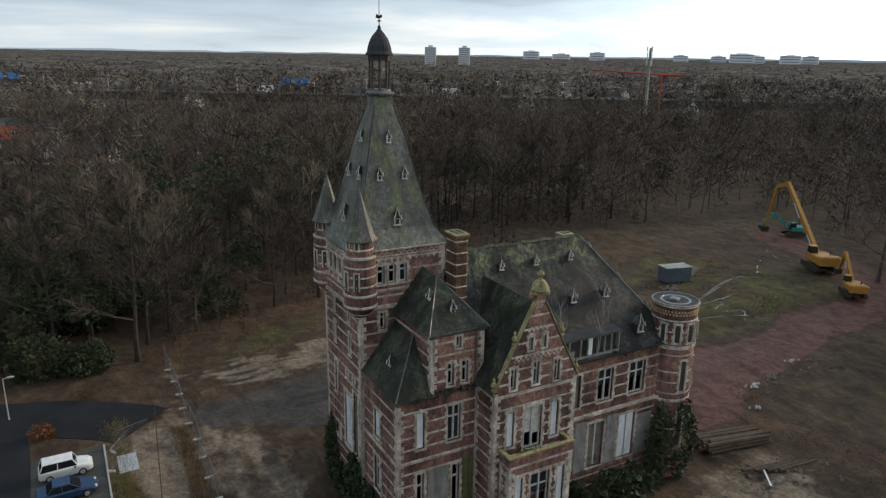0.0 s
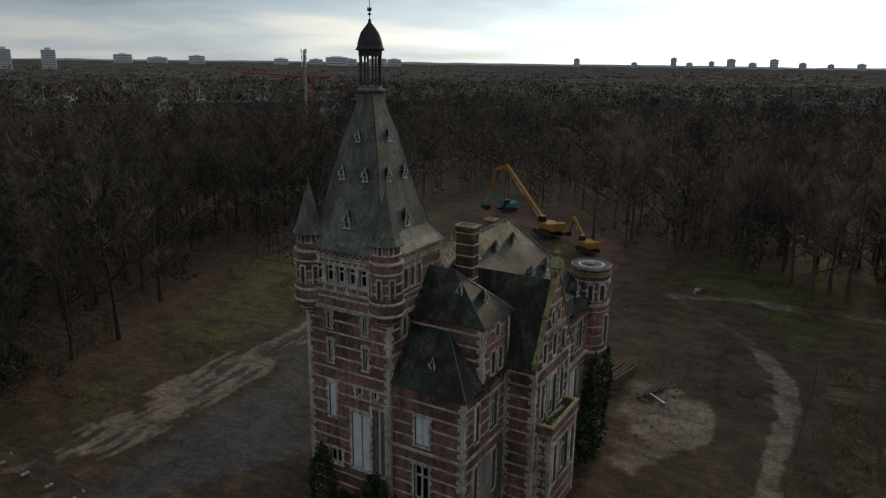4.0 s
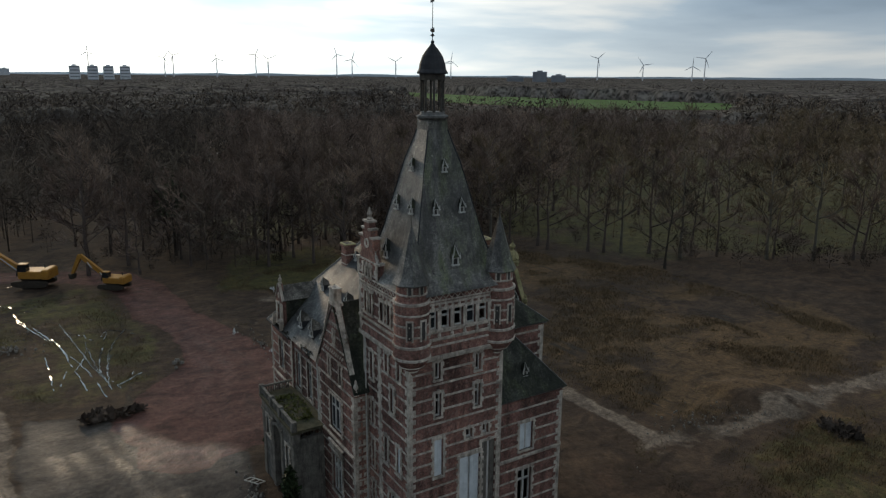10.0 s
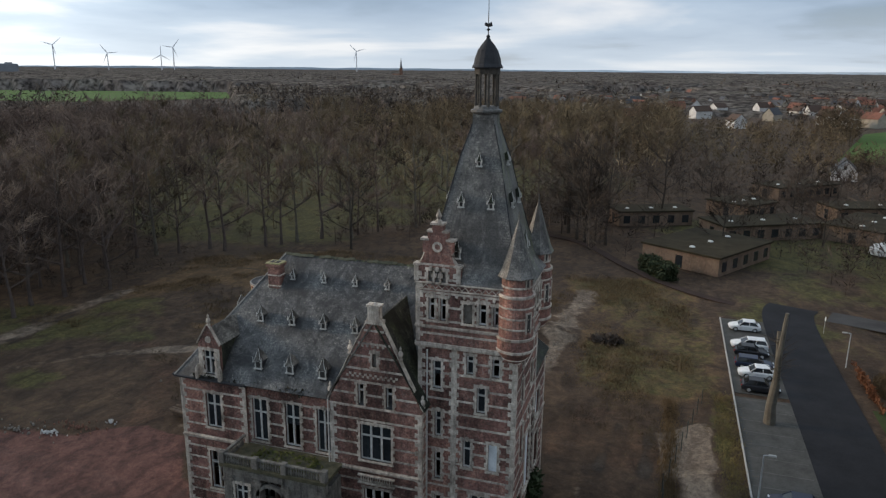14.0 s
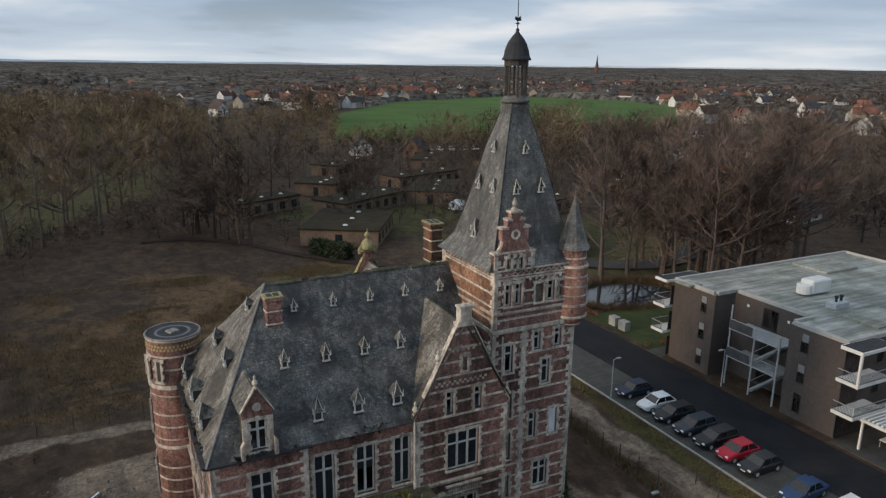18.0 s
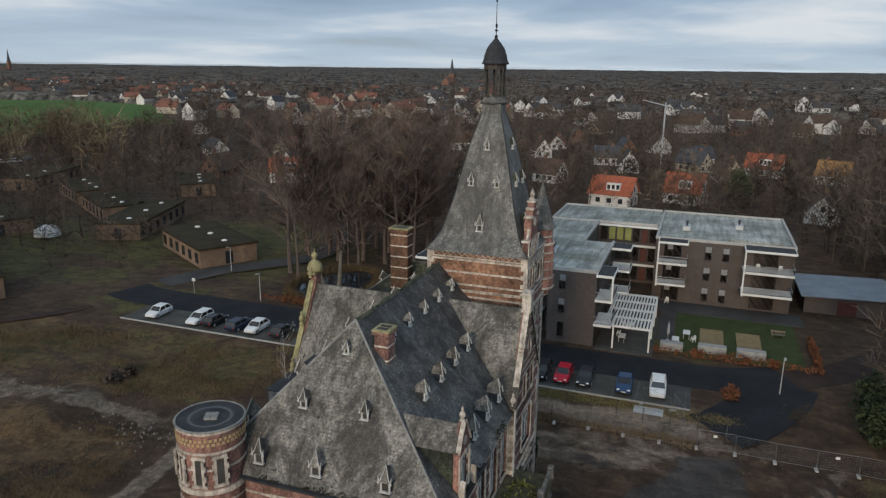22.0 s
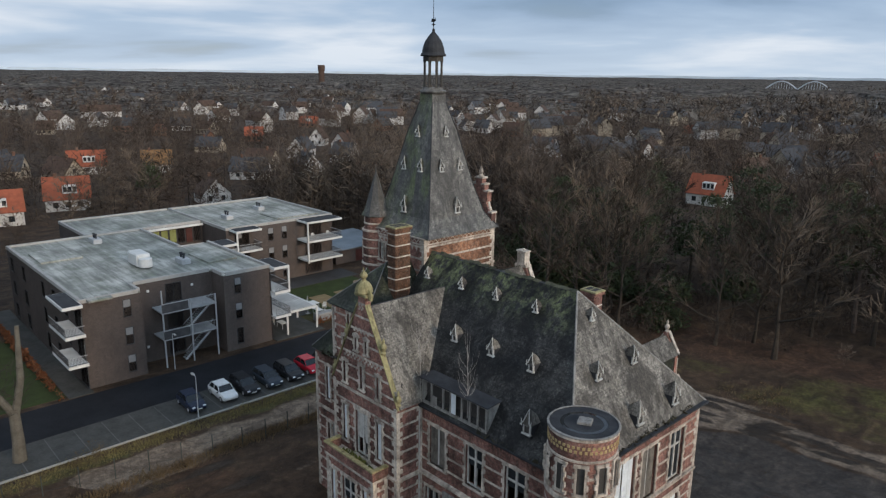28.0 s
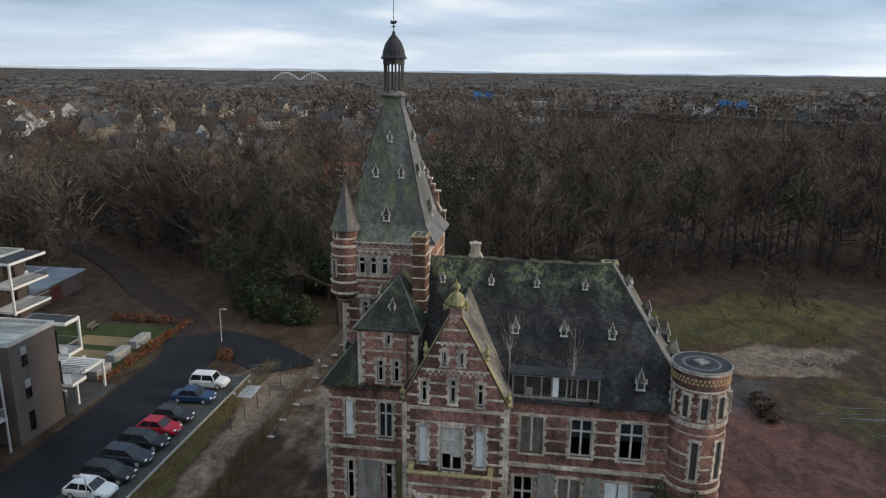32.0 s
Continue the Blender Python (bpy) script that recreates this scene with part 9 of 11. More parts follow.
WORDS = {TILE_RED: "orange-red tiled", TILE_OCHRE: "ochre tiled", TILE_RED_MUTED: "muted red tiled", TILE_BROWN: "brown tiled", TILE_GREY: "grey tiled"}
rnd = random.Random(21)
spots = [(-139, -6, TILE_RED, WALL_WHITE), (-149, 12, TILE_RED, WALL_WHITE), (-48, 148, TILE_RED, WALL_WHITE), (-163, 91, TILE_GREY, WALL_WHITE), (-204, 56, TILE_OCHRE, WALL_WHITE), (-169, 73, TILE_GREY, WALL_WHITE), (-235, -47, TILE_BROWN, WALL_WHITE),
         (-138, -106, TILE_RED, WALL_WHITE), (-69, -226, TILE_GREY, WALL_WHITE), (-88, -214, TILE_GREY, WALL_BRICK), (-121, -68, TILE_GREY, WALL_WHITE), (-154, -50, TILE_BROWN, WALL_BRICK), (-187, -82, TILE_GREY, WALL_WHITE), (-172, -30, TILE_BROWN, WALL_WHITE), (-136, 44, TILE_BROWN, WALL_WHITE),
         (-205, -9, TILE_GREY, WALL_WHITE), (-213, 36, TILE_RED, WALL_WHITE), (-212, 119, TILE_GREY, WALL_WHITE), (-251, 153, TILE_BROWN, WALL_WHITE), (-188, 124, TILE_GREY, WALL_WHITE), (-278, 281, TILE_GREY, WALL_WHITE), (-287, 138, TILE_RED, WALL_BRICK), (-354, 213, TILE_RED, WALL_BRICK), (-252, 98, TILE_GREY, WALL_CREAM),
         (-192, -61, TILE_BROWN, WALL_BRICK), (-134, 221, TILE_GREY, WALL_WHITE), (-172, 159, TILE_GREY, WALL_WHITE), (-159, 349, TILE_RED, WALL_WHITE), (-157, 210, TILE_GREY, WALL_WHITE), (4, 299, TILE_GREY, WALL_WHITE), (-121, 229, TILE_BROWN, WALL_WHITE), (-258, 276, TILE_GREY, WALL_WHITE), (-30, 215, TILE_BROWN, WALL_CREAM),
         (-185, -170, TILE_GREY, WALL_WHITE), (-272, -3, TILE_BROWN, WALL_WHITE), (-34, 258, TILE_RED, WALL_WHITE), (-23, 211, TILE_GREY, WALL_WHITE), (-9, 204, TILE_GREY, WALL_WHITE), (-12, 166, TILE_BROWN, WALL_WHITE), (10, 284, TILE_GREY, WALL_WHITE), (28, 219, TILE_BROWN, WALL_WHITE)]
fixed_houses = len(spots)
while len(spots) < 84:
    a, r = radians(rnd.uniform(98, 250)), rnd.uniform(140, 400)
    p = (r * math.cos(a), r * math.sin(a))
    if min(math.hypot(p[0] - q[0], p[1] - q[1]) for q in spots) > 17 and not (p[0] > -120 and p[1] < 100) and not in_field(*p) and not in_field(*p, 1.5):
        spots.append((*p, rnd.choice((TILE_RED_MUTED, TILE_BROWN, TILE_BROWN, TILE_GREY, TILE_GREY)), rnd.choice((WALL_WHITE, WALL_CREAM, WALL_BRICK, WALL_BRICK))))
for i, (x, y, roof_mat, wall_mat) in enumerate(spots):
    house(x, y, (math.degrees(math.atan2(y, x)) + (82 if roof_mat in (TILE_RED, TILE_OCHRE) else rnd.choice((-20, 12, 60))) if i < fixed_houses else rnd.choice((20, 110, 60, 150, 0))) + rnd.uniform(-8, 8), rnd.uniform(8.5, 12), rnd.uniform(6.5, 8.5), rnd.uniform(2.7, 3.8), rnd.uniform(3.6, 4.8), wall_mat, roof_mat,
          "%s %s house among bare trees" % (WORDS[roof_mat], "white rendered" if wall_mat is WALL_WHITE else "cream rendered" if wall_mat is WALL_CREAM else "brick"))


def far_houses(seed, count, a0, a1, r0, r1, wall_mat, roof_mat, label):
    """Distant gabled houses, joined."""
    r_, gw, gr_ = random.Random(seed), Geo(), Geo()
    for _ in range(count):
        a, r = radians(r_.uniform(a0, a1)), r0 * (r1 / r0) ** r_.random()
        x, y, q = r * math.cos(a), r * math.sin(a), r_.uniform(0, 3.14)
        c, s = math.cos(q), math.sin(q)
        if in_field(x, y) or in_field(x, y, 1.25) or in_field(x, y, 1.1):
            continue
        l, w, h, k = r_.uniform(5, 8), r_.uniform(3.6, 4.8), r_.uniform(4.5, 6.5), r_.uniform(3.5, 5.0)
        z = 12.0 * max(0, min(1, (r - 2200) / 2400))
        P = lambda u, v, w_: (x + u * c - v * s, y + u * s + v * c, z + w_)
        gw.add([P(-l, -w, -1), P(l, -w, -1), P(l, w, -1), P(-l, w, -1), P(-l, -w, h), P(l, -w, h), P(l, w, h), P(-l, w, h), P(-l, 0, h + k), P(l, 0, h + k)], [(0, 1, 5, 4), (1, 2, 6, 9, 5), (2, 3, 7, 6), (3, 0, 4, 8, 7)])
        gr_.add([P(-l - .4, -w - .4, h - .3), P(l + .4, -w - .4, h - .3), P(l + .4, 0, h + k + .15), P(-l - .4, 0, h + k + .15), P(l + .4, w + .4, h - .3), P(-l - .4, w + .4, h - .3)], [(0, 1, 2, 3), (4, 5, 3, 2)])
    ob = tagged(part("far_houses", gw, wall_mat), label, "houses", kind="stuff")
    part("far_roofs", gr_, roof_mat, ob)


far_houses(31, 130, 195, 258, 440, 1500, WALL_CREAM, TILE_RED_MUTED, "distant village houses with orange-red roofs")
far_houses(32, 110, 120, 255, 380, 1500, WALL_WHITE, TILE_BROWN, "distant white houses with brown roofs")
far_houses(33, 130, 110, 250, 380, 1700, WALL_WHITE, TILE_GREY, "distant white houses with grey roofs")
far_houses(35, 46, 86, 128, 215, 650, WALL_CREAM, TILE_GREY, "cream houses with grey roofs among the woods")
far_houses(34, 90, 225, 285, 450, 1800, WALL_BRICK, TILE_RED_MUTED, "distant brick houses beyond the green field")

far_houses(37, 150, 228, 292, 460, 2300, WALL_WHITE, TILE_BROWN, "distant pale houses beyond the park")
far_houses(38, 110, 228, 292, 520, 2600, WALL_CREAM, TILE_GREY, "distant cream houses beyond the park")
far_houses(39, 60, 228, 292, 700, 2600, WALL_BRICK, TILE_RED_MUTED, "distant brick houses beyond the park")
far_houses(35, 80, 20, 112, 420, 1700, WALL_WHITE, TILE_GREY, "distant pale sheds beyond the woods")
far_houses(36, 60, -75, 20, 700, 2000, WALL_WHITE, TILE_BROWN, "distant pale farmhouses beyond the eastern woods")

# ---- landmarks on the skyline ----
HAZE_WHITE = weathered("pale_concrete_tower", (0.40, 0.41, 0.42), (0.58, 0.59, 0.60), 0.9, 0.02, 0.3)
# grey raised and cooled so skyline shapes carry pale haze in their colour
HAZE_GREY = weathered("hazed_grey_skyline", (0.50, 0.52, 0.55), (0.68, 0.70, 0.73), 0.9, 0.02, 0.3)
DARK_BLOCK = weathered("dark_industrial_block", (0.16, 0.17, 0.19), (0.26, 0.27, 0.29), 0.9, 0.02, 0.3)


def tower_block(x, y, w, h, mat, label, floors=8):
    yaw = math.atan2(y, x)
    m = Matrix.Translation((x, y, 0)) @ Matrix.Rotation(yaw, 4, "Z")
    ob = tagged(part("tower_block", Geo().bevel_box((-w / 2, -w / 2, 0), (w / 2, w / 2, h), w * 0.04).bevel_box((-w / 5, -w / 5, h), (w / 5, w / 5, h + 4), 0.5), mat, None, "", m), label, "tower block", "distant tower blocks")
    for k in range(floors):
        part("window_band", Geo().box((-w / 2 - 0.2, -w * 0.42, h * (k + 0.4) / floors), (-w / 2 + 0.1, w * 0.42, h * (k + 0.75) / floors)), DARK_BLOCK, ob, "", m)


for x, y in ((721, 1369), (786, 1333)):
    tower_block(x, y, 25, 52, HAZE_WHITE, "pale high-rise flats above the far woods", 12)
rnd = random.Random(4)
for x, y in ((4003, 1101), (4070, 817), (4091, 706), (4107, 609), (4121, 503), (4144, 265), (4150, 136), (4060, 900), (4130, 400), (4150, 0), (3900, 1400)):
    tower_block(x, y, rnd.uniform(28, 45), rnd.uniform(52, 84), HAZE_GREY, "distant grey tower on the city skyline", 6)
for x, y in ((2548, -182), (2544, -234), (2539, -280), (2533, -329)):
    tower_block(x, y, 32, 60, HAZE_GREY, "one of four squat grey tower blocks", 6)
for x, y in ((2011, 2800), (2124, 2716), (2254, 2611), (2525, 2353), (2633, 2233), (2690, 2165), (2733, 2111), (2814, 2003), (2700, 2150), (2860, 1940)):
    tower_block(x, y, rnd.uniform(40, 90), rnd.uniform(48, 62), HAZE_GREY, "distant grey tower on the city skyline", 5)
for x, y, w, h in ((1980, -1616, 50, 54), (1930, -1660, 50, 42), (2050, -1560, 60, 36)):
    tower_block(x, y, w, h, DARK_BLOCK, "dark industrial block on the horizon", 4)


def church(x, y, h, label):
    g = Geo().box((-4, -4, 0), (4, 4, h * 0.55))
    ob = tagged(part("church", g, WALL_BRICK, None, "", Matrix.Translation((x, y, 0))), label, "church", "distant churches")
    part("spire", Geo().lathe((0, 0), [(5.0, h * 0.55), (3.6, h * 0.62), (0.3, h)], 8), TILE_GREY, ob, "", Matrix.Translation((x, y, 0)))
    part("nave", Geo().add([(4, -6, 0), (30, -6, 0), (30, 6, 0), (4, 6, 0), (4, -6, 14), (30, -6, 14), (30, 6, 14), (4, 6, 14), (4, 0, 22), (30, 0, 22)], [(0, 1, 5, 4), (1, 2, 6, 9, 5), (2, 3, 7, 6), (3, 0, 4, 8, 7), (4, 5, 9, 8), (6, 7, 8, 9)]), WALL_BRICK, ob, "", Matrix.Translation((x, y, 0)))


church(855, -2192, 72, "village church with a slender dark spire")
church(-987, -352, 48, "pale village church with a pointed spire")
church(-1500, -1900, 74, "far church spire on the horizon")
tagged(part("water_tower", Geo().lathe((-1459, 954), [(7.5, 0), (7.5, 38), (9, 40), (9, 52), (8, 53)], 10), TILE_BROWN), "squat dark water tower above the woods", "water tower")


def turbine(x, y, hub, spin):
    yaw = math.atan2(y, x)
    m = Matrix.Translation((x, y, 0)) @ Matrix.Rotation(yaw, 4, "Z")
    if ("turb", hub) not in MESHES:
        MESHES[("turb", hub)] = (Geo().lathe((0, 0), [(3.2, 0), (2.5, hub * 0.5), (1.8, hub)], 10).mesh("wind_turbine", HAZE_GREY), Geo().bevel_box((-5, -2.2, hub - 2), (6, 2.2, hub + 2.4), 0.5).mesh("nacelle", HAZE_GREY),
                                 Geo().rings([[(-6 + a, b, c) for a, b, c in ((-0.5, -1.0, 2), (0.5, -1.0, 2), (0.5, 1.0, 2), (-0.5, 1.0, 2))], [(-6 + a, b, c) for a, b, c in ((-0.5, -2.0, 10), (0.5, -1.6, 10), (0.5, 1.6, 10), (-0.5, 2.0, 10))], [(-6 + a, b, c) for a, b, c in ((-0.2, -0.4, 46), (0.2, -0.4, 46), (0.2, 0.3, 46), (-0.2, 0.3, 46))]]).mesh("blade", HAZE_GREY))
    a, nac, bl = MESHES[("turb", hub)]
    ob = tagged(put("wind_turbine", a, None, "", m), "white three-bladed wind turbine on the horizon", "wind turbine", "wind turbines on the horizon")
    put("nacelle", nac, ob, "", m)
    for k in range(3):
        put("blade", bl, ob, "", m @ Matrix.Translation((0, 0, hub)) @ Matrix.Rotation(radians(spin + 120 * k), 4, "X"))


for k, (x, y, hub) in enumerate(((3540, -319, 130), (3497, -632, 110), (3490, -669, 122), (3448, -857, 110), (3401, -1030, 130), (3383, -1085, 110), (3270, -1391, 135), (3240, -1459, 112), (3146, -1651, 105), (3032, -1854, 100), (3011, -1889, 110), (2574, -2455, 125), (2423, -2605, 95), (2256, -2754, 90), (2214, -2788, 125), (1500, -3250, 120), (900, -3400, 100))):
    turbine(x, y, hub, 37 * k % 120)

mast = tagged(part("telecom_mast", Geo().tube([(227, 204, 0), (227, 204, 40)], [0.9, 0.55], 10), ROOF_GREY), "tall pale steel telecom mast above the woods", "mast")
for z, r in ((33.5, 1.3), (36.5, 1.2), (39.5, 1.4)):
    for k in range(3):
        a = 2.09 * k + 0.4
        part("antenna", Geo().bevel_box((227 + r * math.cos(a) - 0.2, 204 + r * math.sin(a) - 0.2, z - 1.1), (227 + r * math.cos(a) + 0.2, 204 + r * math.sin(a) + 0.2, z + 1.1), 0.05), WHITE_TRIM, mast)
    part("platform", Geo().lathe((227, 204), [(0.9, z - 1.4), (1.5, z - 1.35), (1.5, z - 1.25), (0.9, z - 1.2)], 12), STEEL, mast)
CRANE_RED = weathered("red_crane_paint", (0.30, 0.05, 0.03), (0.45, 0.085, 0.05), 0.6, 1.0, 10.0)
crane = tagged(part("tower_crane", Geo().tube([(262, 230, 0), (262, 230, 27)], 0.7, 4), CRANE_RED), "red tower crane with a long lattice jib", "crane")
part("jib", Geo().tube([(262, 230, 27), (238, 262, 29)], [0.5, 0.3], 4), CRANE_RED, crane)
part("counter_jib", Geo().tube([(262, 230, 27), (268, 222, 27)], 0.6, 4), CRANE_RED, crane)
pale_crane = tagged(part("tower_crane", Geo().tube([(-206, 2, 0), (-206, 2, 24)], [0.32, 0.24], 4), STEEL), "slim pale tower crane standing among the houses", "crane")
part("jib", Geo().tube([(-206, 2, 23.0), (-210, -6, 24.6)], [0.2, 0.12], 4), STEEL, pale_crane)
part("counter_jib", Geo().tube([(-206, 2, 23.0), (-205, 4, 22.8)], 0.22, 4), STEEL, pale_crane)
SIGN_BLUE = weathered("blue_motorway_sign", (0.03, 0.13, 0.34), (0.05, 0.20, 0.46), 0.5, 0.3, 4.0)
for x, y, yaw in ((-50, 650, 10), (150, 505, -20)):
    m = Matrix.Translation((x, y, 0)) @ Matrix.Rotation(radians(yaw), 4, "Z")
    gan = tagged(part("sign_gantry", Geo().tube([(-14, 0, 0), (-14, 0, 13), (14, 0, 13), (14, 0, 0)], 0.5, 6), STEEL, None, "", m), "motorway sign gantry above the trees", "gantry", "motorway gantries")
    for u in (-8, 4):
        part("sign_panel", Geo().bevel_box((u - 4.5, -0.7, 11), (u + 4.5, -0.5, 16), 0.1), SIGN_BLUE, gan, "", m)
for k in range(14):
    x, y = -150 + 42 * k, 640 - 24 * k
    tagged(part("motorway_lamp", Geo().tube([(x, y, 0), (x, y, 17)], [0.25, 0.14], 6).tube([(x - 2, y, 17.1), (x + 2, y, 17.1)], 0.12, 5), STEEL), "tall motorway lamp beyond the woods", "street lamp", "motorway lamps")
for k in range(6):
    x, y = -60 + 62 * k, 612 - 35 * k
    tagged(part("lorry", Geo().bevel_box((x - 6, y - 1.2, 6.5), (x + 6, y + 1.2, 10.5), 0.1).bevel_box((x + 6.3, y - 1.2, 6.5), (x + 8.5, y + 1.2, 9.6), 0.2).box((x - 6, y - 1.1, 5.6), (x + 8.5, y + 1.1, 6.5)), WHITE_TRIM if k % 2 else BLUE_STEEL), "lorry on the distant motorway embankment", "lorry", "distant lorries")
tagged(part("motorway_embankment", Geo().slab([(-500, 850, 5.6), (-500, 870, 5.6), (700, 190, 5.6), (700, 170, 5.6)][::-1], 6.0).slab([(-500, 835, 5.55), (-500, 850, 5.55), (700, 170, 5.55), (700, 155, 5.55)][::-1], 6.0), ASPHALT_OLD), "distant motorway on a low embankment", "road", kind="structure")
BRIDGE = weathered("white_bridge_steel", (0.5, 0.52, 0.54), (0.68, 0.70, 0.72), 0.6, 0.1, 2.0)
br = tagged(part("arch_bridge", Geo().box((-560, 1380, 12), (-440, 1390, 15)), BRIDGE), "white double-arched bridge beyond the woods", "bridge")
for x0 in (-560, -500):
    part("arch", Geo().tube([(x0 + 60 * k / 12, 1385, 15 + 15 * math.sin(math.pi * k / 12)) for k in range(13)], 1.0, 5), BRIDGE, br)
    for k in range(1, 12):
        part("hanger", Geo().tube([(x0 + 60 * k / 12, 1385, 15), (x0 + 60 * k / 12, 1385, 15 + 15 * math.sin(math.pi * k / 12))], 0.25, 4), BRIDGE, br)

# ---- trees ----
BARK = weathered("grey_brown_bark", (0.026, 0.0215, 0.0175), (0.062, 0.051, 0.041), 0.95, 1.2, 14.0)
BARK_PALE = weathered("pale_poplar_bark", (0.07, 0.062, 0.05), (0.155, 0.14, 0.112), 0.95, 1.2, 14.0)


def twig_material(name, dark, light):
    """Bare twigs whose tone changes from tree to tree and from stand to stand."""
    m, t, b = material(name)
    c = ramp_of(t, noise_at(t, 0.14, 2, 0.5, mapped(t, (1, 1, 0.35))), [(0.36, tuple(q * 0.6 for q in dark)), (0.5, tuple((p + q) / 2 for p, q in zip(dark, light))), (0.66, tuple(q * 1.15 for q in light))])
    c = mix_rgb(t, 1.0, c, ramp_of(t, noise_at(t, 0.022, 3, 0.55), [(0.34, (0.62, 0.60, 0.60)), (0.5, (1.0, 1.0, 1.0)), (0.66, (1.28, 1.30, 1.22))]), "MULTIPLY")
    t.links.new(c, b.inputs["Base Color"])
    b.inputs["Roughness"].default_value, b.inputs["Specular IOR Level"].default_value = 0.95, 0.1
    return m


TWIG = twig_material("brown_twigs", (0.047, 0.037, 0.030), (0.117, 0.091, 0.074))
TWIG_DARK = twig_material("dark_brown_twigs", (0.048, 0.039, 0.033), (0.126, 0.101, 0.082))
# reddish twigs, lightened in colour to stand in for backlit haze
TWIG_RED = twig_material("hazed_reddish_twigs", (0.084, 0.061, 0.052), (0.205, 0.153, 0.125))
TWIG_WARM = twig_material("ochre_twigs", (0.085, 0.064, 0.042), (0.175, 0.135, 0.088))
LEAF_DARK = weathered("dark_evergreen", (0.016, 0.024, 0.010), (0.050, 0.064, 0.027), 0.8, 0.8, 12.0)
HEDGE_BROWN = weathered("brown_beech_hedge", (0.09, 0.035, 0.016), (0.19, 0.075, 0.032), 0.9, 1.5, 16.0)
BIRCH = weathered("pale_birch_bark", (0.20, 0.185, 0.17), (0.38, 0.36, 0.335), 0.8, 2.0, 20.0)


def tree_meshes(seed, h, spread, clear, twigs, lean=0.0):
    """Trunk and bare crown of one deciduous tree: limbs that fork twice, then fine twigs."""
    r = random.Random(seed)
    trunk, limbs, tw = Geo(), Geo(), Geo()
    tips = []
    pts, rad = [], []
    for k in range(7):
        u = k / 6
        pts.append(Vector((lean * u * h + r.uniform(-0.18, 0.18) * (k > 0), r.uniform(-0.18, 0.18) * (k > 0), u * h * 0.86)))
        rad.append(0.017 * h * (1 - 0.85 * u) * 0.8 + 0.02)
    rad[0] *= 1.5
    pts[0].z = -0.5
    trunk.tube(pts, rad, 7)

    def grow(p, d, length, rad0, level):
        mid_ = p + d * length * 0.5 + Vector((r.uniform(-1, 1), r.uniform(-1, 1), r.uniform(-0.3, 0.8))) * length * 0.09
        end = mid_ + (d + Vector((0, 0, 0.25))).normalized() * length * 0.5
        if level == 2:
            limbs.tube([p, end], [rad0, rad0 * 0.35], 3)
        else:
            limbs.tube([p, mid_, end], [rad0, rad0 * 0.7, rad0 * 0.35], 4 if level == 0 else 3)
        if level < 2:
            for _ in range(3 - level % 2 * (r.random() < 0.5)):
                q = p.lerp(end, r.uniform(0.35, 0.95))
                dd = (d + Vector((r.uniform(-1, 1), r.uniform(-1, 1), r.uniform(-0.2, 0.8))) * 0.75).normalized()
                grow(q, dd, length * r.uniform(0.45, 0.65), rad0 * 0.45, level + 1)
        tips.append((mid_, end, d, length))

    nl = 9
    for k in range(nl):
        u = clear + (0.97 - clear) * (k + r.random() * 0.6) / nl
        i = min(5, int(u * 6))
        p = pts[i].lerp(pts[i + 1], u * 6 - i)
        a = 2.4 * k + r.uniform(-0.4, 0.4)
        up = 0.35 + 0.9 * (u - clear)
        d = Vector((math.cos(a), math.sin(a), up)).normalized()
        grow(p, d, spread * (1.15 - 0.55 * u) * r.uniform(0.8, 1.15), 0.0085 * h * (1.15 - u * 0.75), 0)
    for _ in range(twigs):
        a, b_, d, length = r.choice(tips)
        p = a.lerp(b_, r.uniform(0.0, 1.1))
        v = (d + Vector((r.uniform(-1, 1), r.uniform(-1, 1), r.uniform(-0.35, 1.0))) * 0.95).normalized()
        L = r.uniform(0.9, 2.1) * (0.6 + 0.03 * h)
        s = v.cross(Vector((r.uniform(-1, 1), r.uniform(-1, 1), r.uniform(-1, 1)))).normalized() * r.uniform(0.034, 0.064)
        e = p + v * L
        tw.add([p - s, p + s, e], [(0, 1, 2)])
        for _k in range(2):
            q = p.lerp(e, r.uniform(0.3, 0.8))
            w = (v + Vector((r.uniform(-1, 1), r.uniform(-1, 1), r.uniform(-0.5, 0.8))) * 0.8).normalized()
            tw.add([q - s * 0.7, q + s * 0.7, q + w * L * 0.55], [(0, 1, 2)])
    return trunk, limbs, tw


KINDS = []
for k, (h, sp, cl, tn) in enumerate(((19, 6.4, 0.26, 540), (22, 7.0, 0.28, 600), (17, 6.2, 0.22, 500), (24, 5.2, 0.34, 540), (15, 5.2, 0.2, 450))):
    a, b_, c = tree_meshes(100 + k, h, sp, cl, tn, 0.02 * (k - 2))
    pale = k == 3
    KINDS.append((a.mesh("tree", BARK_PALE if pale else BARK), b_.mesh("bough", BARK_PALE if pale else BARK), c.mesh("crown", TWIG_WARM if pale else TWIG)))
# the same forms with the redder bark and twigs of the eastern wood, paled for its backlit haze
BARK_RED = weathered("reddish_brown_bark", (0.058, 0.045, 0.040), (0.125, 0.098, 0.086), 0.95, 1.2, 14.0)
for trunk_, limb_, twig_ in KINDS[:5]:
    red_set = []
    for me, mat in ((trunk_, BARK_RED), (limb_, BARK_RED), (twig_, TWIG_RED)):
        me = me.copy()
        me.materials[0] = mat
        red_set.append(me)
    KINDS.append(tuple(red_set))


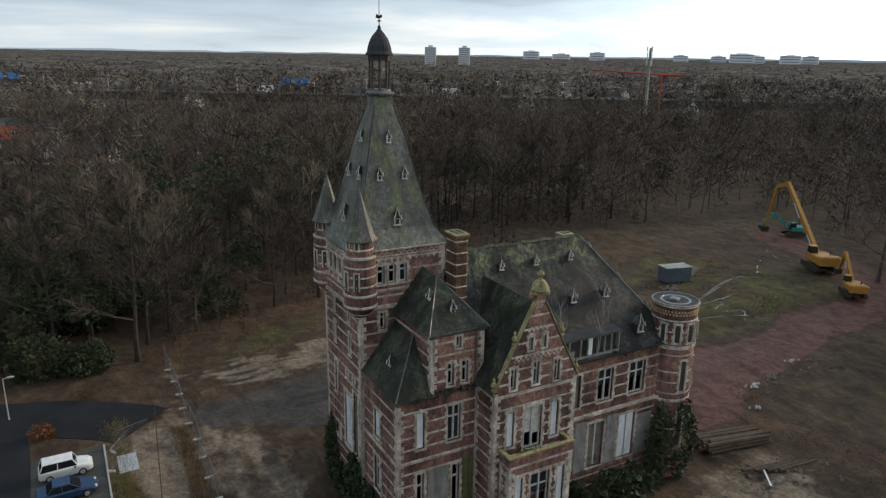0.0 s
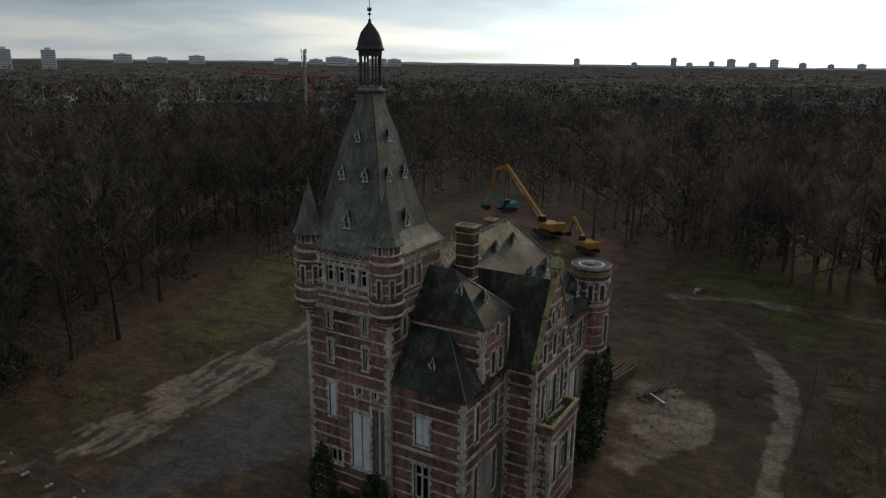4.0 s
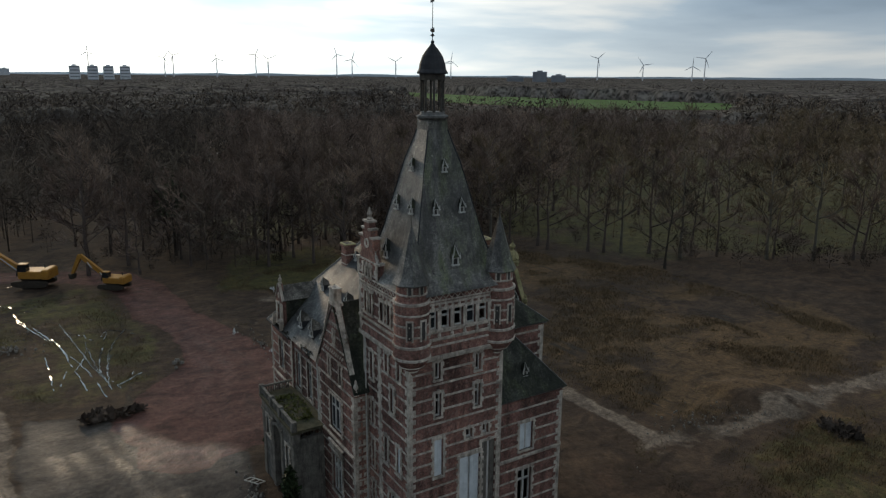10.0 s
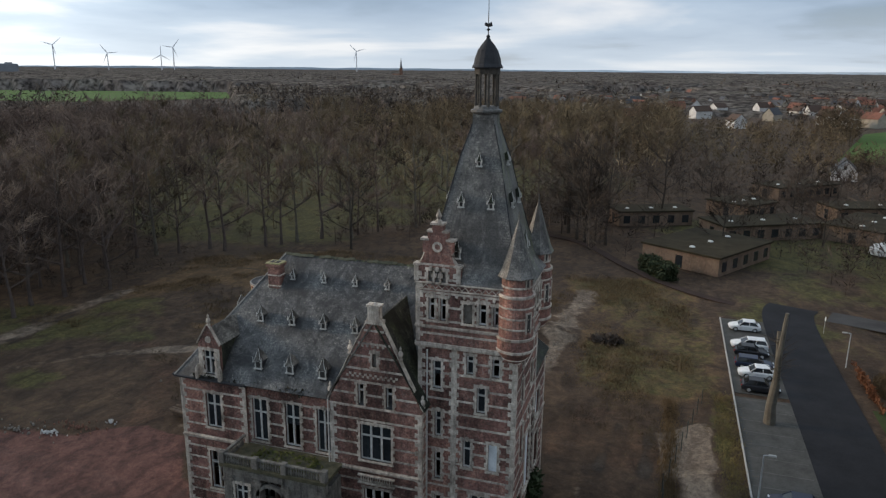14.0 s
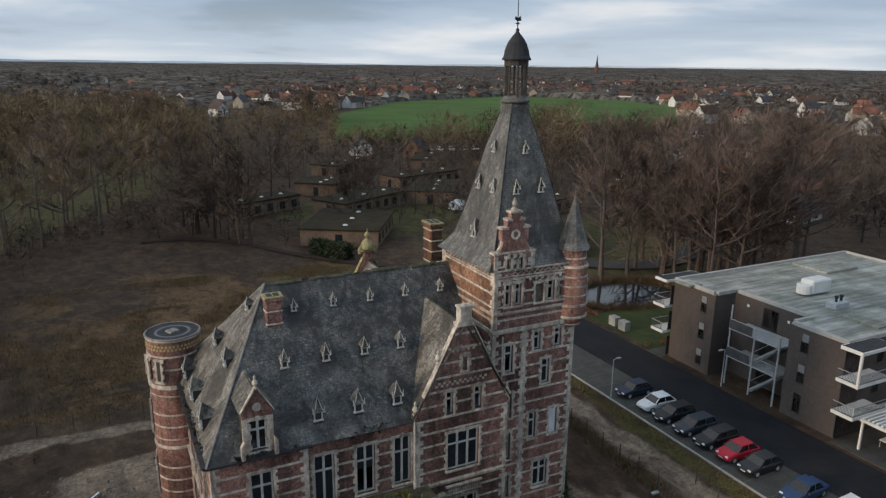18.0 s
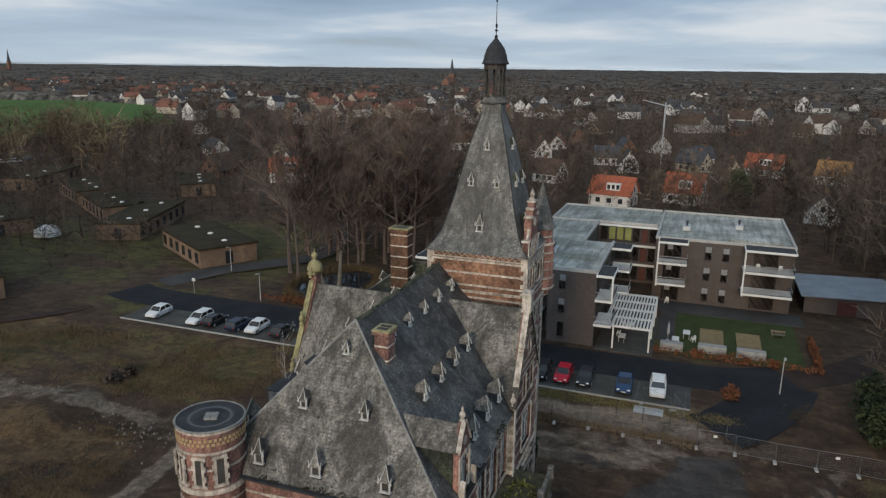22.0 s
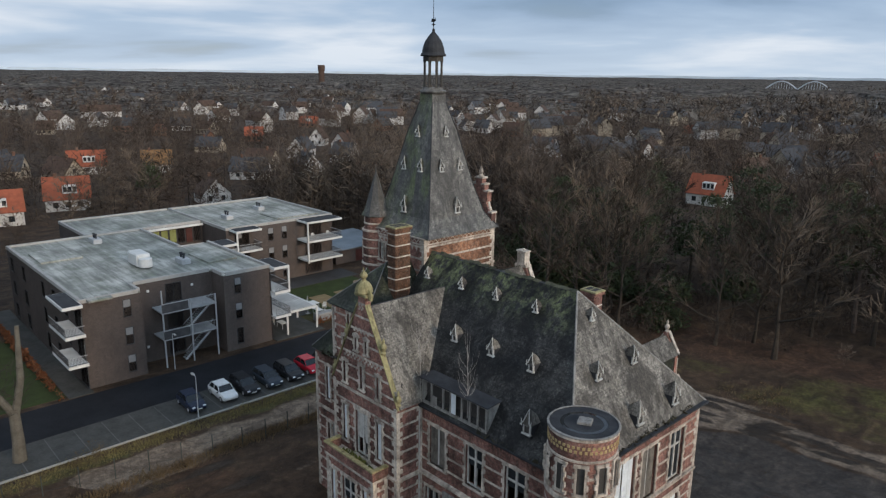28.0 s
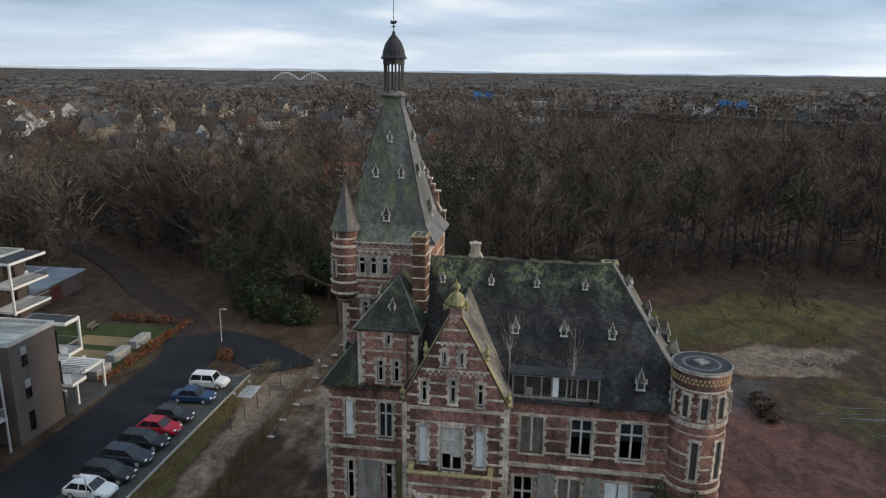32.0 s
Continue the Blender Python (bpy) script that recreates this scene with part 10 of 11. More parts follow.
def tree(x, y, k, s, yaw, label, group):
    m = Matrix.Translation((x, y, -0.3)) @ Matrix.Rotation(yaw, 4, "Z") @ Matrix.Scale(s, 4)
    ob = tagged(put("tree", KINDS[k][0], None, "", m), label, "tree", group)
    for name, me in (("bough", KINDS[k][1]), ("crown", KINDS[k][2])):
        ch = put(name, me, ob)
        ch.matrix_basis = Matrix.Identity(4)
    return ob


def in_woods(x, y):
    """Whether a place lies in the near woods, clear of the grounds, roads and buildings."""
    if y > 35 + max(0, x + 10) * 0.62 - max(0, x - 55) * 0.95 and x < 95 and y > 34 and not (x < -14 and y < 38 + abs(x + 32) * 0.9) and not (-95 < x < -20 and y < 95 + x * 0.3 and abs((y - 30) + (x + 37) * 0.95) < 8):
        return x > -70 or y > 80
    if x > 92 and y < 16 - (x - 92) * 0.1 and y > -80 - (x - 92) * 0.5:
        return True
    if x > 118 and y >= 14:
        return True
    if 84 - max(0, -y - 10) * 0.42 < x < 130 and -90 < y < -8:
        return True
    return False


rnd = random.Random(77)
placed = []


def free(x, y, d):
    return all((x - a) ** 2 + (y - b_) ** 2 > d * d for a, b_ in placed)


def scatter(count, pick, d, s0, s1, kinds, label, group):
    n_, tries = 0, 0
    while n_ < count and tries < count * 60:
        tries += 1
        x, y = pick()
        if free(x, y, d):
            placed.append((x, y))
            tree(x, y, rnd.choice(kinds), rnd.uniform(s0, s1), rnd.uniform(0, 6.28), label, group)
            n_ += 1


def pick_in(test, x0, x1, y0, y1):
    def f():
        while True:
            x, y = rnd.uniform(x0, x1), rnd.uniform(y0, y1)
            if test(x, y):
                return x, y
    return f


near_n = lambda x, y: in_woods(x, y) and y > 30 and y < 100 and abs((x + 44) * 0.920 + (y - 141) * 0.391) > 5
scatter(92, pick_in(near_n, -70, 118, 34, 105), 5.0, 0.75, 1.1, (0, 1, 2, 4), "bare grey-brown winter tree at the edge of the wood", "bare trees at the wood edge")
near_e = lambda x, y: in_woods(x, y) and y < 30 and x < 128 and not in_field(x, y) and not (y < -50 and x < 100)
scatter(66, pick_in(near_e, 60, 128, -95, 16), 5.0, 0.75, 1.1, (5, 6, 7, 9), "bare reddish-brown winter tree at the edge of the wood", "bare trees at the wood edge")
for line, gap in (([(92, -40), (82, -62), (60, -82), (50, -93), (36, -116), (24, -141), (4, -184)], 5.2), ([(112, -58), (104, -98), (78, -140), (58, -190), (30, -232)], 8.5), ([(140, -112), (152, -178), (112, -268)], 12.0)):
    for (ax, ay), (bx, by) in zip(line, line[1:]):
        n_ = max(1, round(math.hypot(bx - ax, by - ay) / gap))
        for k in range(n_):
            x, y = ax + (bx - ax) * (k + rnd.uniform(-0.2, 0.2)) / n_ + rnd.uniform(-2, 2), ay + (by - ay) * (k + rnd.uniform(-0.2, 0.2)) / n_ + rnd.uniform(-2, 2)
            placed.append((x, y))
            tree(x, y, rnd.choice((3, 3, 5, 6)), rnd.uniform(0.75, 1.05), rnd.uniform(0, 6.28), "tall bare poplar-like tree in a row of the park", "tall trees of the park rows")
for x, y, k, s_ in ((112, -20.3, 6, 1.0), (108.2, -35.6, 5, 0.9), (98.6, -37.5, 6, 1.0), (113, -13, 5, 1.05), (114, -24, 6, 0.9)):
    placed.append((x, y))
    tree(x, y, k, s_, x * 3, "bare reddish-brown tree beside the wood glade", "bare trees at the wood edge")
for x, y in ((10.8, -118.5), (8.8, -109.7), (6.3, -104.5), (4.2, -101.1), (-0.2, -101.1), (48.3, -80.0), (-10.9, -127.9)):
    placed.append((x, y))
    tree(x, y, rnd.choice((0, 1)), rnd.uniform(0.85, 1.0), x * 3, "tall bare tree at the end of the park row", "tall trees of the park rows")
clump = lambda x, y: math.hypot((x + 68) / 22, (y + 44) / 12) < 1 and not (math.hypot((x + 46) / 10, (y + 39.5) / 7.5) < 1)
scatter(32, pick_in(clump, -92, -44, -60, -28), 4.0, 0.9, 1.2, (5, 6, 6), "tall bare tree near the pond", "tall trees near the pond")
town = lambda x, y: x < -88 and math.hypot(x, y) < 190 and all(math.hypot(x - q[0], y - q[1]) > 9 for q in spots) and abs(y + 60 + (x + 75) * 0.75) > 4
scatter(52, pick_in(town, -190, -88, -120, 130), 7.0, 0.55, 0.9, (0, 2, 4, 4), "bare garden tree among the suburban houses", "garden trees of the suburb")
pav = lambda x, y: -110 < x < 5 and -200 < y < -98
scatter(34, pick_in(pav, -110, 5, -200, -98), 9.0, 0.5, 0.8, (0, 2, 4), "bare tree between the pavilions", "trees between the pavilions")
for x, y, k, s in ((-15.5, 35.7, 1, 0.95), (-10.8, 43.2, 0, 1.0), (4, 47, 2, 0.95), (-24, 42, 0, 0.9)):
    tree(x, y, k, s, x, "large bare oak with spreading limbs beside the yard", "large oaks by the yard")

# pollarded dead tree by the parking row
pt = tagged(part("dead_tree", Geo().tube([(-23.5, -27.4, -0.2), (-23.4, -27.3, 2.0), (-23.6, -27.3, 4.6)], [0.62, 0.5, 0.44], 10), BARK_PALE), "pollarded dead tree with two pale bare stems", "tree")
part("stem", Geo().tube([(-23.6, -27.3, 4.4), (-23.7, -28.4, 6.5), (-23.6, -29.4, 9.4)], [0.36, 0.28, 0.2], 8), BARK_PALE, pt)
part("stem", Geo().tube([(-23.6, -27.2, 4.4), (-23.4, -26.5, 7.5), (-23.6, -26.2, 12.4)], [0.36, 0.3, 0.18], 8), BARK_PALE, pt)
r7, tw7 = random.Random(7), Geo()
for k in range(70):
    p = Vector((-23.6, -27.3 + r7.uniform(-1.8, 1.2), r7.uniform(4.5, 9)))
    v = Vector((r7.uniform(-1, 1), r7.uniform(-1, 1), r7.uniform(0, 1))).normalized()
    tw7.tube([p, p + v * r7.uniform(1, 2.6)], [0.035, 0.008], 3)
part("twig_growth", tw7, BARK, pt)

# saplings rooted in the gutters
for bx, by, bz, h in ((14.6, -9.75, 12.45, 5.4), (10.3, -9.9, 12.4, 5.8)):
    g, r8 = Geo(), random.Random(int(bx))
    g.tube([(bx, by, bz), (bx + 0.1, by - 0.1, bz + h * 0.5), (bx + 0.05, by - 0.2, bz + h)], [0.034, 0.024, 0.005], 5)
    sap = tagged(part("birch_sapling", g, BIRCH), "thin pale birch sapling rooted in the castle gutter", "sapling", "saplings on the castle roof")
    for k in range(16):
        z = bz + h * r8.uniform(0.25, 0.85)
        a = r8.uniform(0, 6.28)
        part("branch", Geo().tube([(bx + 0.08, by - 0.1, z), (bx + 0.08 + 0.5 * math.cos(a), by - 0.1 + 0.5 * math.sin(a), z + 0.7), (bx + 0.7 * math.cos(a), by + 0.7 * math.sin(a), z + 1.5)], [0.012, 0.008, 0.003], 4), BIRCH, sap)


def leaf_mass(name, centre, size, count, seed, mat, label, category, leaf=0.16, group="", clipped=0.0):
    """A ragged clump of many small leaves filling an uneven oval."""
    r = np.random.RandomState(seed)
    d = r.normal(size=(count, 3))
    d /= np.linalg.norm(d, axis=1)[:, None]
    rad = r.uniform(0.45, 1.0, (count, 1)) ** 0.5
    p = d * rad * np.array(size)
    if clipped:
        p = np.clip(d * 1.9, -1, 1) * rad * np.array(size)
        p[:, :2] = p[:, :2] @ np.array([[math.cos(clipped), math.sin(clipped)], [-math.sin(clipped), math.cos(clipped)]])
    p *= (1 + (0.03 if clipped else 0.28) * np.sin(p[:, :1] * 2.1 + seed) * np.cos(p[:, 1:2] * 1.7))
    p += np.array(centre)
    u = r.normal(size=(count, 3)) * leaf
    v = r.normal(size=(count, 3)) * leaf
    co_ = np.stack([p, p + u, p + u * 0.6 + v, p + v * 0.8], 1).reshape(-1, 3)
    co_[:, 2] = np.maximum(co_[:, 2], -0.2)
    me = bpy.data.meshes.new(name)
    me.from_pydata(co_.tolist(), [], np.arange(count * 4).reshape(-1, 4).tolist())
    me.materials.append(mat)
    return tagged(new(name, me), label, category, group)


leaf_mass("hedge", (-11.1, -81.0, 1.2), (4.1, 1.5, 1.35), 4200, 79, LEAF_DARK, "tall clipped evergreen hedge beside the pavilion", "hedge", 0.2, "", 2.14)
IVY = weathered("dark_ivy", (0.012, 0.022, 0.009), (0.04, 0.06, 0.022), 0.7, 1.0, 14.0)
for i, (c, s, n_) in enumerate((((-3.3, 2.6, 2.2), (0.35, 1.5, 3.0), 900), ((-3.3, -2.6, 1.8), (0.4, 1.3, 3.2), 900), ((-3.2, -5.2, 1.6), (0.5, 1.5, 2.2), 700), ((-3.4, 0.3, 1.0), (0.7, 1.6, 1.6), 700), ((16.5, -12.0, 1.2), (3.2, 1.6, 2.0), 1700), ((20.6, -11.2, 2.0), (1.0, 0.8, 4.8), 1200),
                                ((12.2, -11.2, 1.0), (1.3, 1.1, 1.4), 800), ((23.6, -11.6, 3.5), (1.5, 0.35, 3.6), 800), ((9.3, 7.9, 2.4), (0.5, 0.6, 2.8), 900), ((2.6, 4.7, 1.4), (0.9, 0.7, 1.9), 700), ((19.5, 5.6, 0.9), (2.2, 0.9, 1.2), 700))):
    leaf_mass("ivy", c, s, n_, 40 + i, IVY, "dark ivy and brambles climbing the castle wall", "ivy", 0.17, "ivy on the castle")
GUTTER_WEED = weathered("rotting_gutter_weed", (0.016, 0.015, 0.010), (0.055, 0.05, 0.032), 0.95, 1.5, 14.0)
MOSSY = weathered("yellow_green_moss", (0.06, 0.075, 0.018), (0.15, 0.15, 0.05), 0.95, 1.5, 14.0)
for i, (c, s, n_) in enumerate((((6.8, -12.75, 7.6), (2.3, 0.45, 0.28), 500), ((13.0, 6.0, 7.65), (3.6, 1.1, 0.2), 700), ((12.5, -9.7, 12.5), (2.0, 0.25, 0.2), 260), ((19.6, 4.7, 12.47), (2.6, 0.22, 0.14), 240), ((13.0, 4.55, 12.47), (3.2, 0.2, 0.16), 320), ((22.85, -1.5, 12.48), (0.22, 5.5, 0.13), 420), ((17.5, -10.0, 12.48), (3.4, 0.2, 0.13), 260), ((0.5, -9.7, 12.42), (2.8, 0.2, 0.12), 200))):
    leaf_mass("weeds", c, s, n_, 60 + i, MOSSY if i < 3 else GUTTER_WEED, "moss and withered weeds growing on the ledge", "weeds", 0.11, "weeds on the castle")
for i, (c, s, n_) in enumerate((((-4, 47, 1.6), (4, 2.5, 1.8), 1500), ((-25.5, 35.0, 2.0), (4.0, 2.2, 2.9), 2600), ((-20.5, 34.0, 1.6), (2.8, 1.8, 2.2), 1700), ((-29.5, 39.5, 2.2), (3.6, 2.4, 3.0), 2200), ((-20.5, 48.5, 2.4), (4.0, 3.0, 3.2), 2200), ((-15.5, 54, 2.4), (4.2, 2.6, 3.2), 2200), ((-38, 57, 2.6), (4.6, 3.0, 3.4), 2000))):
    leaf_mass("bush", c, s, n_, 80 + i, LEAF_DARK, "dark evergreen bush on the open ground", "bush", 0.2, "evergreen bushes")
for i, (x, y, h, w) in enumerate(((-48, 118, 15, 3.2), (-60, 84, 12, 3.0), (60, 84, 16, 3.6), (104, -2, 15, 3.4), (100, -36, 14, 3.2), (-110, -28, 12, 3.0), (-126, 24, 13, 3.0), (-20, 45, 6.5, 3.6), (-13, 48, 6.5, 3.4), (80, 76, 14, 3.0), (-27, 43, 8, 3.6), (-33, 53, 9, 3.8), (-22, 53, 10, 3.6), (-29, 62, 11, 3.8), (-5, 50, 7, 3.2), (-16, 60, 10, 3.6), (2, 56, 8, 3.4), (-40, 70, 13, 3.8), (-10, 66, 12, 3.4), (-36, 45, 9, 3.4), (-46, 66, 12, 3.6), (-24, 48, 9, 3.4))):
    ob = tagged(part("evergreen_tree", Geo().tube([(x, y, -0.3), (x, y, h * 0.6)], [0.35, 0.15], 7), BARK), "dark ivy-clad evergreen tree among bare trees", "tree", "evergreen trees")
    cr = leaf_mass("crown", (0, 0, 0), (w, w, h * 0.42), 1500, 120 + i, LEAF_DARK, "", "", 0.26)
    for key_ in ("label", "category", "group"):
        if key_ in cr:
            del cr[key_]
    cr.parent = ob
    cr.matrix_basis = Matrix.Translation((x, y, h * 0.56))
def pine(x, y, h, seed):
    """A tall bare trunk with flattened clumps of needles on a few crooked limbs."""
    r_ = np.random.RandomState(seed)
    ob = tagged(part("pine_tree", Geo().tube([(x, y, -0.4), (x + r_.uniform(-.3, .3), y, h * 0.4), (x + r_.uniform(-.6, .6), y + r_.uniform(-.5, .5), h * 0.92)], [0.32, 0.24, 0.08], 7), BARK_RED), "tall dark pine with flat needle clumps in the wood", "tree", "pines of the northern wood")
    limbs, vs = Geo(), []
    for k in range(11):
        a, z = 2.4 * k + r_.uniform(-.5, .5), h * (0.42 + 0.55 * k / 11)
        L = (3.4 - 2.0 * k / 11) * r_.uniform(0.7, 1.15)
        tip = np.array((x + L * math.cos(a), y + L * math.sin(a), z + 0.7))
        limbs.tube([(x, y, z - 0.4), tuple(tip)], [0.09, 0.03], 4)
        n_ = 150
        p_ = tip + np.clip(r_.normal(size=(n_, 3)), -1.9, 1.9) * np.array((1.05, 1.05, 0.42)) * (1.25 - 0.4 * k / 11)
        u_, v_ = r_.normal(size=(n_, 3)) * 0.19, r_.normal(size=(n_, 3)) * 0.19
        vs.append(np.stack([p_, p_ + u_, p_ + u_ * 0.5 + v_, p_ + v_], 1).reshape(-1, 3))
    part("limb", limbs, BARK_RED, ob)
    co_ = np.concatenate(vs)
    part("crown", Geo().add(co_.tolist(), np.arange(len(co_)).reshape(-1, 4).tolist()), LEAF_DARK, ob)


for i, (x, y, h) in enumerate(((-5, 63, 17), (0.5, 68.5, 19), (14.6, 66, 18), (-24, 62, 16), (8, 74, 20), (22, 72, 19), (-14, 56, 15), (-30, 54, 14), (30, 78, 19), (-20, 72, 18), (40, 80, 18), (-8, 80, 20), (-36, 66, 16), (16, 84, 20))):
    pine(x, y, h, 400 + i)
for i, (a, b_) in enumerate((((-36.0, 11.8), (-35.4, 31.0)), ((-48, 30.6), (-36, 31.2)), ((-35.4, -46), (-34.8, -33)), ((-64.5, -21.6), (-35.6, -20.9)))):
    L = math.hypot(b_[0] - a[0], b_[1] - a[1])
    q = leaf_mass("hedge", ((a[0] + b_[0]) / 2, (a[1] + b_[1]) / 2, 0.55), (max(0.4, abs(b_[0] - a[0]) / 2), max(0.4, abs(b_[1] - a[1]) / 2), 0.55), int(L * 90), 140 + i, HEDGE_BROWN, "clipped beech hedge with dead brown leaves", "hedge", 0.13, "beech hedges")


leaf_mass("bush", (-25.2, 20.6, 0.5), (1.1, 0.9, 0.9), 420, 97, HEDGE_BROWN, "low beech bush with orange-brown dead leaves", "bush", 0.13)
leaf_mass("brushwood", (-5.4, -45.4, 0.05), (2.0, 1.2, 0.5), 420, 98, TWIG, "heap of dead brown brushwood on the meadow", "brushwood", 0.3)
leaf_mass("brushwood", (36.2, 17.8, -0.05), (1.0, 3.0, 0.34), 420, 99, TWIG, "heap of dead brown brushwood by the muddy track", "brushwood", 0.28)
# dry grass and reeds
def grass(name, count, pick, seed, h, mat, label):
    r = np.random.RandomState(seed)
    xy = np.array([pick(r) for _ in range(count)])
    k = 7
    zz = np.where(xy[:, 0] > -15, ground_z(xy[:, 0], xy[:, 1]), -0.1) - 0.05
    base = np.repeat(np.column_stack([xy, zz]), k, 0)
    base[:, :2] += r.normal(size=(count * k, 2)) * 0.4
    hh = h * r.uniform(0.5, 1.2, (count * k, 1))
    lean = np.column_stack([r.normal(size=(count * k, 2)) * 0.3 * hh, hh + 0.05])
    side = np.column_stack([r.normal(size=(count * k, 2)) * 0.022, np.zeros(count * k)])
    co_ = np.stack([base - side, base + side, base + lean], 1).reshape(-1, 3)
    me = bpy.data.meshes.new(name)
    me.from_pydata(co_.tolist(), [], np.arange(len(co_)).reshape(-1, 3).tolist())
    me.materials.append(mat)
    return tagged(new(name, me), label, "grass", kind="stuff")


STRAW = weathered("straw_coloured_grass", (0.088, 0.058, 0.029), (0.24, 0.168, 0.090), 0.95, 0.12, 1.5)
GREEN_BLADE = weathered("dull_green_grass", (0.055, 0.05, 0.022), (0.15, 0.125, 0.06), 0.95, 0.12, 1.5)


def turf(seed, count, tall):
    """Places for tufts, as thick as the cover of the ground there."""
    r = np.random.RandomState(seed)
    x, y = r.uniform(-16, 84, count * 6), r.uniform(-78, 48, count * 6)
    gr_, dr_, pa_, rd_, we_, ta_, ru_, li_ = cover(x, y)
    want = np.clip((dr_ if tall else 0.35 * dr_ + gr_ + 0.12) * (1 - pa_) * (1 - rd_) * (1 - ta_) * (1 - ru_), 0, 1)
    ok = (r.rand(len(x)) < want) & ~((x > -5) & (x < 26) & (y > -14) & (y < 10)) & (we_ < 0.3) & (fractal(x, y, 7.0, 35) > (0.0 if tall else -0.2))
    return np.column_stack([x, y])[ok][:count]


for seed, count, tall, h, mat, label in ((1, 13000, True, 0.32, STRAW, "withered straw-coloured meadow grass"), (2, 9000, False, 0.14, GREEN_BLADE, "rough dull olive and straw grass")):
    spots_ = turf(seed, count, tall)
    grass("dry_grass" if tall else "rough_grass", len(spots_), lambda r, q=iter(spots_): tuple(next(q)), seed, h, mat, label)
grass("dry_grass", 900, lambda r: (r.uniform(-14.2, -13.3), r.uniform(-30, 17)), 3, 0.55, STRAW, "straw-coloured grass along the wire fence")
BROWN_BLADE = weathered("dead_brown_grass", (0.045, 0.031, 0.017), (0.150, 0.105, 0.056), 0.95, 0.25, 2.5)
spots_ = turf(6, 11000, True)
grass("brown_grass", len(spots_), lambda r, q=iter(spots_): tuple(next(q)), 6, 0.42, BROWN_BLADE, "tussocks of dead brown grass on the meadow")
VERGE = weathered("yellow_green_verge", (0.11, 0.095, 0.036), (0.29, 0.235, 0.10), 0.95, 0.3, 1.5)
grass("verge_grass", 2600, lambda r: (r.uniform(-20.3, -18.5), r.uniform(-33, 21)), 5, 0.34, VERGE, "yellow-green rough grass on the verge behind the kerb")
grass("reeds", 1100, lambda r: (-46 + 9.5 * math.cos(a_) , -39.5 + 6.6 * math.sin(a_)) if (a_ := r.uniform(0, 6.28)) else (0, 0), 4, 1.3, BROWN_BLADE, "withered reeds round the pond")


# far woods: simple bare trees, then a rough canopy to the horizon
def far_trees(name, xy, hs, seed, blades, width, mat, label):
    """Many simple bare trees in one object: a trunk, and a fan of long twigs each."""
    r = np.random.RandomState(seed)
    n_ = len(xy)
    hs = hs * (1 + 0.3 * fractal(xy[:, 0], xy[:, 1], 55, 300))
    x, y = xy[:, 0], xy[:, 1]
    zero = np.zeros(n_)
    verts = []
    for _ in range(2):
        a = r.uniform(0, 3.14, n_)
        s = np.column_stack([np.cos(a), np.sin(a), zero]) * (0.0075 * hs)[:, None]
        b0 = np.column_stack([x, y, zero - 0.6])
        verts.append(np.stack([b0 - s, b0 + s, b0 + np.column_stack([r.normal(0, 0.4, n_), r.normal(0, 0.4, n_), hs * 0.95])], 1))
    girth = r.uniform(0.24, 0.36, n_) * hs
    for k in range(blades):
        # twigs start anywhere in an egg-shaped crown and point outwards and up
        a, u, v = r.uniform(0, 6.283, n_), r.uniform(0.16, 0.97, n_) ** 0.85, np.sqrt(r.uniform(0.02, 1, n_))
        egg = girth * np.sqrt(np.clip(1.0 - (np.abs(u - 0.56) / 0.5) ** 2, 0.04, 1))
        lob = 1 + 0.22 * np.sin(3 * a + x) * np.cos(7 * u + y)
        root = np.column_stack([x + egg * lob * v * np.cos(a), y + egg * lob * v * np.sin(a), hs * u])
        d = np.column_stack([np.cos(a) * 0.6, np.sin(a) * 0.6, np.full(n_, 0.55)]) + r.normal(size=(n_, 3)) * 0.45
        s = r.normal(size=(n_, 3)) * width
        verts.append(np.stack([root - s, root + s, root + d * (0.19 * hs * r.uniform(0.5, 1.3, n_))[:, None]], 1))
    co_ = np.concatenate(verts).reshape(-1, 3)
    me = bpy.data.meshes.new(name)
    nv = len(co_)
    me.vertices.add(nv)
    me.vertices.foreach_set("co", co_.ravel())
    me.loops.add(nv)
    me.loops.foreach_set("vertex_index", np.arange(nv))
    me.polygons.add(nv // 3)
    me.polygons.foreach_set("loop_start", np.arange(0, nv, 3))
    me.update(calc_edges=True)
    me.materials.append(mat)
    return tagged(new(name, me), label, "woods", kind="stuff")


r9 = np.random.RandomState(99)


def open_land(x, y):
    """Fields, and the low ground in front of them, that stay free of trees."""
    return in_field(x, y) | in_field(x, y, 1.2)


def low_land(x, y):
    """Ground before the far eastern fields, where only low trees grow."""
    return (np.asarray(x) > 200) & (in_field(x, y, 1.35) | in_field(x, y, 1.5) | in_field(x, y, 1.7) | in_field(x, y, 1.9))


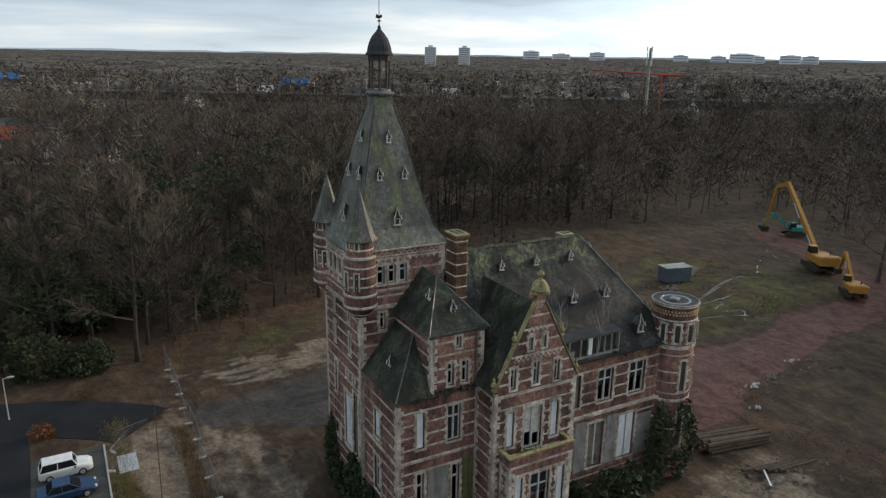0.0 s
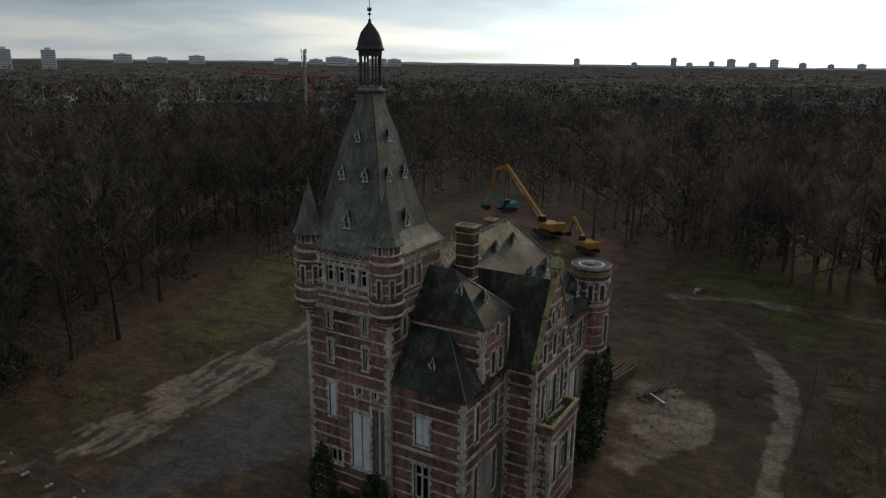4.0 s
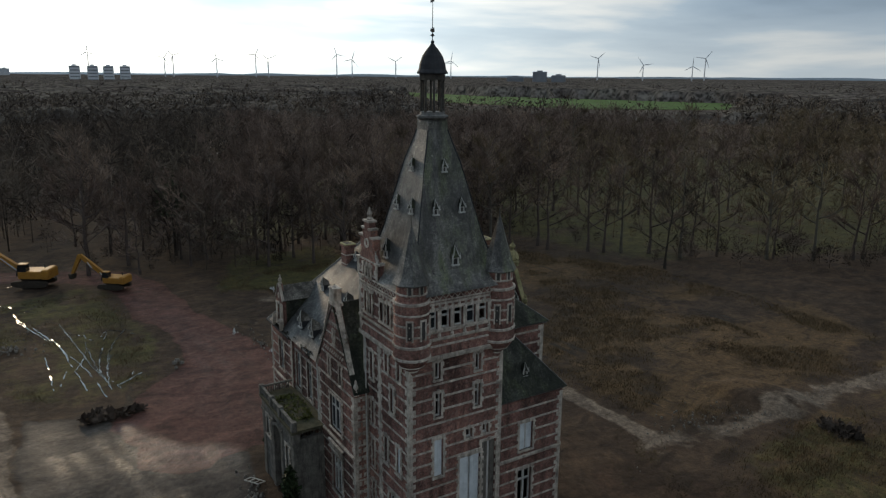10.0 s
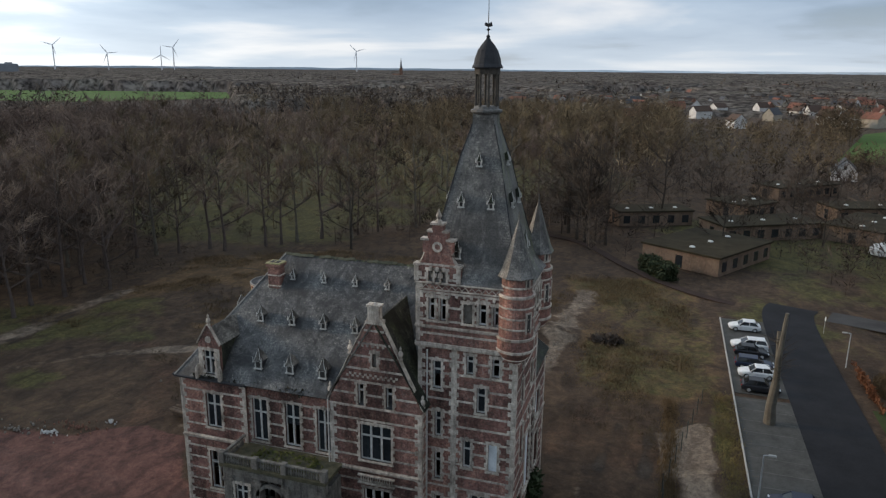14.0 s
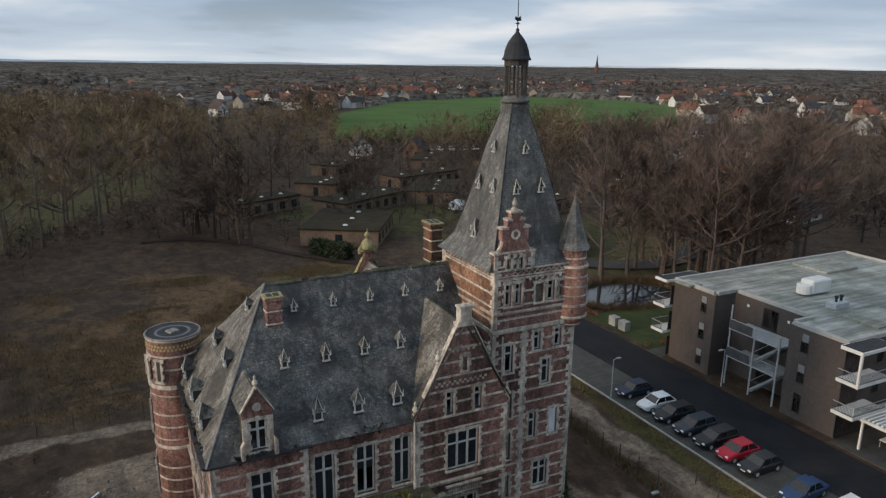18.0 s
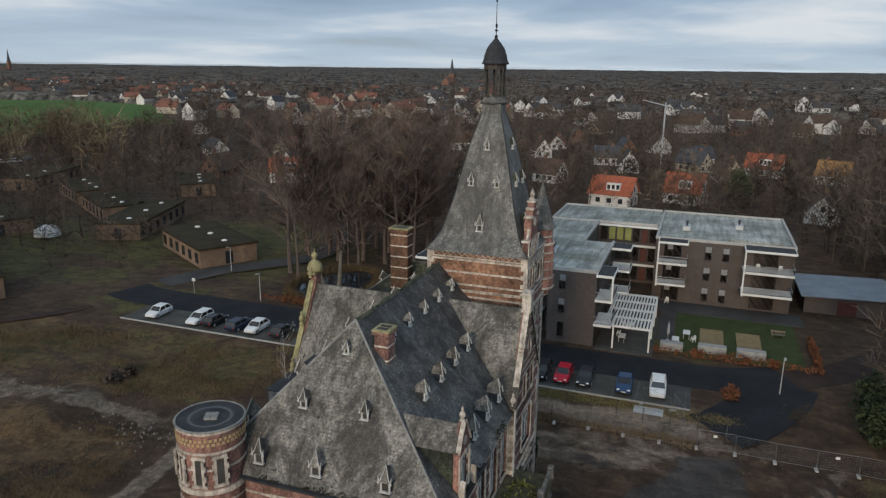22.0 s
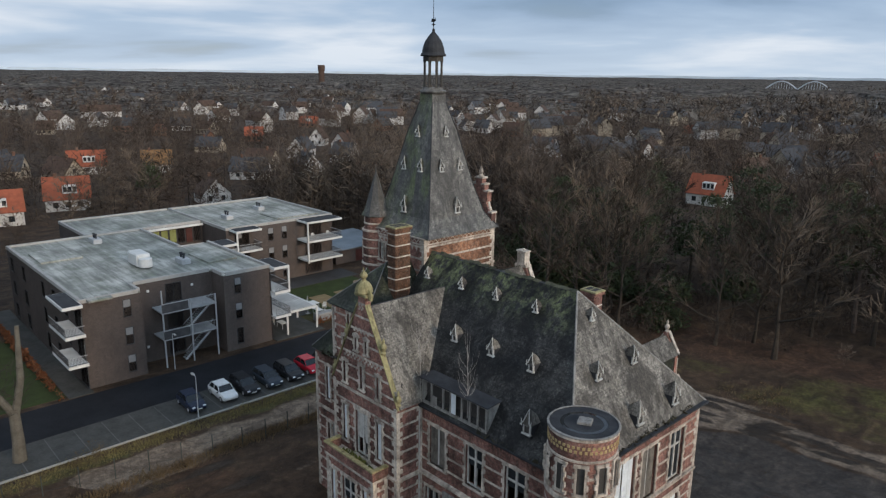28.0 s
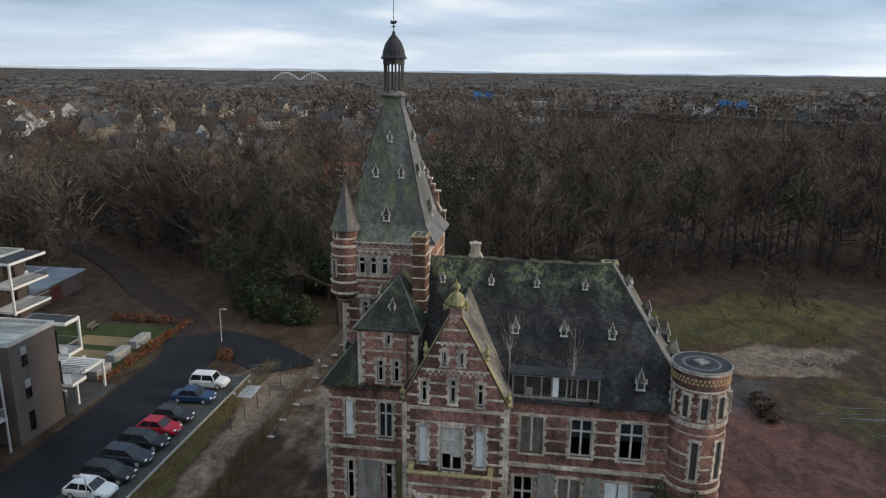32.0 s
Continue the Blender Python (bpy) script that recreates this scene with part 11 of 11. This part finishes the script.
def ring_points(count, r0, r1, a0, a1, clear_town=False):
    out = []
    hx = np.array([q[:2] for q in spots])
    while len(out) < count:
        r = math.sqrt(r9.uniform(r0 * r0, r1 * r1))
        a = math.radians(r9.uniform(a0, a1))
        x, y = r * math.cos(a), r * math.sin(a)
        if open_land(x, y) or (low_land(x, y) and r9.rand() < 0.8) or (-115 < x < 86 and -135 < y < 34) or (-120 < x < 10 and -205 < y < -90 and r9.rand() < 0.9) or (-90 < x < -14 and y < 78) or (-90 < x < 84 and -70 < y < 36):
            continue
        if np.min(np.hypot(hx[:, 0] - x, hx[:, 1] - y)) < 9 or (clear_town and r9.rand() < 0.45 and np.min(np.minimum(np.hypot(hx[:, 0] * 0.93 - x, hx[:, 1] * 0.93 - y), np.hypot(hx[:, 0] * 0.87 - x, hx[:, 1] * 0.87 - y))) < 8):
            continue
        if 55 < x < 118 and 0 < y < 62 or (-42 < x < 45 and 42 < y < 88 and r9.rand() < 0.6):
            continue
        # open glade in front of the house with the orange roof
        g0 = (x + 44) * 0.391 + (y - 141) * -0.920
        if -6 < g0 < 70 and abs((x + 44) * 0.920 + (y - 141) * 0.391) < 7:
            continue
        out.append((x, y))
    return np.array(out)


p = ring_points(1500, 78, 330, -12, 98)
far_trees("woods", p, r9.uniform(12, 20, len(p)), 1, 140, 0.07, TWIG_DARK, "dense bare brown winter woods")
p = ring_points(760, 84, 330, -62, -12)
far_trees("woods", p, r9.uniform(12, 20, len(p)), 6, 165, 0.065, TWIG_RED, "bare reddish-brown woods beyond the meadow")
q_ = r9.uniform((-5, -292), (192, -60), (1500, 2))
q_ = q_[in_field(q_[:, 0], q_[:, 1])]
far_trees("park_trees", q_[:150], r9.uniform(12, 19, 150), 21, 120, 0.06, TWIG_WARM, "thin bare trees scattered over the park lawn")
far_trees("park_shrubs", q_[150:420], r9.uniform(1.5, 4.5, 270), 22, 60, 0.05, TWIG_WARM, "low bare shrubs on the park lawn")
p = np.array([q for q in r9.uniform((-40, 36), (100, 95), (2600, 2)) if in_woods(*q)][:520] + [q for q in r9.uniform((70, -90), (130, 14), (1200, 2)) if in_woods(*q)][:260])
far_trees("undergrowth", p, r9.uniform(1.6, 4.2, len(p)), 14, 110, 0.028, TWIG, "brambles and saplings along the wood edge")
p = ring_points(1200, 60, 260, -62, 140)
far_trees("undergrowth", p, r9.uniform(3, 6.5, len(p)), 11, 52, 0.065, TWIG, "tangled brown undergrowth on the floor of the wood")
p = ring_points(1500, 105, 400, 96, 238, True)
far_trees("woods", p, r9.uniform(7, 15, len(p)), 2, 125, 0.065, TWIG, "bare trees between the suburban houses")
p = ring_points(1050, 105, 340, 100, 238, True)
far_trees("undergrowth", p, r9.uniform(2.5, 6, len(p)), 12, 60, 0.07, TWIG, "bare garden shrubs and hedgerows of the suburb")
p = ring_points(650, 105, 230, 100, 238)
far_trees("garden_trees", p, r9.uniform(4, 10, len(p)), 15, 70, 0.075, TWIG, "small bare garden trees and shrubs of the suburb")
p = np.array([q for q in r9.uniform((-112, -200), (5, -72), (700, 2)) if not any(abs(q[0] - a[0]) < 13 and abs(q[1] - a[1]) < 11 for a in PAVILIONS) and not (q[0] > -38 and q[1] > -90)][:300])
far_trees("shrubs", p, r9.uniform(2, 9, len(p)), 16, 90, 0.05, TWIG, "bare shrubs and small trees on the pavilion lawns")
p = np.array([q for q in r9.uniform((-92, -60), (-46, -28), (300, 2)) if clump(*q)][:16])
far_trees("woods", p, r9.uniform(13, 21, len(p)), 31, 230, 0.05, TWIG_RED, "dense brown twiggy crowns of the trees by the pond")
p = np.array([q for q in r9.uniform((-112, 40), (-44, 104), (900, 2)) if abs((q[1] - 44) + (q[0] + 50) * 0.87) > 7 and q[1] > 50 + (q[0] + 60) * 0.3 and all(math.hypot(q[0] - a[0], q[1] - a[1]) > 10 for a in spots)])
far_trees("woods", p[:150], r9.uniform(9, 17, 150), 32, 200, 0.06, TWIG_DARK, "bare woods behind the shed and the flats")
far_trees("undergrowth", p[150:390], r9.uniform(2, 5, len(p[150:390])), 33, 70, 0.05, TWIG, "brown undergrowth behind the shed")
p = np.array(bend([(54, -85), (46, -99), (36, -112), (25, -121), (14, -116)], 14)) + r9.normal(size=(57, 2)) * np.array((2.5, 3.5))
far_trees("undergrowth", p, r9.uniform(2.5, 6.5, len(p)), 34, 130, 0.045, TWIG, "dark thicket under the row of tall trees")
p = r9.normal(size=(16, 2)) * np.array((4.5, 6.0)) + np.array((8.0, -111.0))
far_trees("woods", p, r9.uniform(12, 18, len(p)), 35, 330, 0.05, TWIG, "dense dark crowns at the end of the tree row")
p = ring_points(560, 120, 420, 232, 300)
far_trees("woods", p, r9.uniform(12, 20, len(p)), 3, 150, 0.08, TWIG_WARM, "tall ochre-brown bare trees beyond the park")
p = ring_points(3100, 330, 820, -75, 125)
far_trees("woods", p, r9.uniform(13, 20, len(p)), 4, 32, 0.3, TWIG_DARK, "dense bare brown winter woods")
p = ring_points(3100, 380, 1000, 120, 290)
far_trees("woods", p, r9.uniform(7, 15, len(p)), 5, 32, 0.3, TWIG, "bare trees among distant houses")
p = ring_points(2200, 800, 2000, 0, 360)
far_trees("woods", p, r9.uniform(15, 22, len(p)), 24, 16, 0.6, TWIG, "bare woods far out in the country")
p = r9.uniform((-120, -420), (70, -205), (700, 2))
p = p[~in_field(p[:, 0], p[:, 1])][:430]
far_trees("woods", p, r9.uniform(5, 12, len(p)), 17, 70, 0.11, TWIG_WARM, "ochre-brown trees and thickets beside the green field")

# brambles and tall weeds on the rough ground round the castle
BRAMBLE = twig_material("bramble_stems", (0.034, 0.026, 0.017), (0.100, 0.076, 0.046))
q_ = []
for x, y, a, b_ in ((-10.5, -24, 3.0, 1.8), (-5, -21.5, 3.2, 2.2), (-12, -20, 1.8, 3.0), (-18.4, -30, 1.6, 2.0), (35.5, -23.4, 3.2, 1.8), (38.4, -19, 2.0, 3.2), (39, -14, 1.6, 2.6), (-18.5, -23.4, 1.2, 1.6), (-9, -26.5, 4.0, 1.2), (1, -24, 2.6, 1.4), (46, -20, 2.4, 1.6), (-22, 27.5, 1.5, 1.2), (20, -33, 3.0, 2.0), (34, -58, 5.0, 4.0), (14, -52, 3.0, 3.0), (52, -44, 4.0, 4.0), (-8, -60, 3.0, 4.0), (60, 40, 5.0, 3.0), (40, 56, 4.0, 3.0)):
    q_.append(r9.normal(size=(16, 2)) * (a * 0.55, b_ * 0.55) + (x, y))
q_ = np.concatenate(q_)
far_trees("brambles", q_, r9.uniform(0.7, 1.7, len(q_)), 23, 60, 0.012, BRAMBLE, "tangled brown brambles and tall weeds on the rough ground")

# low scrub on the open ground before the fields
q_ = r9.uniform(-500, 60, (12000, 2))
q_ = q_[in_field(q_[:, 0], q_[:, 1], 1.2) & ~in_field(q_[:, 0], q_[:, 1]) & (np.hypot(q_[:, 0], q_[:, 1]) > 215)][:1700]
far_trees("scrub", q_, r9.uniform(2.5, 6.5, len(q_)), 13, 50, 0.12, TWIG_WARM, "low ochre scrub before the green field")
# canopy browns run paler than nearer twigs, with distance haze in the colour
CANOPY = twig_material("far_hazed_canopy", (0.056, 0.050, 0.045), (0.138, 0.122, 0.110))
CANOPY.node_tree.nodes["Principled BSDF"].inputs["Specular IOR Level"].default_value = 0.0
rings_ = 560 * 1.019 ** np.arange(0, 118)
rings_ = np.concatenate([rings_[rings_ < 4900], [4900.0]])
na = 760
A, RG = np.meshgrid(np.linspace(0, 2 * np.pi, na, endpoint=False), rings_, indexing="ij")
X, Y = RG * np.cos(A), RG * np.sin(A)
deg_ = np.degrees(A)
town_ = np.clip(1 - np.abs(deg_ - 202) / 92, 0, 1)
tops = 15.0 - 6.0 * np.clip(town_ * 2, 0, 1) * np.clip((2300 - RG) / 900, 0, 1)
Z = tops + 3.5 * fractal(X, Y, 260, 5) + 1.5 * value_noise(X, Y, 34, 6) + r9.uniform(-1.0, 1.0, X.shape) + 15.0 * np.clip((RG - 2200) / 2400, 0, 1) - 7.0 * np.clip((1000 - RG) / 400, 0, 1)
gaps = (value_noise(X, Y, 90, 8) + 0.5 * value_noise(X, Y, 30, 9)) * np.clip(0.62 + town_ * 2.2, 0, 1) * np.clip((1900 - RG) / 600, 0, 1)
Z = np.where(gaps > 0.42, -4, Z)
Z = np.where(low_land(X, Y), np.minimum(Z, 5.0), Z)
Z = np.where(open_land(X, Y), -4, Z)
Z[:, 0] = -3
nr = len(rings_)
co_ = np.stack([X, Y, Z], -1).reshape(-1, 3)
ii = np.arange(na * nr).reshape(na, nr)
i2 = np.roll(ii, -1, 0)
quads = np.stack([ii[:, :-1], ii[:, 1:], i2[:, 1:], i2[:, :-1]], -1).reshape(-1, 4)
me = bpy.data.meshes.new("far_woods")
me.vertices.add(len(co_))
me.vertices.foreach_set("co", co_.ravel())
me.loops.add(quads.size)
me.loops.foreach_set("vertex_index", quads.ravel())
me.polygons.add(len(quads))
me.polygons.foreach_set("loop_start", np.arange(0, quads.size, 4))
me.update(calc_edges=True)
me.polygons.foreach_set("use_smooth", np.ones(len(quads), bool))
me.materials.append(CANOPY)
tagged(new("far_woods", me), "brown winter woods stretching to the horizon", "woods", kind="stuff")

# uneven strip of land behind the woods, distance haze painted into its pale blue
HAZE_BAND = weathered("painted_horizon_haze", (0.40, 0.47, 0.54), (0.50, 0.57, 0.63), 1.0, 0.0012, 0.02, 0.0, 0.0, 0.0)
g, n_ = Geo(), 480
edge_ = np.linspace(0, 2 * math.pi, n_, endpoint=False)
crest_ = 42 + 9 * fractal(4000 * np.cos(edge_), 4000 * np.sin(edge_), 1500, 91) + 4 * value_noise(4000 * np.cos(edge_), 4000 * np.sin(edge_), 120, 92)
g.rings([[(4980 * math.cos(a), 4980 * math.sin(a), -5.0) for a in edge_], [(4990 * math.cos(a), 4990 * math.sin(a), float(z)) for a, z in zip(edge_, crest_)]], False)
tagged(part("backdrop", g, HAZE_BAND), "haze-coloured strip of distant land on the horizon", "backdrop", kind="structure")
